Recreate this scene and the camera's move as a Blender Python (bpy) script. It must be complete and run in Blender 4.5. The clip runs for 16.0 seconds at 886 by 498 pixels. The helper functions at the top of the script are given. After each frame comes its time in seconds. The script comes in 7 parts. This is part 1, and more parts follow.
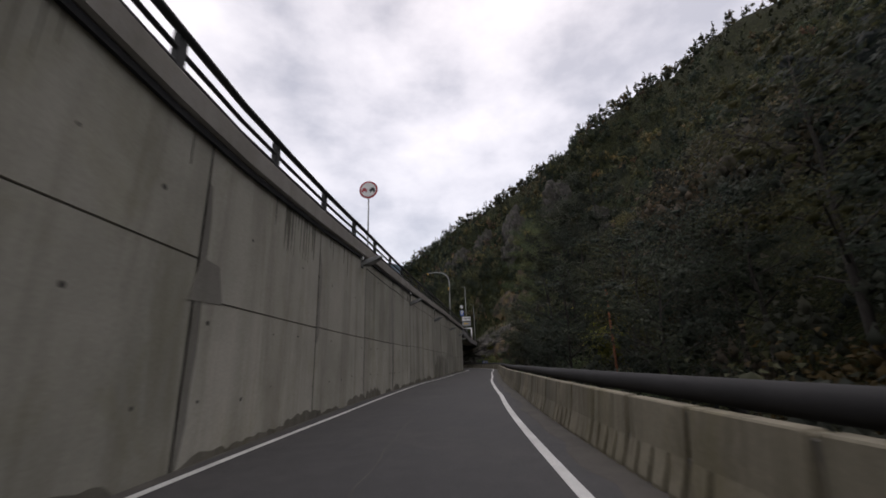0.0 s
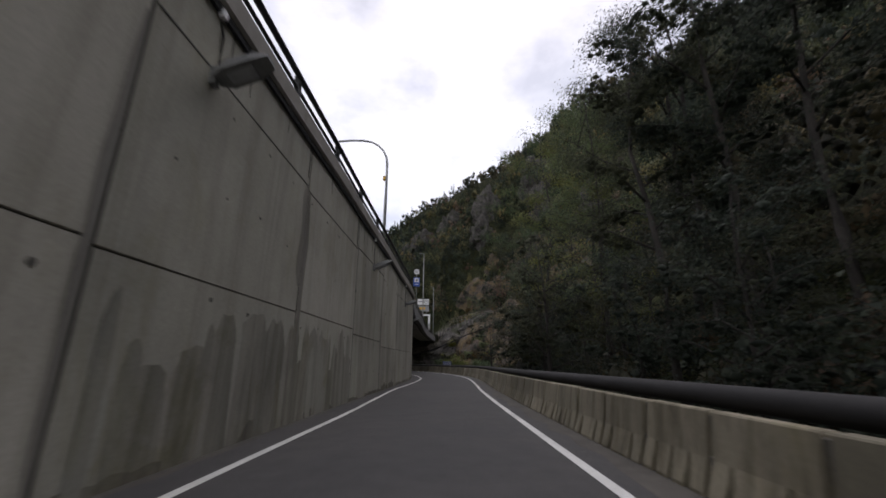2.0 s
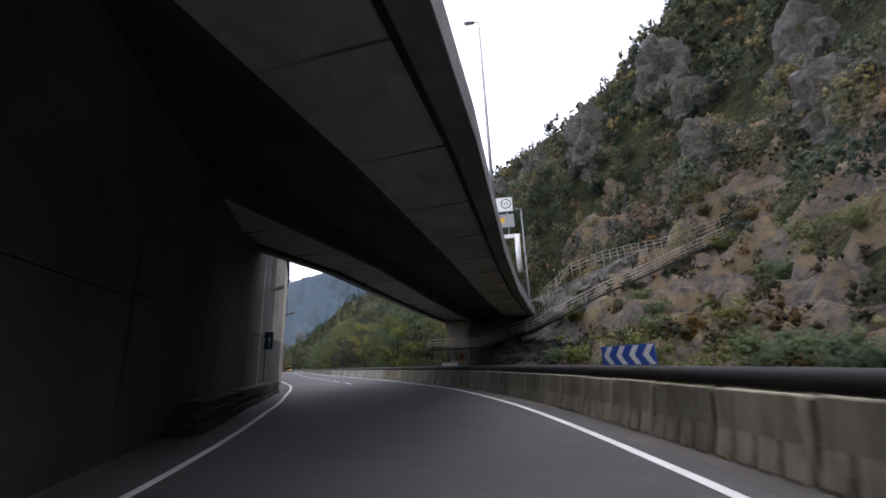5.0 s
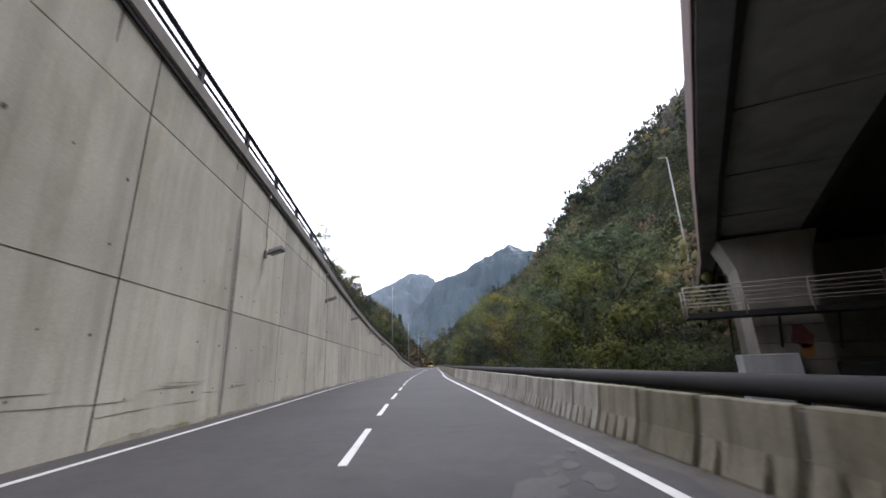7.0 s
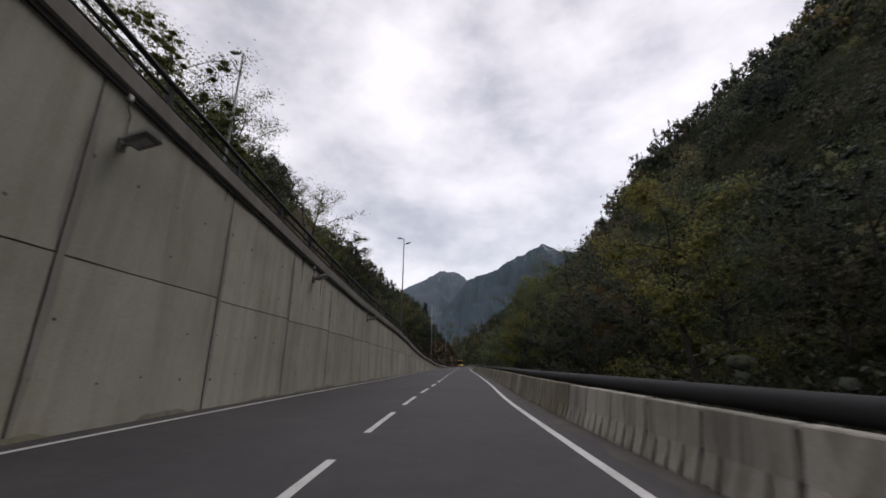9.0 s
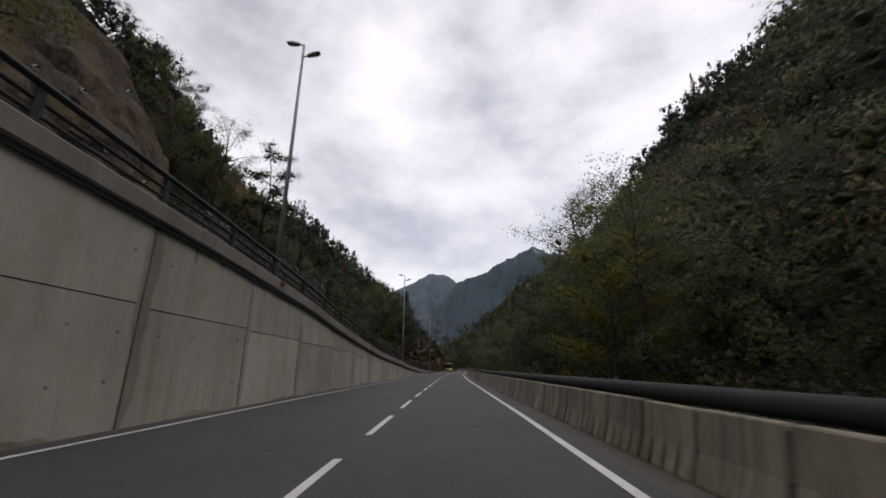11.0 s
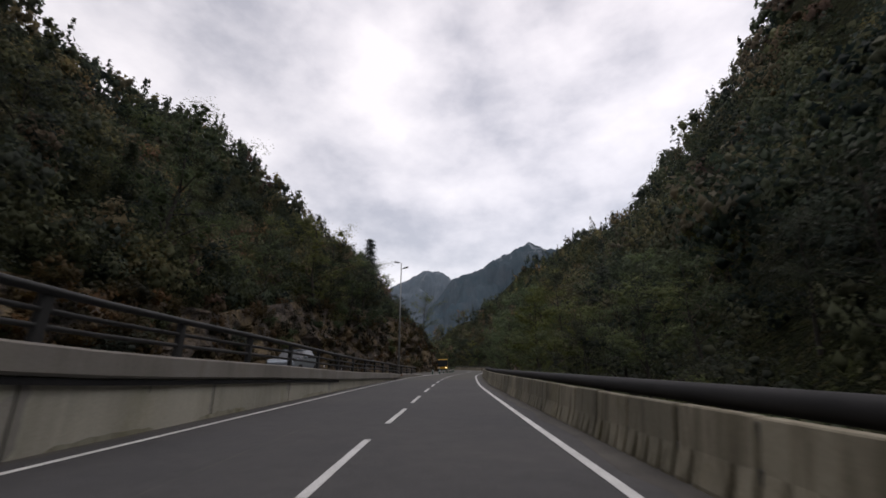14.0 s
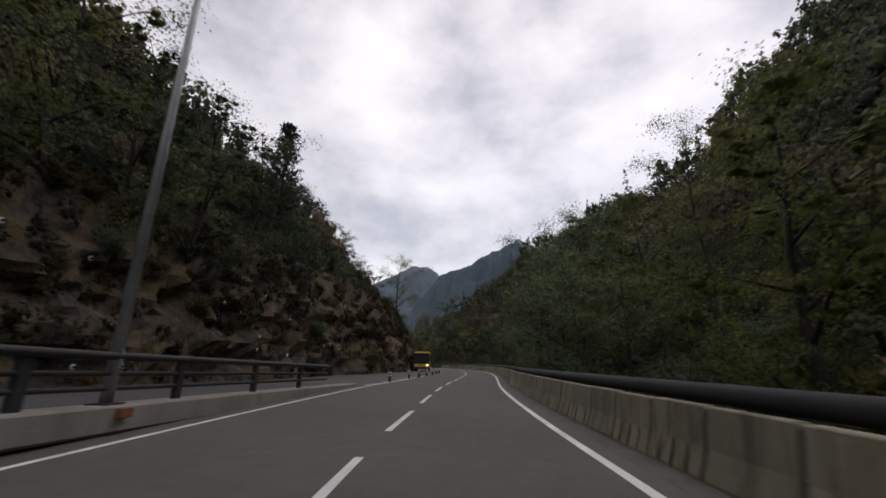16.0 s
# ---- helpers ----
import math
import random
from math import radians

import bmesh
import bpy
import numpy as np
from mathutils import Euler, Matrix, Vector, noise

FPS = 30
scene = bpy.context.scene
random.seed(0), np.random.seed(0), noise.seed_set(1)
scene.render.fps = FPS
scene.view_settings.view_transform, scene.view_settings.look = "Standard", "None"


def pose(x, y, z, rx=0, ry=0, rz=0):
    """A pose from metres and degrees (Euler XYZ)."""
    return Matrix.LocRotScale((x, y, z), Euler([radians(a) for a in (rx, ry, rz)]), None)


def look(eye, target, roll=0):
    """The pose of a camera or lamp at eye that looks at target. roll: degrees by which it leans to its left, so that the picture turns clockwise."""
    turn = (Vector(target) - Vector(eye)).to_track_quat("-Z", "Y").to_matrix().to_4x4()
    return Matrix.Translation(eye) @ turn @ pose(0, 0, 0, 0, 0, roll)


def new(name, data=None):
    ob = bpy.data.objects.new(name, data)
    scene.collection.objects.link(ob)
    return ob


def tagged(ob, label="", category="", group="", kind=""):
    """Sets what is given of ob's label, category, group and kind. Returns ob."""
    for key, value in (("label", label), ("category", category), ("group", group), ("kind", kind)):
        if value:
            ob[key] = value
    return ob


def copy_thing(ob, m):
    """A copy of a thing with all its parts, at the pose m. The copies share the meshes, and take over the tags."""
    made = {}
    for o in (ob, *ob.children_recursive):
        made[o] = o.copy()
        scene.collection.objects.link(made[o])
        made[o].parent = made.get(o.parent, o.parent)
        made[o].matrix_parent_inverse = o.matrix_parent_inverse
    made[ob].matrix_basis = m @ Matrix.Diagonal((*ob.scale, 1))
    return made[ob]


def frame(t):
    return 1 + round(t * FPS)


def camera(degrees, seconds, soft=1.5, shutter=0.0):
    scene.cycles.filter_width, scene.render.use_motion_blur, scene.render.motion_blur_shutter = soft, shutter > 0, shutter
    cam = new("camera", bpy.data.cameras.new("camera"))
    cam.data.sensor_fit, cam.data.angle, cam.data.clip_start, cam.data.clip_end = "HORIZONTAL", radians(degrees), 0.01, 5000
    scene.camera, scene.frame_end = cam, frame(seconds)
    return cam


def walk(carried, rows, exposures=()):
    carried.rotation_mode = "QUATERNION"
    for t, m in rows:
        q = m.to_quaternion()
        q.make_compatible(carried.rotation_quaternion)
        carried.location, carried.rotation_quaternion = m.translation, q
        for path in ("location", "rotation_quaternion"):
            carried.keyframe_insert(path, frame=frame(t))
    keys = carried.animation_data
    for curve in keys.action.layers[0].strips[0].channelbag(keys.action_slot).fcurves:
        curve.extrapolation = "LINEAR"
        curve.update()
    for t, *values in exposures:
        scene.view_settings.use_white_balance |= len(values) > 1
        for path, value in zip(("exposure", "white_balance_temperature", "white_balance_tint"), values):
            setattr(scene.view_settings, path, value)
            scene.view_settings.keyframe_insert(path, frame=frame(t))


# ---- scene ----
import itertools

PATH = [
    (0.0, pose(0.000, 0.000, 1.3, 106.01, 1.91, -0.84)),
    (0.5, pose(0.208, 8.481, 1.3, 106.02, 1.46, -3.25)),
    (1.0, pose(0.791, 17.001, 1.3, 106.41, 1.18, -5.21)),
    (1.5, pose(1.646, 25.544, 1.3, 106.17, 0.35, -6.51)),
    (2.0, pose(2.662, 34.103, 1.3, 105.98, -0.30, -7.22)),
    (2.5, pose(3.827, 42.669, 1.3, 105.83, -0.80, -8.29)),
    (3.0, pose(5.138, 51.231, 1.3, 105.60, -0.91, -9.04)),
    (3.5, pose(6.428, 59.802, 1.3, 105.49, -0.55, -7.98)),
    (4.0, pose(7.314, 68.419, 1.3, 105.56, 0.24, -3.53)),
    (4.5, pose(7.519, 77.069, 1.3, 105.63, 1.24, 1.28)),
    (5.0, pose(7.033, 85.688, 1.3, 105.89, 2.43, 5.89)),
    (5.5, pose(5.784, 94.195, 1.3, 104.75, 3.55, 11.78)),
    (6.0, pose(3.722, 102.436, 1.3, 105.81, 3.57, 17.33)),
    (6.5, pose(0.958, 110.295, 1.3, 106.34, 2.89, 22.36)),
    (7.0, pose(-2.334, 117.768, 1.3, 106.14, 1.99, 25.98)),
    (7.5, pose(-5.958, 124.960, 1.3, 106.12, 0.84, 28.32)),
    (8.0, pose(-9.750, 131.994, 1.3, 105.85, 0.61, 29.46)),
    (8.5, pose(-13.596, 138.982, 1.3, 105.83, 0.09, 29.76)),
    (9.0, pose(-17.479, 145.991, 1.3, 106.07, -0.41, 29.98)),
    (9.5, pose(-21.363, 153.094, 1.3, 106.21, -0.57, 29.25)),
    (10.0, pose(-25.177, 160.390, 1.3, 106.26, -0.47, 27.95)),
    (10.5, pose(-28.952, 167.881, 1.3, 106.36, -0.31, 27.67)),
    (11.0, pose(-32.828, 175.510, 1.3, 106.59, -0.15, 28.49)),
    (11.5, pose(-36.862, 183.252, 1.3, 106.36, 0.01, 29.02)),
    (12.0, pose(-40.965, 191.144, 1.3, 106.35, 0.28, 28.52)),
    (12.5, pose(-45.074, 199.159, 1.3, 105.94, 0.02, 28.32)),
    (13.0, pose(-49.212, 207.226, 1.3, 105.85, -0.07, 28.22)),
    (13.5, pose(-53.384, 215.340, 1.3, 106.04, 0.07, 28.10)),
    (14.0, pose(-57.579, 223.532, 1.3, 106.34, 0.22, 27.84)),
    (14.5, pose(-61.784, 231.836, 1.3, 105.96, -0.15, 27.50)),
    (15.0, pose(-66.006, 240.268, 1.3, 106.32, -0.42, 27.34)),
    (15.5, pose(-70.213, 248.785, 1.3, 106.51, -0.64, 26.93)),
    (16.0, pose(-74.313, 257.352, 1.3, 105.91, -0.70, 25.89)),
]
EXPOSURES = [(0.0, 0.22, 6800, 16), (1.0, 0.26, 6750, 16), (2.0, 0.52, 6600, 16), (3.2, 1.0, 6450, 16), (5.0, 1.7, 6250, 18), (5.6, 2.15, 6250, 19), (6.1, 2.12, 6400, 17), (6.6, 2.05, 6400, 16), (7.2, 1.55, 6350, 16),
             (7.8, 0.9, 6450, 16), (8.6, 0.2, 6750, 16), (16.0, 0.2, 6850, 16)]
CLOUD, SUN = 0.95, 0.3
cam = camera(96.0, 16.0, 1.65, 0.14)
walk(cam, PATH, EXPOSURES)

# ---- world and light ----
world = bpy.data.worlds.new("overcast_sky")
scene.world = world
world.use_nodes = True
wn, wl = world.node_tree.nodes, world.node_tree.links
wn.clear()


def wnode(kind, **values):
    n = wn.new(kind)
    for k, v in values.items():
        n.inputs[k].default_value = v
    return n


sky = wn.new("ShaderNodeTexSky")
sky.sky_type, sky.sun_disc, sky.sun_elevation, sky.sun_rotation = "NISHITA", False, radians(66), radians(20)
sky_bg = wnode("ShaderNodeBackground", Strength=0.05)
wl.new(sky.outputs[0], sky_bg.inputs[0])
coord = wn.new("ShaderNodeTexCoord")
stretch = wn.new("ShaderNodeMapping")
stretch.inputs["Scale"].default_value = (1.0, 1.0, 1.7)
stretch.inputs["Location"].default_value = (1.9, 0.2, 0.6)
wl.new(coord.outputs["Generated"], stretch.inputs[0])
cloud = wnode("ShaderNodeTexNoise", Scale=3.0, Detail=9.0, Roughness=0.54, Distortion=0.0)
wl.new(stretch.outputs[0], cloud.inputs["Vector"])
ramp = wn.new("ShaderNodeValToRGB")
ramp.color_ramp.elements[0].position, ramp.color_ramp.elements[0].color = 0.35, (0.36, 0.355, 0.352, 1)
ramp.color_ramp.elements[1].position, ramp.color_ramp.elements[1].color = 0.66, (0.79, 0.772, 0.75, 1)
mid = ramp.color_ramp.elements.new(0.49)
mid.color = (0.59, 0.577, 0.568, 1)
wl.new(cloud.outputs["Fac"], ramp.inputs[0])
cloud_bg = wnode("ShaderNodeBackground", Strength=CLOUD)
wl.new(ramp.outputs[0], cloud_bg.inputs[0])
both = wn.new("ShaderNodeAddShader")
wl.new(sky_bg.outputs[0], both.inputs[0])
wl.new(cloud_bg.outputs[0], both.inputs[1])
wout = wn.new("ShaderNodeOutputWorld")
wl.new(both.outputs[0], wout.inputs[0])
sun_data = bpy.data.lights.new("sun", "SUN")
sun_data.energy, sun_data.angle, sun_data.color = SUN, radians(25), (1.0, 0.97, 0.93)
sun = new("sun", sun_data)
sun.matrix_world = look((12.2, 33.4, 80), (0, 0, 0))


# ---- materials ----
def material(name, rough=0.85, metal=0.0):
    m = bpy.data.materials.new(name)
    m.use_nodes = True
    b = m.node_tree.nodes["Principled BSDF"]
    b.inputs["Roughness"].default_value = rough
    b.inputs["Metallic"].default_value = metal
    return m, m.node_tree.nodes, m.node_tree.links, b


def noise_node(n, l, scale, detail=5.0, rough=0.6, vec=None, stretch=None, dist=0.0):
    t = n.new("ShaderNodeTexNoise")
    t.inputs["Scale"].default_value, t.inputs["Detail"].default_value = scale, detail
    t.inputs["Roughness"].default_value, t.inputs["Distortion"].default_value = rough, dist
    if vec is not None:
        if stretch:
            mp = n.new("ShaderNodeMapping")
            mp.inputs["Scale"].default_value = stretch
            l.new(vec, mp.inputs[0])
            vec = mp.outputs[0]
        l.new(vec, t.inputs["Vector"])
    return t


def ramp_node(n, l, fac, stops):
    r = n.new("ShaderNodeValToRGB")
    e = r.color_ramp.elements
    while len(e) < len(stops):
        e.new(0.5)
    for el, (p, c) in zip(e, stops):
        el.position, el.color = p, (*c, 1)
    l.new(fac, r.inputs[0])
    return r


def mix_node(n, l, kind, fac, a, b):
    m = n.new("ShaderNodeMix")
    m.data_type, m.blend_type = "RGBA", kind
    for sock, v in ((m.inputs["Factor"], fac), (m.inputs["A"], a), (m.inputs["B"], b)):
        if isinstance(v, (int, float)):
            sock.default_value = v
        elif isinstance(v, tuple):
            sock.default_value = (*v, 1)
        else:
            l.new(v, sock)
    return m.outputs["Result"]


def bump(n, l, bsdf, height, strength=0.4, dist=0.02):
    b = n.new("ShaderNodeBump")
    b.inputs["Strength"].default_value, b.inputs["Distance"].default_value = strength, dist
    l.new(height, b.inputs["Height"])
    l.new(b.outputs[0], bsdf.inputs["Normal"])


def two_scale(name, dark, light, big, small, rough=0.85, metal=0.0, strength=0.35, dist=0.01, random_tint=0.0):
    """A plain surface with large stains and fine grain."""
    m, n, l, b = material(name, rough, metal)
    pos = n.new("ShaderNodeNewGeometry").outputs["Position"]
    a = noise_node(n, l, big, 4, 0.6, pos)
    g = noise_node(n, l, small, 6, 0.7, pos)
    ca = ramp_node(n, l, a.outputs["Fac"], [(0.3, dark), (0.7, light)])
    cg = ramp_node(n, l, g.outputs["Fac"], [(0.3, (0.72, 0.72, 0.72)), (0.7, (1.1, 1.1, 1.1))])
    col = mix_node(n, l, "MULTIPLY", 1.0, ca.outputs[0], cg.outputs[0])
    if random_tint:
        oi = n.new("ShaderNodeObjectInfo")
        rr = ramp_node(n, l, oi.outputs["Random"], [(0.0, (1 - random_tint,) * 3), (1.0, (1 + random_tint,) * 3)])
        col = mix_node(n, l, "MULTIPLY", 1.0, col, rr.outputs[0])
    l.new(col, b.inputs["Base Color"])
    bump(n, l, b, g.outputs["Fac"], strength, dist)
    return m


def concrete(name, dark, light, streak=(0.45, 0.43, 0.38), moss=0.5, runs=0.34, fine_runs=1.0, spread=1.0):
    """Cast concrete: clouded grey, rain streaks that run down, green-brown damp in patches, air holes."""
    m, n, l, b = material(name, 0.9)
    pos = n.new("ShaderNodeNewGeometry").outputs["Position"]
    big = noise_node(n, l, 0.35, 5, 0.6, pos)
    base = ramp_node(n, l, big.outputs["Fac"], [(0.3, dark), (0.72, light)])
    st = noise_node(n, l, fine_runs, 4, 0.65, pos, (0.85, 0.85, 0.06), 0.9)
    stc = ramp_node(n, l, st.outputs["Fac"], [(0.36, streak), (0.55, (1, 1, 1))])
    col = mix_node(n, l, "MULTIPLY", runs, base.outputs[0], stc.outputs[0])
    damp = noise_node(n, l, 0.8, 6, 0.7, pos, (1, 1, 0.6), 0.5)
    dampc = ramp_node(n, l, damp.outputs["Fac"], [(0.52, (1, 1, 1)), (0.72, (0.72, 0.70, 0.52))])
    col = mix_node(n, l, "MULTIPLY", moss, col, dampc.outputs[0])
    fine = noise_node(n, l, 22.0, 6, 0.7, pos)
    finec = ramp_node(n, l, fine.outputs["Fac"], [(0.3, (0.84, 0.84, 0.84)), (0.65, (1.06, 1.06, 1.06))])
    col = mix_node(n, l, "MULTIPLY", 1.0, col, finec.outputs[0])
    oi = n.new("ShaderNodeObjectInfo")
    tint = ramp_node(n, l, oi.outputs["Random"], [(0.0, (1 - 0.14 * spread, 1 - 0.14 * spread, 1 - 0.15 * spread)), (1.0, (1 + 0.08 * spread, 1 + 0.07 * spread, 1 + 0.06 * spread))])
    col = mix_node(n, l, "MULTIPLY", 1.0, col, tint.outputs[0])
    l.new(col, b.inputs["Base Color"])
    bump(n, l, b, fine.outputs["Fac"], 0.3, 0.01)
    return m


def leaf_light(m, n, l, b, col, share):
    """Let part of the light pass through the leaves."""
    through_leaf = n.new("ShaderNodeBsdfTranslucent")
    l.new(col, through_leaf.inputs["Color"])
    mix = n.new("ShaderNodeMixShader")
    mix.inputs[0].default_value = share
    l.new(b.outputs[0], mix.inputs[1])
    l.new(through_leaf.outputs[0], mix.inputs[2])
    out = [q for q in n if q.type == "OUTPUT_MATERIAL"][0]
    l.new(mix.outputs[0], out.inputs["Surface"])


def leaves(name, stops, vary=1.0):
    """Foliage: a colour for each leaf, a tint for each plant."""
    m, n, l, b = material(name, 0.6)
    geo = n.new("ShaderNodeNewGeometry")
    c = ramp_node(n, l, geo.outputs["Random Per Island"], stops)
    patch = noise_node(n, l, 0.11, 3, 0.6, geo.outputs["Position"])
    pc = ramp_node(n, l, patch.outputs["Fac"], [(0.32, (0.68, 0.72, 0.70)), (0.5, (1, 1, 1)), (0.68, (1.2, 1.12, 0.85))])
    col = mix_node(n, l, "MULTIPLY", 1.0, c.outputs[0], pc.outputs[0])
    oi = n.new("ShaderNodeObjectInfo")
    t = ramp_node(n, l, oi.outputs["Random"], [(0.0, (0.75, 0.85, 0.8)), (0.7, (1.05, 1.05, 0.95)), (1.0, (1.5, 1.25, 0.7))])
    col = mix_node(n, l, "MULTIPLY", vary, col, t.outputs[0])
    l.new(col, b.inputs["Base Color"])
    b.inputs["Specular IOR Level"].default_value = 0.12
    leaf_light(m, n, l, b, col, 0.44)
    return m


def flat_paint(name, colour, rough=0.5, metal=0.0):
    m, n, l, b = material(name, rough, metal)
    pos = n.new("ShaderNodeNewGeometry").outputs["Position"]
    g = noise_node(n, l, 6.0, 5, 0.65, pos)
    c = ramp_node(n, l, g.outputs["Fac"], [(0.25, tuple(v * 0.78 for v in colour)), (0.7, tuple(min(1, v * 1.06) for v in colour))])
    l.new(c.outputs[0], b.inputs["Base Color"])
    return m


WALL_MAT = concrete("wall_concrete", (0.34, 0.328, 0.278), (0.49, 0.474, 0.405), runs=0.42, fine_runs=1.2)
WALL_MAT_PALE = concrete("wall_concrete_pale", (0.46, 0.45, 0.375), (0.61, 0.595, 0.50))
# damp concrete, also the half shade painted on panels beside the overpass
WALL_DAMP_SHADE = concrete("wall_concrete_damp_shade", (0.20, 0.195, 0.165), (0.33, 0.32, 0.27), moss=0.9, runs=0.5, fine_runs=1.6)
WALL_WET = concrete("wall_concrete_wet", (0.225, 0.218, 0.185), (0.36, 0.35, 0.298), moss=1.0, runs=0.7, fine_runs=2.4)
# near-black concrete: the overpass's shade put into the panel colour
WALL_SHADED = concrete("wall_concrete_shaded", (0.036, 0.035, 0.034), (0.085, 0.082, 0.078))
STRIP_MAT = concrete("joint_mortar", (0.22, 0.21, 0.185), (0.33, 0.315, 0.28))
STRIP_PALE = concrete("joint_mortar_pale", (0.33, 0.32, 0.285), (0.46, 0.445, 0.395))
FOOT_DAMP = concrete("foot_damp", (0.135, 0.127, 0.104), (0.23, 0.216, 0.178), moss=1.0, runs=0.6, fine_runs=2.4)
FOOT_MOSS = concrete("foot_moss", (0.33, 0.325, 0.25), (0.45, 0.44, 0.35), moss=1.0, runs=0.5, fine_runs=2.4)
COPING_MAT = concrete("coping_concrete", (0.25, 0.235, 0.215), (0.36, 0.34, 0.31), moss=0.3)
JOINT_MAT = two_scale("joint_dark_concrete", (0.055, 0.052, 0.046), (0.11, 0.104, 0.09), 1.5, 18)
BARRIER_PALE = concrete("pale_barrier_concrete", (0.27, 0.26, 0.225), (0.42, 0.405, 0.36), moss=0.7, runs=0.7, fine_runs=3.2, spread=2.0)
BARRIER_MAT = concrete("barrier_concrete", (0.165, 0.150, 0.110), (0.315, 0.288, 0.215), moss=0.9, runs=0.8, fine_runs=3.2, spread=2.0)
EDGE_MAT = concrete("stained_edge_concrete", (0.16, 0.162, 0.170), (0.30, 0.302, 0.315), moss=0.3)
FASCIA_MAT = two_scale("rusty_fascia", (0.060, 0.036, 0.028), (0.150, 0.078, 0.055), 0.9, 14, 0.85, strength=0.4)
PALE_RAIL = two_scale("weathered_pale_rail", (0.20, 0.175, 0.145), (0.34, 0.31, 0.26), 1.2, 22, 0.7, strength=0.15)
PIER_MAT = concrete("pier_concrete", (0.17, 0.155, 0.13), (0.30, 0.275, 0.235), moss=0.5)
DARK_DECK_MAT = two_scale("dark_deck_concrete", (0.035, 0.034, 0.034), (0.075, 0.072, 0.07), 0.6, 12)
BRIDGE_MAT = concrete("bridge_concrete", (0.34, 0.34, 0.355), (0.48, 0.48, 0.49), moss=0.2)
def rock(name, dark, light, moss, cover):
    """Broken rock: dark cracks, stained faces and patches of moss and grass."""
    m, n, l, b = material(name, 0.95)
    geo = n.new("ShaderNodeNewGeometry")
    pos = geo.outputs["Position"]
    a = noise_node(n, l, 0.5, 6, 0.65, pos, (1, 1, 1.6), 0.6)
    base = ramp_node(n, l, a.outputs["Fac"], [(0.32, dark), (0.66, light)])
    vor = n.new("ShaderNodeTexVoronoi")
    vor.feature = "DISTANCE_TO_EDGE"
    vor.inputs["Scale"].default_value = 1.1
    warp = noise_node(n, l, 1.4, 4, 0.6, pos)
    mixv = n.new("ShaderNodeVectorMath")
    mixv.operation = "ADD"
    l.new(pos, mixv.inputs[0])
    l.new(warp.outputs["Color"], mixv.inputs[1])
    l.new(mixv.outputs[0], vor.inputs["Vector"])
    crack = ramp_node(n, l, vor.outputs["Distance"], [(0.0, (0.35, 0.35, 0.35)), (0.10, (1, 1, 1))])
    col = mix_node(n, l, "MULTIPLY", 0.8, base.outputs[0], crack.outputs[0])
    fine = noise_node(n, l, 7.0, 6, 0.7, pos)
    fc = ramp_node(n, l, fine.outputs["Fac"], [(0.3, (0.65, 0.65, 0.65)), (0.7, (1.2, 1.2, 1.2))])
    col = mix_node(n, l, "MULTIPLY", 1.0, col, fc.outputs[0])
    mo = noise_node(n, l, 0.33, 6, 0.7, pos, None, 0.4)
    mf = ramp_node(n, l, mo.outputs["Fac"], [(cover, (0, 0, 0)), (cover + 0.10, (1, 1, 1))])
    mc = ramp_node(n, l, fine.outputs["Fac"], [(0.3, tuple(v * 0.5 for v in moss)), (0.7, tuple(v * 1.3 for v in moss))])
    col = mix_node(n, l, "MIX", mf.outputs[0], col, mc.outputs[0])
    l.new(col, b.inputs["Base Color"])
    bump(n, l, b, fine.outputs["Fac"], 1.0, 0.14)
    return m


ROCK_MAT = rock("rock", (0.035, 0.033, 0.031), (0.125, 0.115, 0.102), (0.040, 0.045, 0.018), 0.52)
ROCK_BROWN = rock("brown_rock", (0.042, 0.036, 0.031), (0.125, 0.098, 0.076), (0.135, 0.098, 0.048), 0.47)
PLINTH_STONE = two_scale("dark_plinth_stone", (0.020, 0.019, 0.018), (0.055, 0.052, 0.048), 2.0, 14, 0.95, strength=0.6, random_tint=0.3)
DUST = two_scale("roadside_dust", (0.060, 0.056, 0.050), (0.105, 0.096, 0.084), 1.2, 45, 0.95, strength=0.6, dist=0.01)
STONE_MAT = two_scale("wall_stone", (0.085, 0.077, 0.069), (0.24, 0.215, 0.19), 2.0, 14, 0.95, strength=0.6, random_tint=0.35)
def asphalt(name, low=(0.042, 0.042, 0.045), high=(0.064, 0.062, 0.062)):
    """Worn asphalt: pale stones in dark binder, patches, long wear marks."""
    m, n, l, b = material(name, 0.84)
    pos = n.new("ShaderNodeNewGeometry").outputs["Position"]
    big = noise_node(n, l, 0.22, 5, 0.6, pos)
    c = ramp_node(n, l, big.outputs["Fac"], [(0.3, low), (0.7, high)])
    mid_n = noise_node(n, l, 2.2, 6, 0.7, pos)
    mc = ramp_node(n, l, mid_n.outputs["Fac"], [(0.3, (0.80, 0.80, 0.80)), (0.7, (1.16, 1.15, 1.13))])
    col = mix_node(n, l, "MULTIPLY", 1.0, c.outputs[0], mc.outputs[0])
    grit = noise_node(n, l, 55.0, 3, 0.8, pos)
    gc = ramp_node(n, l, grit.outputs["Fac"], [(0.32, (0.55, 0.55, 0.55)), (0.55, (1.0, 1.0, 1.0)), (0.72, (1.75, 1.72, 1.68))])
    col = mix_node(n, l, "MULTIPLY", 1.0, col, gc.outputs[0])
    l.new(col, b.inputs["Base Color"])
    bump(n, l, b, grit.outputs["Fac"], 0.6, 0.008)
    return m


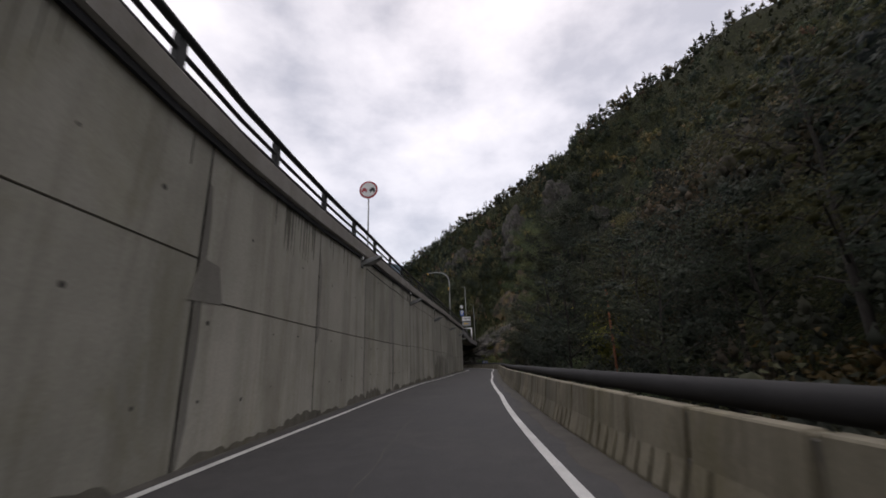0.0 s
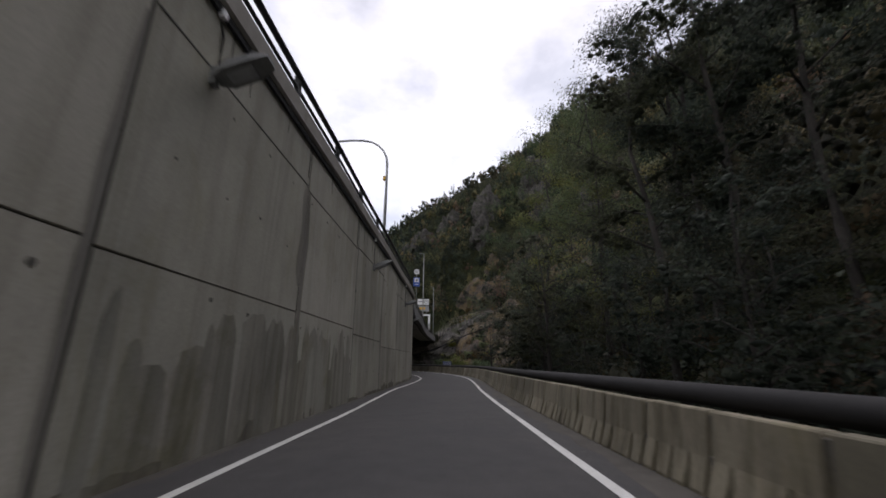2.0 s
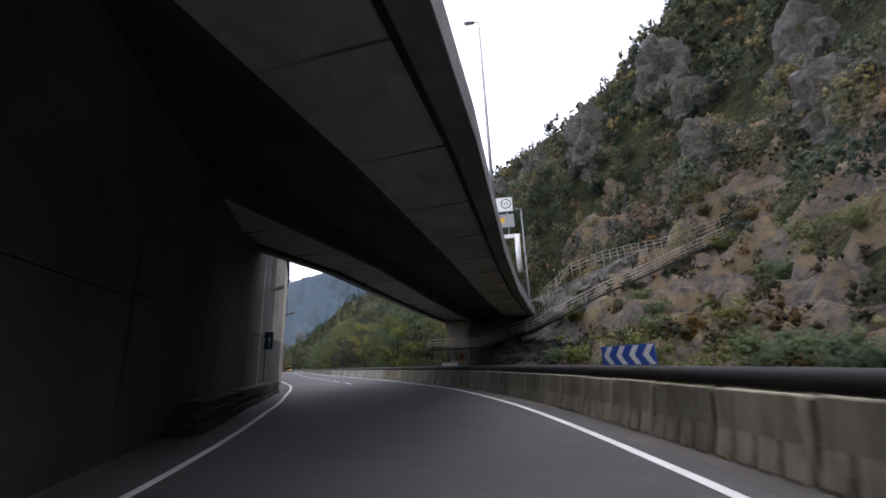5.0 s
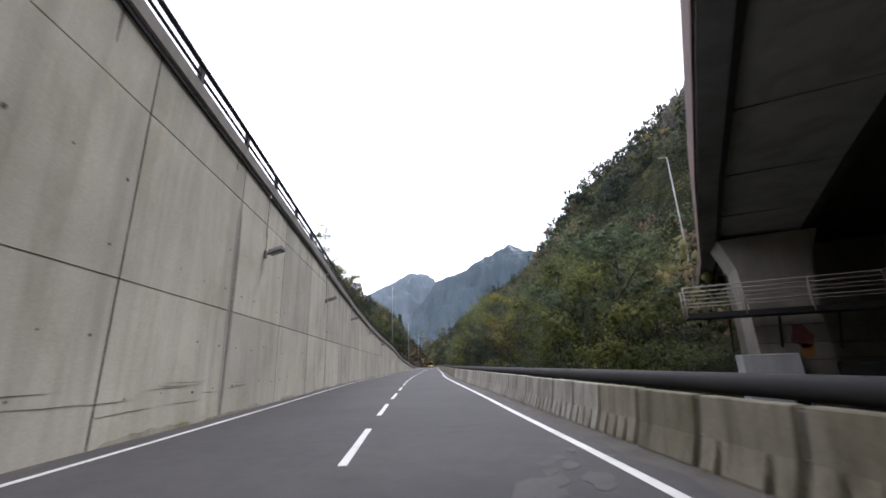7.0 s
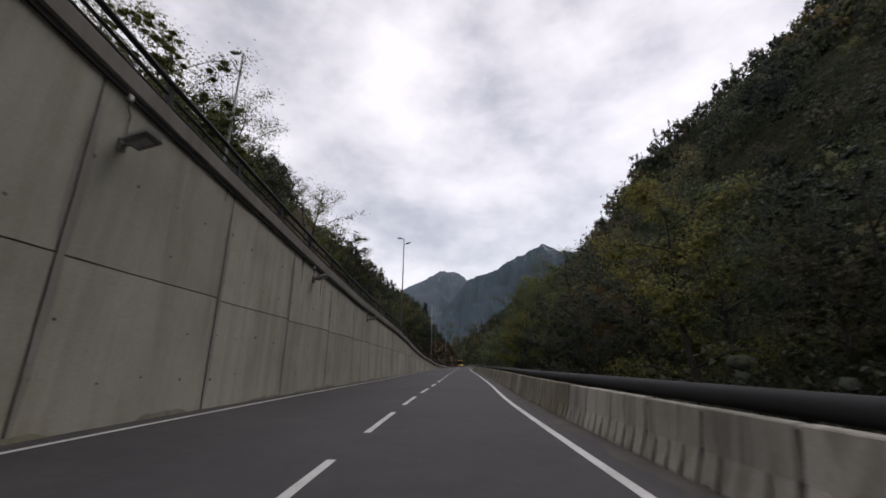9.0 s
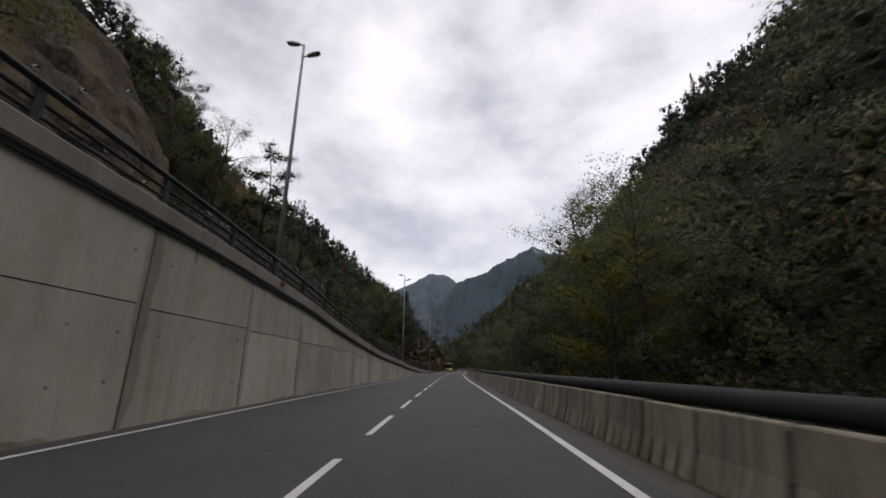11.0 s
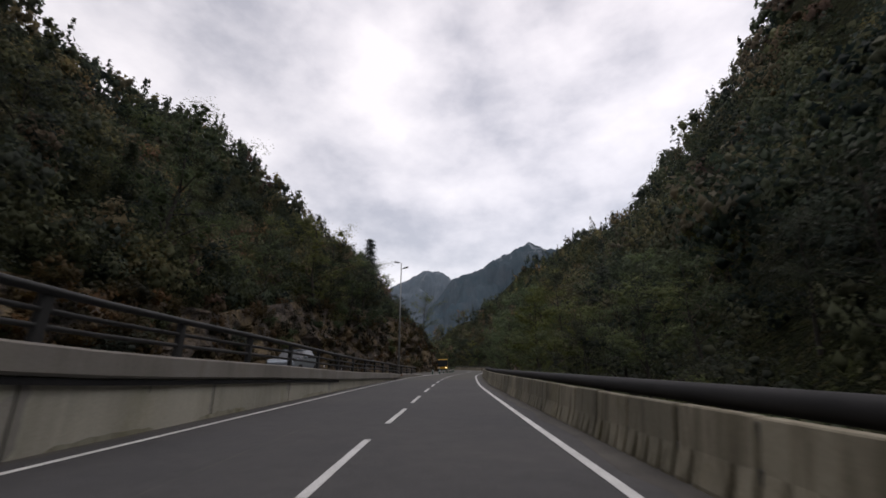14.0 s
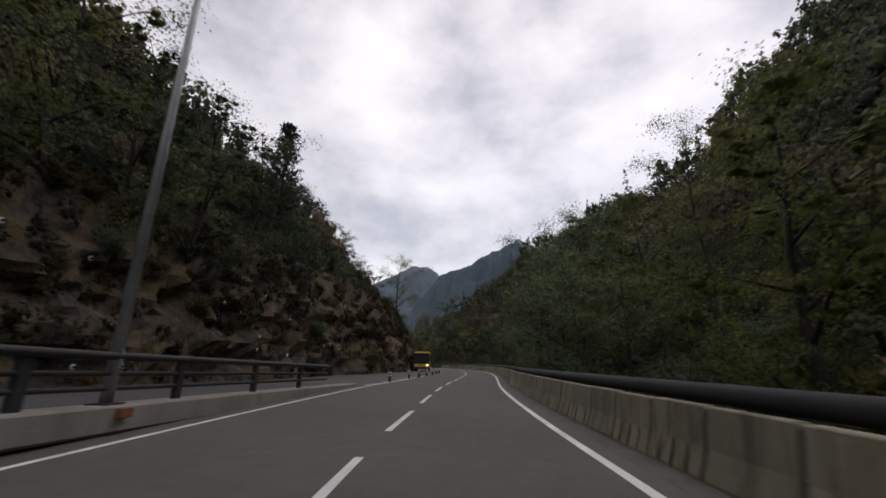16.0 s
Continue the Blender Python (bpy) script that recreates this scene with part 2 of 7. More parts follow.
ASPHALT = asphalt("asphalt")
PALE_ASPHALT = asphalt("pale_asphalt", (0.062, 0.059, 0.050), (0.086, 0.081, 0.069))
LINE_MAT = two_scale("road_paint", (0.52, 0.52, 0.50), (0.74, 0.74, 0.72), 0.9, 40, 0.7, strength=0.2, dist=0.003)
RAIL_BLACK = two_scale("black_rail", (0.012, 0.012, 0.013), (0.024, 0.023, 0.024), 1.2, 25, 0.85, strength=0.1)
RAIL_GREEN = two_scale("dark_steel_rail", (0.016, 0.017, 0.018), (0.032, 0.033, 0.033), 1.2, 25, 0.7, strength=0.15)
GALV = two_scale("galvanised_steel", (0.28, 0.29, 0.29), (0.42, 0.43, 0.43), 1.0, 20, 0.5, metal=0.5, strength=0.1)
LAMP_GREY = two_scale("lamp_grey", (0.16, 0.165, 0.16), (0.26, 0.26, 0.25), 2.0, 25, 0.6, strength=0.1)
GLASS_DULL = flat_paint("lamp_glass", (0.35, 0.36, 0.36), 0.25)
def leafy_ground(name):
    """Slope covered with ivy, brambles and leaf litter: small dark and green patches with strong relief."""
    m, n, l, b = material(name, 0.95)
    pos = n.new("ShaderNodeNewGeometry").outputs["Position"]
    warp = noise_node(n, l, 2.2, 4, 0.6, pos)
    add = n.new("ShaderNodeVectorMath")
    add.operation = "ADD"
    l.new(pos, add.inputs[0])
    l.new(warp.outputs["Color"], add.inputs[1])
    cells = n.new("ShaderNodeTexVoronoi")
    cells.inputs["Scale"].default_value = 4.5
    l.new(add.outputs[0], cells.inputs["Vector"])
    sep = n.new("ShaderNodeSeparateColor")
    l.new(cells.outputs["Color"], sep.inputs[0])
    c = ramp_node(n, l, sep.outputs[0], [(0.0, (0.018, 0.023, 0.014)), (0.45, (0.045, 0.056, 0.026)), (0.8, (0.074, 0.088, 0.036)), (1.0, (0.098, 0.084, 0.046))])
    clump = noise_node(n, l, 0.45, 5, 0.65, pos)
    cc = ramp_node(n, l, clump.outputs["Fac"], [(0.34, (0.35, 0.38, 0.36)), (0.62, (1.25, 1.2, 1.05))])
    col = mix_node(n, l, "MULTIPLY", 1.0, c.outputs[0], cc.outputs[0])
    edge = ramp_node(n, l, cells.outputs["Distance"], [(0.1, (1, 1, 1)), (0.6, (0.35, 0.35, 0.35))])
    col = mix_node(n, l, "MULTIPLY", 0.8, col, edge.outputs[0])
    l.new(col, b.inputs["Base Color"])
    b.inputs["Specular IOR Level"].default_value = 0.1
    inv = n.new("ShaderNodeMath")
    inv.operation = "MULTIPLY_ADD"
    inv.inputs[1].default_value = -0.6
    l.new(cells.outputs["Distance"], inv.inputs[0])
    l.new(clump.outputs["Fac"], inv.inputs[2])
    bump(n, l, b, inv.outputs[0], 1.0, 0.35)
    return m


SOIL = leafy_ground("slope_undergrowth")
STAIN_MAT = concrete("wet_drip_stain", (0.14, 0.135, 0.115), (0.23, 0.22, 0.19))
BARK = two_scale("bark", (0.022, 0.019, 0.016), (0.062, 0.054, 0.046), 1.0, 14, 0.95, strength=0.6, dist=0.03)
RUST = two_scale("rust", (0.16, 0.06, 0.03), (0.33, 0.13, 0.06), 3.0, 20, 0.9)
WHITE_PAINT = flat_paint("white_paint", (0.78, 0.78, 0.77))
RED_PAINT = flat_paint("red_paint", (0.42, 0.06, 0.07))
BLACK_PAINT = flat_paint("black_paint", (0.02, 0.02, 0.022))
BLUE_PAINT = flat_paint("blue_paint", (0.03, 0.09, 0.38))
DARK_BLUE = flat_paint("sign_dark_blue", (0.02, 0.06, 0.12))
YELLOW_PAINT = flat_paint("yellow_paint", (0.75, 0.42, 0.03))
FADED_RED = two_scale("faded_red_spray", (0.10, 0.05, 0.045), (0.24, 0.06, 0.055), 2.2, 9)
ORANGE_SPRAY = two_scale("orange_spray", (0.16, 0.10, 0.06), (0.50, 0.22, 0.04), 3.2, 9)
FADED_YELLOW = flat_paint("faded_yellow", (0.26, 0.22, 0.07), 0.8)
SMEAR = two_scale("dusty_smear", (0.058, 0.058, 0.059), (0.085, 0.084, 0.082), 2.0, 30)
GREY_PAINT = flat_paint("grey_paint", (0.30, 0.31, 0.32))
CAR_SILVER = flat_paint("silver_car_paint", (0.32, 0.36, 0.40), 0.3, 0.4)
TYRE = flat_paint("tyre_rubber", (0.02, 0.02, 0.02), 0.9)
WINDOW_DARK = flat_paint("dark_window", (0.03, 0.035, 0.04), 0.1)
GREEN_STOPS = [(0.0, (0.096, 0.126, 0.080)), (0.5, (0.116, 0.147, 0.087)), (0.85, (0.142, 0.170, 0.095)), (1.0, (0.165, 0.178, 0.103))]
YELLOW_STOPS = [(0.0, (0.082, 0.108, 0.038)), (0.5, (0.138, 0.152, 0.048)), (1.0, (0.225, 0.205, 0.070))]
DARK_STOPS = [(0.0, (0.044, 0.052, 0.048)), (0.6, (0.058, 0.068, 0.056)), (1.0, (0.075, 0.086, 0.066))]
RUSTY_STOPS = [(0.0, (0.046, 0.036, 0.017)), (0.6, (0.078, 0.053, 0.023)), (1.0, (0.110, 0.078, 0.034))]
LEAF_GREEN, LEAF_YELLOW = leaves("leaves_green", GREEN_STOPS), leaves("leaves_yellow", YELLOW_STOPS)
LEAF_DARK, LEAF_RUSTY = leaves("leaves_dark", DARK_STOPS), leaves("leaves_rusty", RUSTY_STOPS)


def far_slope(name, low, high, blue, wisp_height):
    """Far mountain: forest low down, bare rock above, blue haze mixed into the colour, cloud wisps painted pale in the
    gullies of the summit.
    """
    m, n, l, b = material(name, 1.0)
    pos = n.new("ShaderNodeNewGeometry").outputs["Position"]
    a = noise_node(n, l, 0.006, 8, 0.68, pos, None, 0.4)
    g = noise_node(n, l, 0.05, 6, 0.75, pos)
    c = ramp_node(n, l, a.outputs["Fac"], [(0.36, low), (0.62, high)])
    gg = ramp_node(n, l, g.outputs["Fac"], [(0.3, (0.75, 0.75, 0.75)), (0.7, (1.15, 1.15, 1.15))])
    col = mix_node(n, l, "MULTIPLY", 1.0, c.outputs[0], gg.outputs[0])
    # distance haze painted in: most of the colour becomes one flat blue
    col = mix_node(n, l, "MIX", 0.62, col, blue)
    sep = n.new("ShaderNodeSeparateXYZ")
    l.new(pos, sep.inputs[0])
    high_up = n.new("ShaderNodeMapRange")
    high_up.inputs["From Min"].default_value, high_up.inputs["From Max"].default_value = wisp_height - 90, wisp_height + 160
    l.new(sep.outputs["Z"], high_up.inputs["Value"])
    gully = noise_node(n, l, 0.011, 6, 0.65, pos, None, 0.8)
    gf = ramp_node(n, l, gully.outputs["Fac"], [(0.55, (0, 0, 0)), (0.70, (1, 1, 1))])
    cover = mix_node(n, l, "MULTIPLY", 1.0, gf.outputs[0], high_up.outputs[0])
    # pale gullies stand for the cloud wisps on the summit
    col = mix_node(n, l, "MIX", cover, col, (0.33, 0.36, 0.40))
    l.new(col, b.inputs["Base Color"])
    b.inputs["Specular IOR Level"].default_value = 0.0
    return m


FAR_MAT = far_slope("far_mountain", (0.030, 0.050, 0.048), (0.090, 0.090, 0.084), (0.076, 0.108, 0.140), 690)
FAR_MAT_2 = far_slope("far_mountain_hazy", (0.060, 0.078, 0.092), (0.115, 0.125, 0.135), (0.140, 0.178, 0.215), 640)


# ---- the line of the road ----
CONTROL = [(-0.6, -36.0), (-0.35, -24.0), (-0.1, -12.0), (0.0, 0.0), (0.41, 11.99), (1.47, 23.94), (2.89, 35.86), (4.6, 47.74), (6.4, 59.6), (7.47, 71.55), (7.22, 83.54),
           (5.53, 95.41), (2.23, 106.94), (-2.44, 117.99), (-7.93, 128.65), (-13.7, 139.17), (-19.51, 149.68), (-25.12, 160.28), (-30.53, 171.0), (-36.03, 181.66),
           (-41.56, 192.31), (-47.04, 202.99), (-52.52, 213.66), (-57.99, 224.34), (-63.4, 235.05), (-68.75, 245.8), (-73.96, 256.61)]
heading_end = math.atan2(-(CONTROL[-1][0] - CONTROL[-2][0]), CONTROL[-1][1] - CONTROL[-2][1])
for turn in (-1.2, -2.4, -2.6, 0.5, 3, 5, 6, 6, 5, 4, 3, 2, 1, 0, 0, 0, 0):
    heading_end += radians(turn)
    CONTROL.append((CONTROL[-1][0] - math.sin(heading_end) * 12, CONTROL[-1][1] + math.cos(heading_end) * 12))
TABLE = []
for i in range(1, len(CONTROL) - 2):
    p0, p1, p2, p3 = (np.array(CONTROL[j]) for j in (i - 1, i, i + 1, i + 2))
    for k in range(24):
        f = k / 24
        TABLE.append(0.5 * (2 * p1 + (p2 - p0) * f + (2 * p0 - 5 * p1 + 4 * p2 - p3) * f * f + (3 * p1 - p0 - 3 * p2 + p3) * f ** 3))
TABLE = np.array(TABLE)
ARC = np.concatenate([[0], np.cumsum(np.hypot(*np.diff(TABLE, axis=0).T))])
ARC -= ARC[int(np.argmin(np.hypot(TABLE[:, 0], TABLE[:, 1])))]
S_MIN, S_MAX = float(ARC[0]), float(ARC[-1])
DIRS = np.gradient(TABLE, axis=0)
DIRS /= np.linalg.norm(DIRS, axis=1)[:, None]


def at(s, lat, z=0.0):
    """The place s metres along the road, lat metres to its right, z up."""
    x, y = np.interp(s, ARC, TABLE[:, 0]), np.interp(s, ARC, TABLE[:, 1])
    dx, dy = np.interp(s, ARC, DIRS[:, 0]), np.interp(s, ARC, DIRS[:, 1])
    n = math.hypot(dx, dy)
    return Vector((x + lat * dy / n, y - lat * dx / n, z))


def yaw_at(s):
    dx, dy = np.interp(s, ARC, DIRS[:, 0]), np.interp(s, ARC, DIRS[:, 1])
    return math.degrees(math.atan2(-dx, dy))


def table(pairs):
    a = np.array(pairs, float)
    return lambda s: float(np.interp(s, a[:, 0], a[:, 1]))


wall_lat = table([(-40, -3.8), (0, -3.8), (17, -3.7), (40, -3.5), (60, -3.4), (74, -2.85), (80, -2.75), (84, -3.2), (95, -5.4), (103, -6.4), (111, -6.7), (118, -6.35), (125, -6.3), (135, -6.6), (146, -6.9),
                  (160, -7.2), (204, -7.2), (223, -6.8), (240, -6.4), (271, -6.2), (300, -6.0)])
face_top = table([(-40, 4.9), (0, 5.05), (6, 5.0), (11, 5.35), (17, 5.8), (33, 6.4), (46, 6.75), (60, 6.75), (71, 7.05), (78.5, 7.1), (79.5, 6.45), (103.2, 6.5), (104, 6.9), (107, 7.5), (111, 8.6), (115, 9.3), (120, 9.3), (125, 8.9), (130, 8.6), (138, 8.25),
                  (144, 8.0), (150, 7.6), (157, 7.2), (167, 6.35), (172, 5.9), (180, 5.3), (197, 4.6), (205, 4.1), (210, 3.5), (214, 3.12), (220, 2.6), (224, 2.28), (238, 1.6), (247, 1.08), (255, 0.85), (261, 0.62), (267, 0.44), (276, 0.25), (284, 0.02), (300, -0.36)])
right_line = table([(-40, 1.2), (0, 1.2), (4, 1.3), (17, 1.75), (30, 1.72), (39, 1.85), (56, 1.45), (65, 1.75), (74, 2.3), (85, 2.6), (98, 2.95), (107, 2.9), (114, 2.45), (124, 2.25), (132, 2.1), (156, 2.02),
                    (167, 1.92), (198, 2.06), (210, 2.0), (235, 1.78), (244, 1.9), (268, 1.88), (282, 2.15), (302, 2.15), (420, 2.1)])
left_line = table([(-40, -3.4), (5, -3.5), (12, -3.2), (30, -3.15), (37, -2.8), (46, -2.7), (56, -2.95), (63, -2.5), (71, -2.05), (80, -2.05), (87, -2.9), (100, -4.6), (110, -5.4), (124, -5.6), (135, -5.95), (146, -6.3), (160, -6.6), (204, -6.6), (219, -6.3),
                   (240, -5.75), (272, -5.5), (300, -5.2), (320, -4.5), (420, -4.5)])
WALL_END = 296.0


# ---- building blocks ----
def link_mesh(name, me, mat, parent=None, label=""):
    if mat is not None and not me.materials:
        me.materials.append(mat)
    ob = new(name, me)
    if parent is not None:
        ob.parent = parent
    if label:
        ob["label"] = label
    return ob


def part(name, bm, mat, parent, label=""):
    me = bpy.data.meshes.new(name)
    bm.to_mesh(me)
    bm.free()
    return link_mesh(name, me, mat, parent, label)


def raw(name, verts, faces, mat, parent=None, label="", smooth=False):
    me = bpy.data.meshes.new(name)
    me.from_pydata([tuple(v) for v in verts], [], faces)
    me.validate()
    if smooth:
        for p in me.polygons:
            p.use_smooth = True
    return link_mesh(name, me, mat, parent, label)


def thing(name, m=None, label="", category="", group="", kind=""):
    ob = new(name)
    if m is not None:
        ob.matrix_world = m
    return tagged(ob, label, category, group, kind)


def add_box(bm, cx, cy, cz, sx, sy, sz, bevel=0.0, m=None):
    r = bmesh.ops.create_cube(bm, size=1.0, matrix=Matrix.Translation((cx, cy, cz)) @ Matrix.Diagonal((sx, sy, sz, 1)))
    if bevel:
        edges = list({e for v in r["verts"] for e in v.link_edges})
        bmesh.ops.bevel(bm, geom=edges, offset=bevel, segments=1, affect="EDGES")
    if m is not None:
        bmesh.ops.transform(bm, matrix=m, verts=r["verts"] if not bevel else bm.verts)
    return bm


def box(sx, sy, sz, cx=0, cy=0, cz=0, bevel=0.0):
    return add_box(bmesh.new(), cx, cy, cz, sx, sy, sz, bevel)


def add_tube(bm, points, radius, sides=8, caps=True):
    """A round bar along points; radius may be one value or one for each point."""
    points = [Vector(p) for p in points]
    radii = radius if isinstance(radius, (list, tuple)) else [radius] * len(points)
    rings = []
    for i, p in enumerate(points):
        d = (points[min(i + 1, len(points) - 1)] - points[max(i - 1, 0)]).normalized()
        side = d.cross(Vector((0, 0, 1)))
        if side.length < 1e-3:
            side = Vector((1, 0, 0))
        side.normalize()
        up = side.cross(d)
        rings.append([bm.verts.new(p + (side * math.cos(a) + up * math.sin(a)) * radii[i]) for a in (2 * math.pi * k / sides for k in range(sides))])
    for a, b in zip(rings, rings[1:]):
        for k in range(sides):
            f = bm.faces.new((a[k], a[(k + 1) % sides], b[(k + 1) % sides], b[k]))
            f.smooth = True
    if caps:
        bm.faces.new(list(reversed(rings[0])))
        bm.faces.new(rings[-1])
    return bm


def tube(points, radius, sides=8):
    return add_tube(bmesh.new(), points, radius, sides)


def sweep(stations, profile, closed=True):
    """Vertices and faces of a profile of (lat, z), moved along the road; profile may depend on s."""
    verts, faces, n = [], [], None
    for s in stations:
        pr = profile(s)
        n = len(pr)
        verts += [at(s, la, z) for la, z in pr]
    m = n if closed else n - 1
    for i in range(len(stations) - 1):
        for k in range(m):
            a, b = i * n + k, i * n + (k + 1) % n
            faces.append((a, b, b + n, a + n))
    if closed:
        faces.append(tuple(range(n - 1, -1, -1)))
        faces.append(tuple((len(stations) - 1) * n + k for k in range(n)))
    return verts, faces


def steps(a, b, d=2.0):
    n = max(1, int(math.ceil((b - a) / d)))
    return [a + (b - a) * i / n for i in range(n + 1)]


# ---- road ----
road_left = table([(296, -14.0), (315, -13.5), (340, -9.0), (360, -8.0), (480, -8.0)])
NEW_ROAD = 280.5


def road_profile(s):
    return [(wall_lat(s) - 0.2 if s < WALL_END else road_left(s), -0.35), (wall_lat(s) - 0.2 if s < WALL_END else road_left(s), 0.0), (-2.0, 0.0), (1.0, 0.0),
                                                         (right_line(s) + 1.75, 0.0), (right_line(s) + 1.75, -0.35)]


road_v, road_f = sweep(steps(S_MIN + 1, NEW_ROAD), road_profile)
road = tagged(raw("road", road_v, road_f, ASPHALT), "dark grey asphalt road with fine grain and worn tracks", "road", kind="structure")


road_v, road_f = sweep(steps(NEW_ROAD, S_MAX - 1), road_profile)
tagged(raw("road", road_v, road_f, PALE_ASPHALT), "paler brown-grey asphalt of a newer road surface", "road", kind="structure")


def painted_line(s0, s1, lat, width, name, d=2.0):
    v, f = sweep(steps(s0, s1, d), lambda s: [(lat(s) - width / 2, 0.002), (lat(s) - width / 2, 0.007), (lat(s) + width / 2, 0.007), (lat(s) + width / 2, 0.002)])
    return raw(name, v, f, LINE_MAT, road, "worn white painted line")


painted_line(S_MIN + 1, S_MAX - 2, right_line, 0.15, "edge_line")
painted_line(S_MIN + 1, WALL_END + 14, left_line, 0.13, "edge_line")
dash_far = table([(0, 122.9), (1, 129.3), (2, 135.1), (4, 146.6), (5, 152.5), (6, 157.9), (7, 163.6), (8, 169.1), (14, 202.8), (15, 208.3), (17, 218.7), (18, 224.1), (20, 235.4), (22, 247.1), (24, 258.2), (25, 264.5), (27, 276.2), (28, 283.0), (30, 294.3), (47, 393.0)])
dash_lat = table([(118, -1.16), (123, -1.28), (129, -1.5), (135, -1.65), (170, -1.7), (213, -1.62), (247, -1.53), (252, -1.45), (284, -1.27), (289, -1.13), (400, -1.0)])
for k in range(40):
    end = dash_far(k)
    painted_line(end - 3.4, end, dash_lat, 0.13, "dash_line", 1.2)

# dusty strip along the foot of the barrier
rng = random.Random(12)
DUST_S = steps(-24, 376, 0.8)
EDGE = {s: rng.uniform(0.26, 0.52) for s in DUST_S}
v, f = sweep(DUST_S, lambda s: [(right_line(s) + EDGE[s], 0.001), (right_line(s) + EDGE[s] + 0.03, 0.005), (right_line(s) + 1.1, 0.012), (right_line(s) + 1.1, 0.001)])
raw("dusty_edge", v, f, DUST, road, "brown-grey dust and grit along the barrier")
v, f = sweep(steps(S_MIN + 1, 292, 0.8), lambda s: [(wall_lat(s) - 0.02, 0.001), (wall_lat(s) - 0.02, 0.012), (wall_lat(s) + 0.10 + 0.09 * math.sin(s * 2.1) * math.sin(s * 0.7), 0.004), (wall_lat(s) + 0.13 + 0.09 * math.sin(s * 2.1) * math.sin(s * 0.7), 0.001)])
raw("dusty_edge", v, f, DUST, road, "grit along the foot of the wall")

# ---- retaining wall on the left ----
retaining_wall = thing("wall_retaining", label="tall grey concrete retaining wall cast in panels, stained by rain", category="wall", kind="structure")
core_v, core_f = sweep(steps(S_MIN + 1, WALL_END), lambda s: [(wall_lat(s) - 0.5, -0.3), (wall_lat(s) - 0.5, face_top(s) + 0.02), (wall_lat(s) - 0.045, face_top(s) + 0.02), (wall_lat(s) - 0.045, -0.3)])
raw("core", core_v, core_f, JOINT_MAT, retaining_wall)


def wall_piece(s0, s1, z0, z1, mat, name):
    """One cast panel with chamfered edges, following the bend."""
    st = steps(s0, s1, 1.7)
    v, f = [], []
    rows = [(0.0, -0.06), (0.0, 0.0), (1.0, 0.0), (1.0, -0.06)]
    ch = 0.014
    for i, s in enumerate(st):
        inset = ch if i in (0, len(st) - 1) else 0.0
        top, bot = z1(s), z0(s)
        for h, out in ((bot, -0.06), (bot + 0.005, -inset), (bot + ch, -inset * 0.4), (top - ch, -inset * 0.4), (top, -0.06)):
            v.append(at(s, wall_lat(s) + out, h))
    n = 5
    for i in range(len(st) - 1):
        for k in range(n - 1):
            f.append((i * n + k, i * n + k + 1, (i + 1) * n + k + 1, (i + 1) * n + k))
    return raw(name, v, f, mat, retaining_wall)


mid_joint = table([(-40, 2.98), (5.885, 2.98), (5.895, 2.38), (27, 2.45), (33, 2.6), (38, 2.35), (44, 2.5), (50, 2.4), (54, 2.05), (62, 2.1), (78, 2.3), (118, 3.2), (160, 3.2), (205, 2.5), (214, 2.3), (220, 1.95), (225, 1.85), (300, 1.8)])
joints = []
s = -31.55
while s < WALL_END - 1:
    if face_top(s) < 0.12:
        break
    e = min(s + (5.35 if s < 79 else 4.67 if s < 117 else 5.1), WALL_END)
    if s < 79.4 < e or s < 103.6 < e:
        e = 79.5 if s < 79.4 else 103.7
    level = mid_joint((s + e) / 2)
    # panels below the overpass get its shade through a darker material
    mat = WALL_MAT if s < 79 else WALL_SHADED if s < 103.5 else WALL_MAT_PALE
    split = face_top((s + e) / 2) > level + 0.5
    if split:
        # the painted shade fades in steps past the deck's edge; lower panels stay darker
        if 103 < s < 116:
            mat = WALL_SHADED if s < 112 else WALL_DAMP_SHADE
        low = WALL_DAMP_SHADE if 116 < s < 122 else WALL_SHADED if 103 < s < 116 else mat
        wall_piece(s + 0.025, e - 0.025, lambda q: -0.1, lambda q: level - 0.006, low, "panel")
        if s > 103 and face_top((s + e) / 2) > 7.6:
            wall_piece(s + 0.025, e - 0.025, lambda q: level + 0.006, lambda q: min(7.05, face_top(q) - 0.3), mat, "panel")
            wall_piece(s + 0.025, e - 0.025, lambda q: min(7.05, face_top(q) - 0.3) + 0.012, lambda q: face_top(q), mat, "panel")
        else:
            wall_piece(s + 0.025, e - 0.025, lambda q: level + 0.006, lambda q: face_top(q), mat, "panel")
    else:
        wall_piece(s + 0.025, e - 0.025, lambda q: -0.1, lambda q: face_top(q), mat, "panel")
    joints.append(e)
    s = e
# mortar drawn over the vertical joints, ragged and darker than the panels
rng = random.Random(17)
for e in joints:
    if 79 < e < 104 or e > 262:
        continue
    for side in (-1, 1):
        if rng.random() < 0.3:
            continue
        w, top, v, f = rng.uniform(0.08, 0.34), rng.uniform(0.75, 1.0) * face_top(e), [], []
        z0 = 0.02 if rng.random() < 0.7 else rng.uniform(0.3, 0.5) * face_top(e)
        for k in range(9):
            z = z0 + (top - z0) * k / 8
            q = e + side * w * rng.uniform(0.75, 1.15) * (0.5 if k in (0, 8) else 1)
            v += [at(e + side * 0.024, wall_lat(e) + 0.003, z), at(q, wall_lat(q) + 0.004, z)]
        f = [(2 * k, 2 * k + 1, 2 * k + 3, 2 * k + 2) for k in range(8)]
        raw("joint_strip", v, f, STRIP_MAT if e < 104 else STRIP_PALE, retaining_wall, "darker mortar strip along a joint")


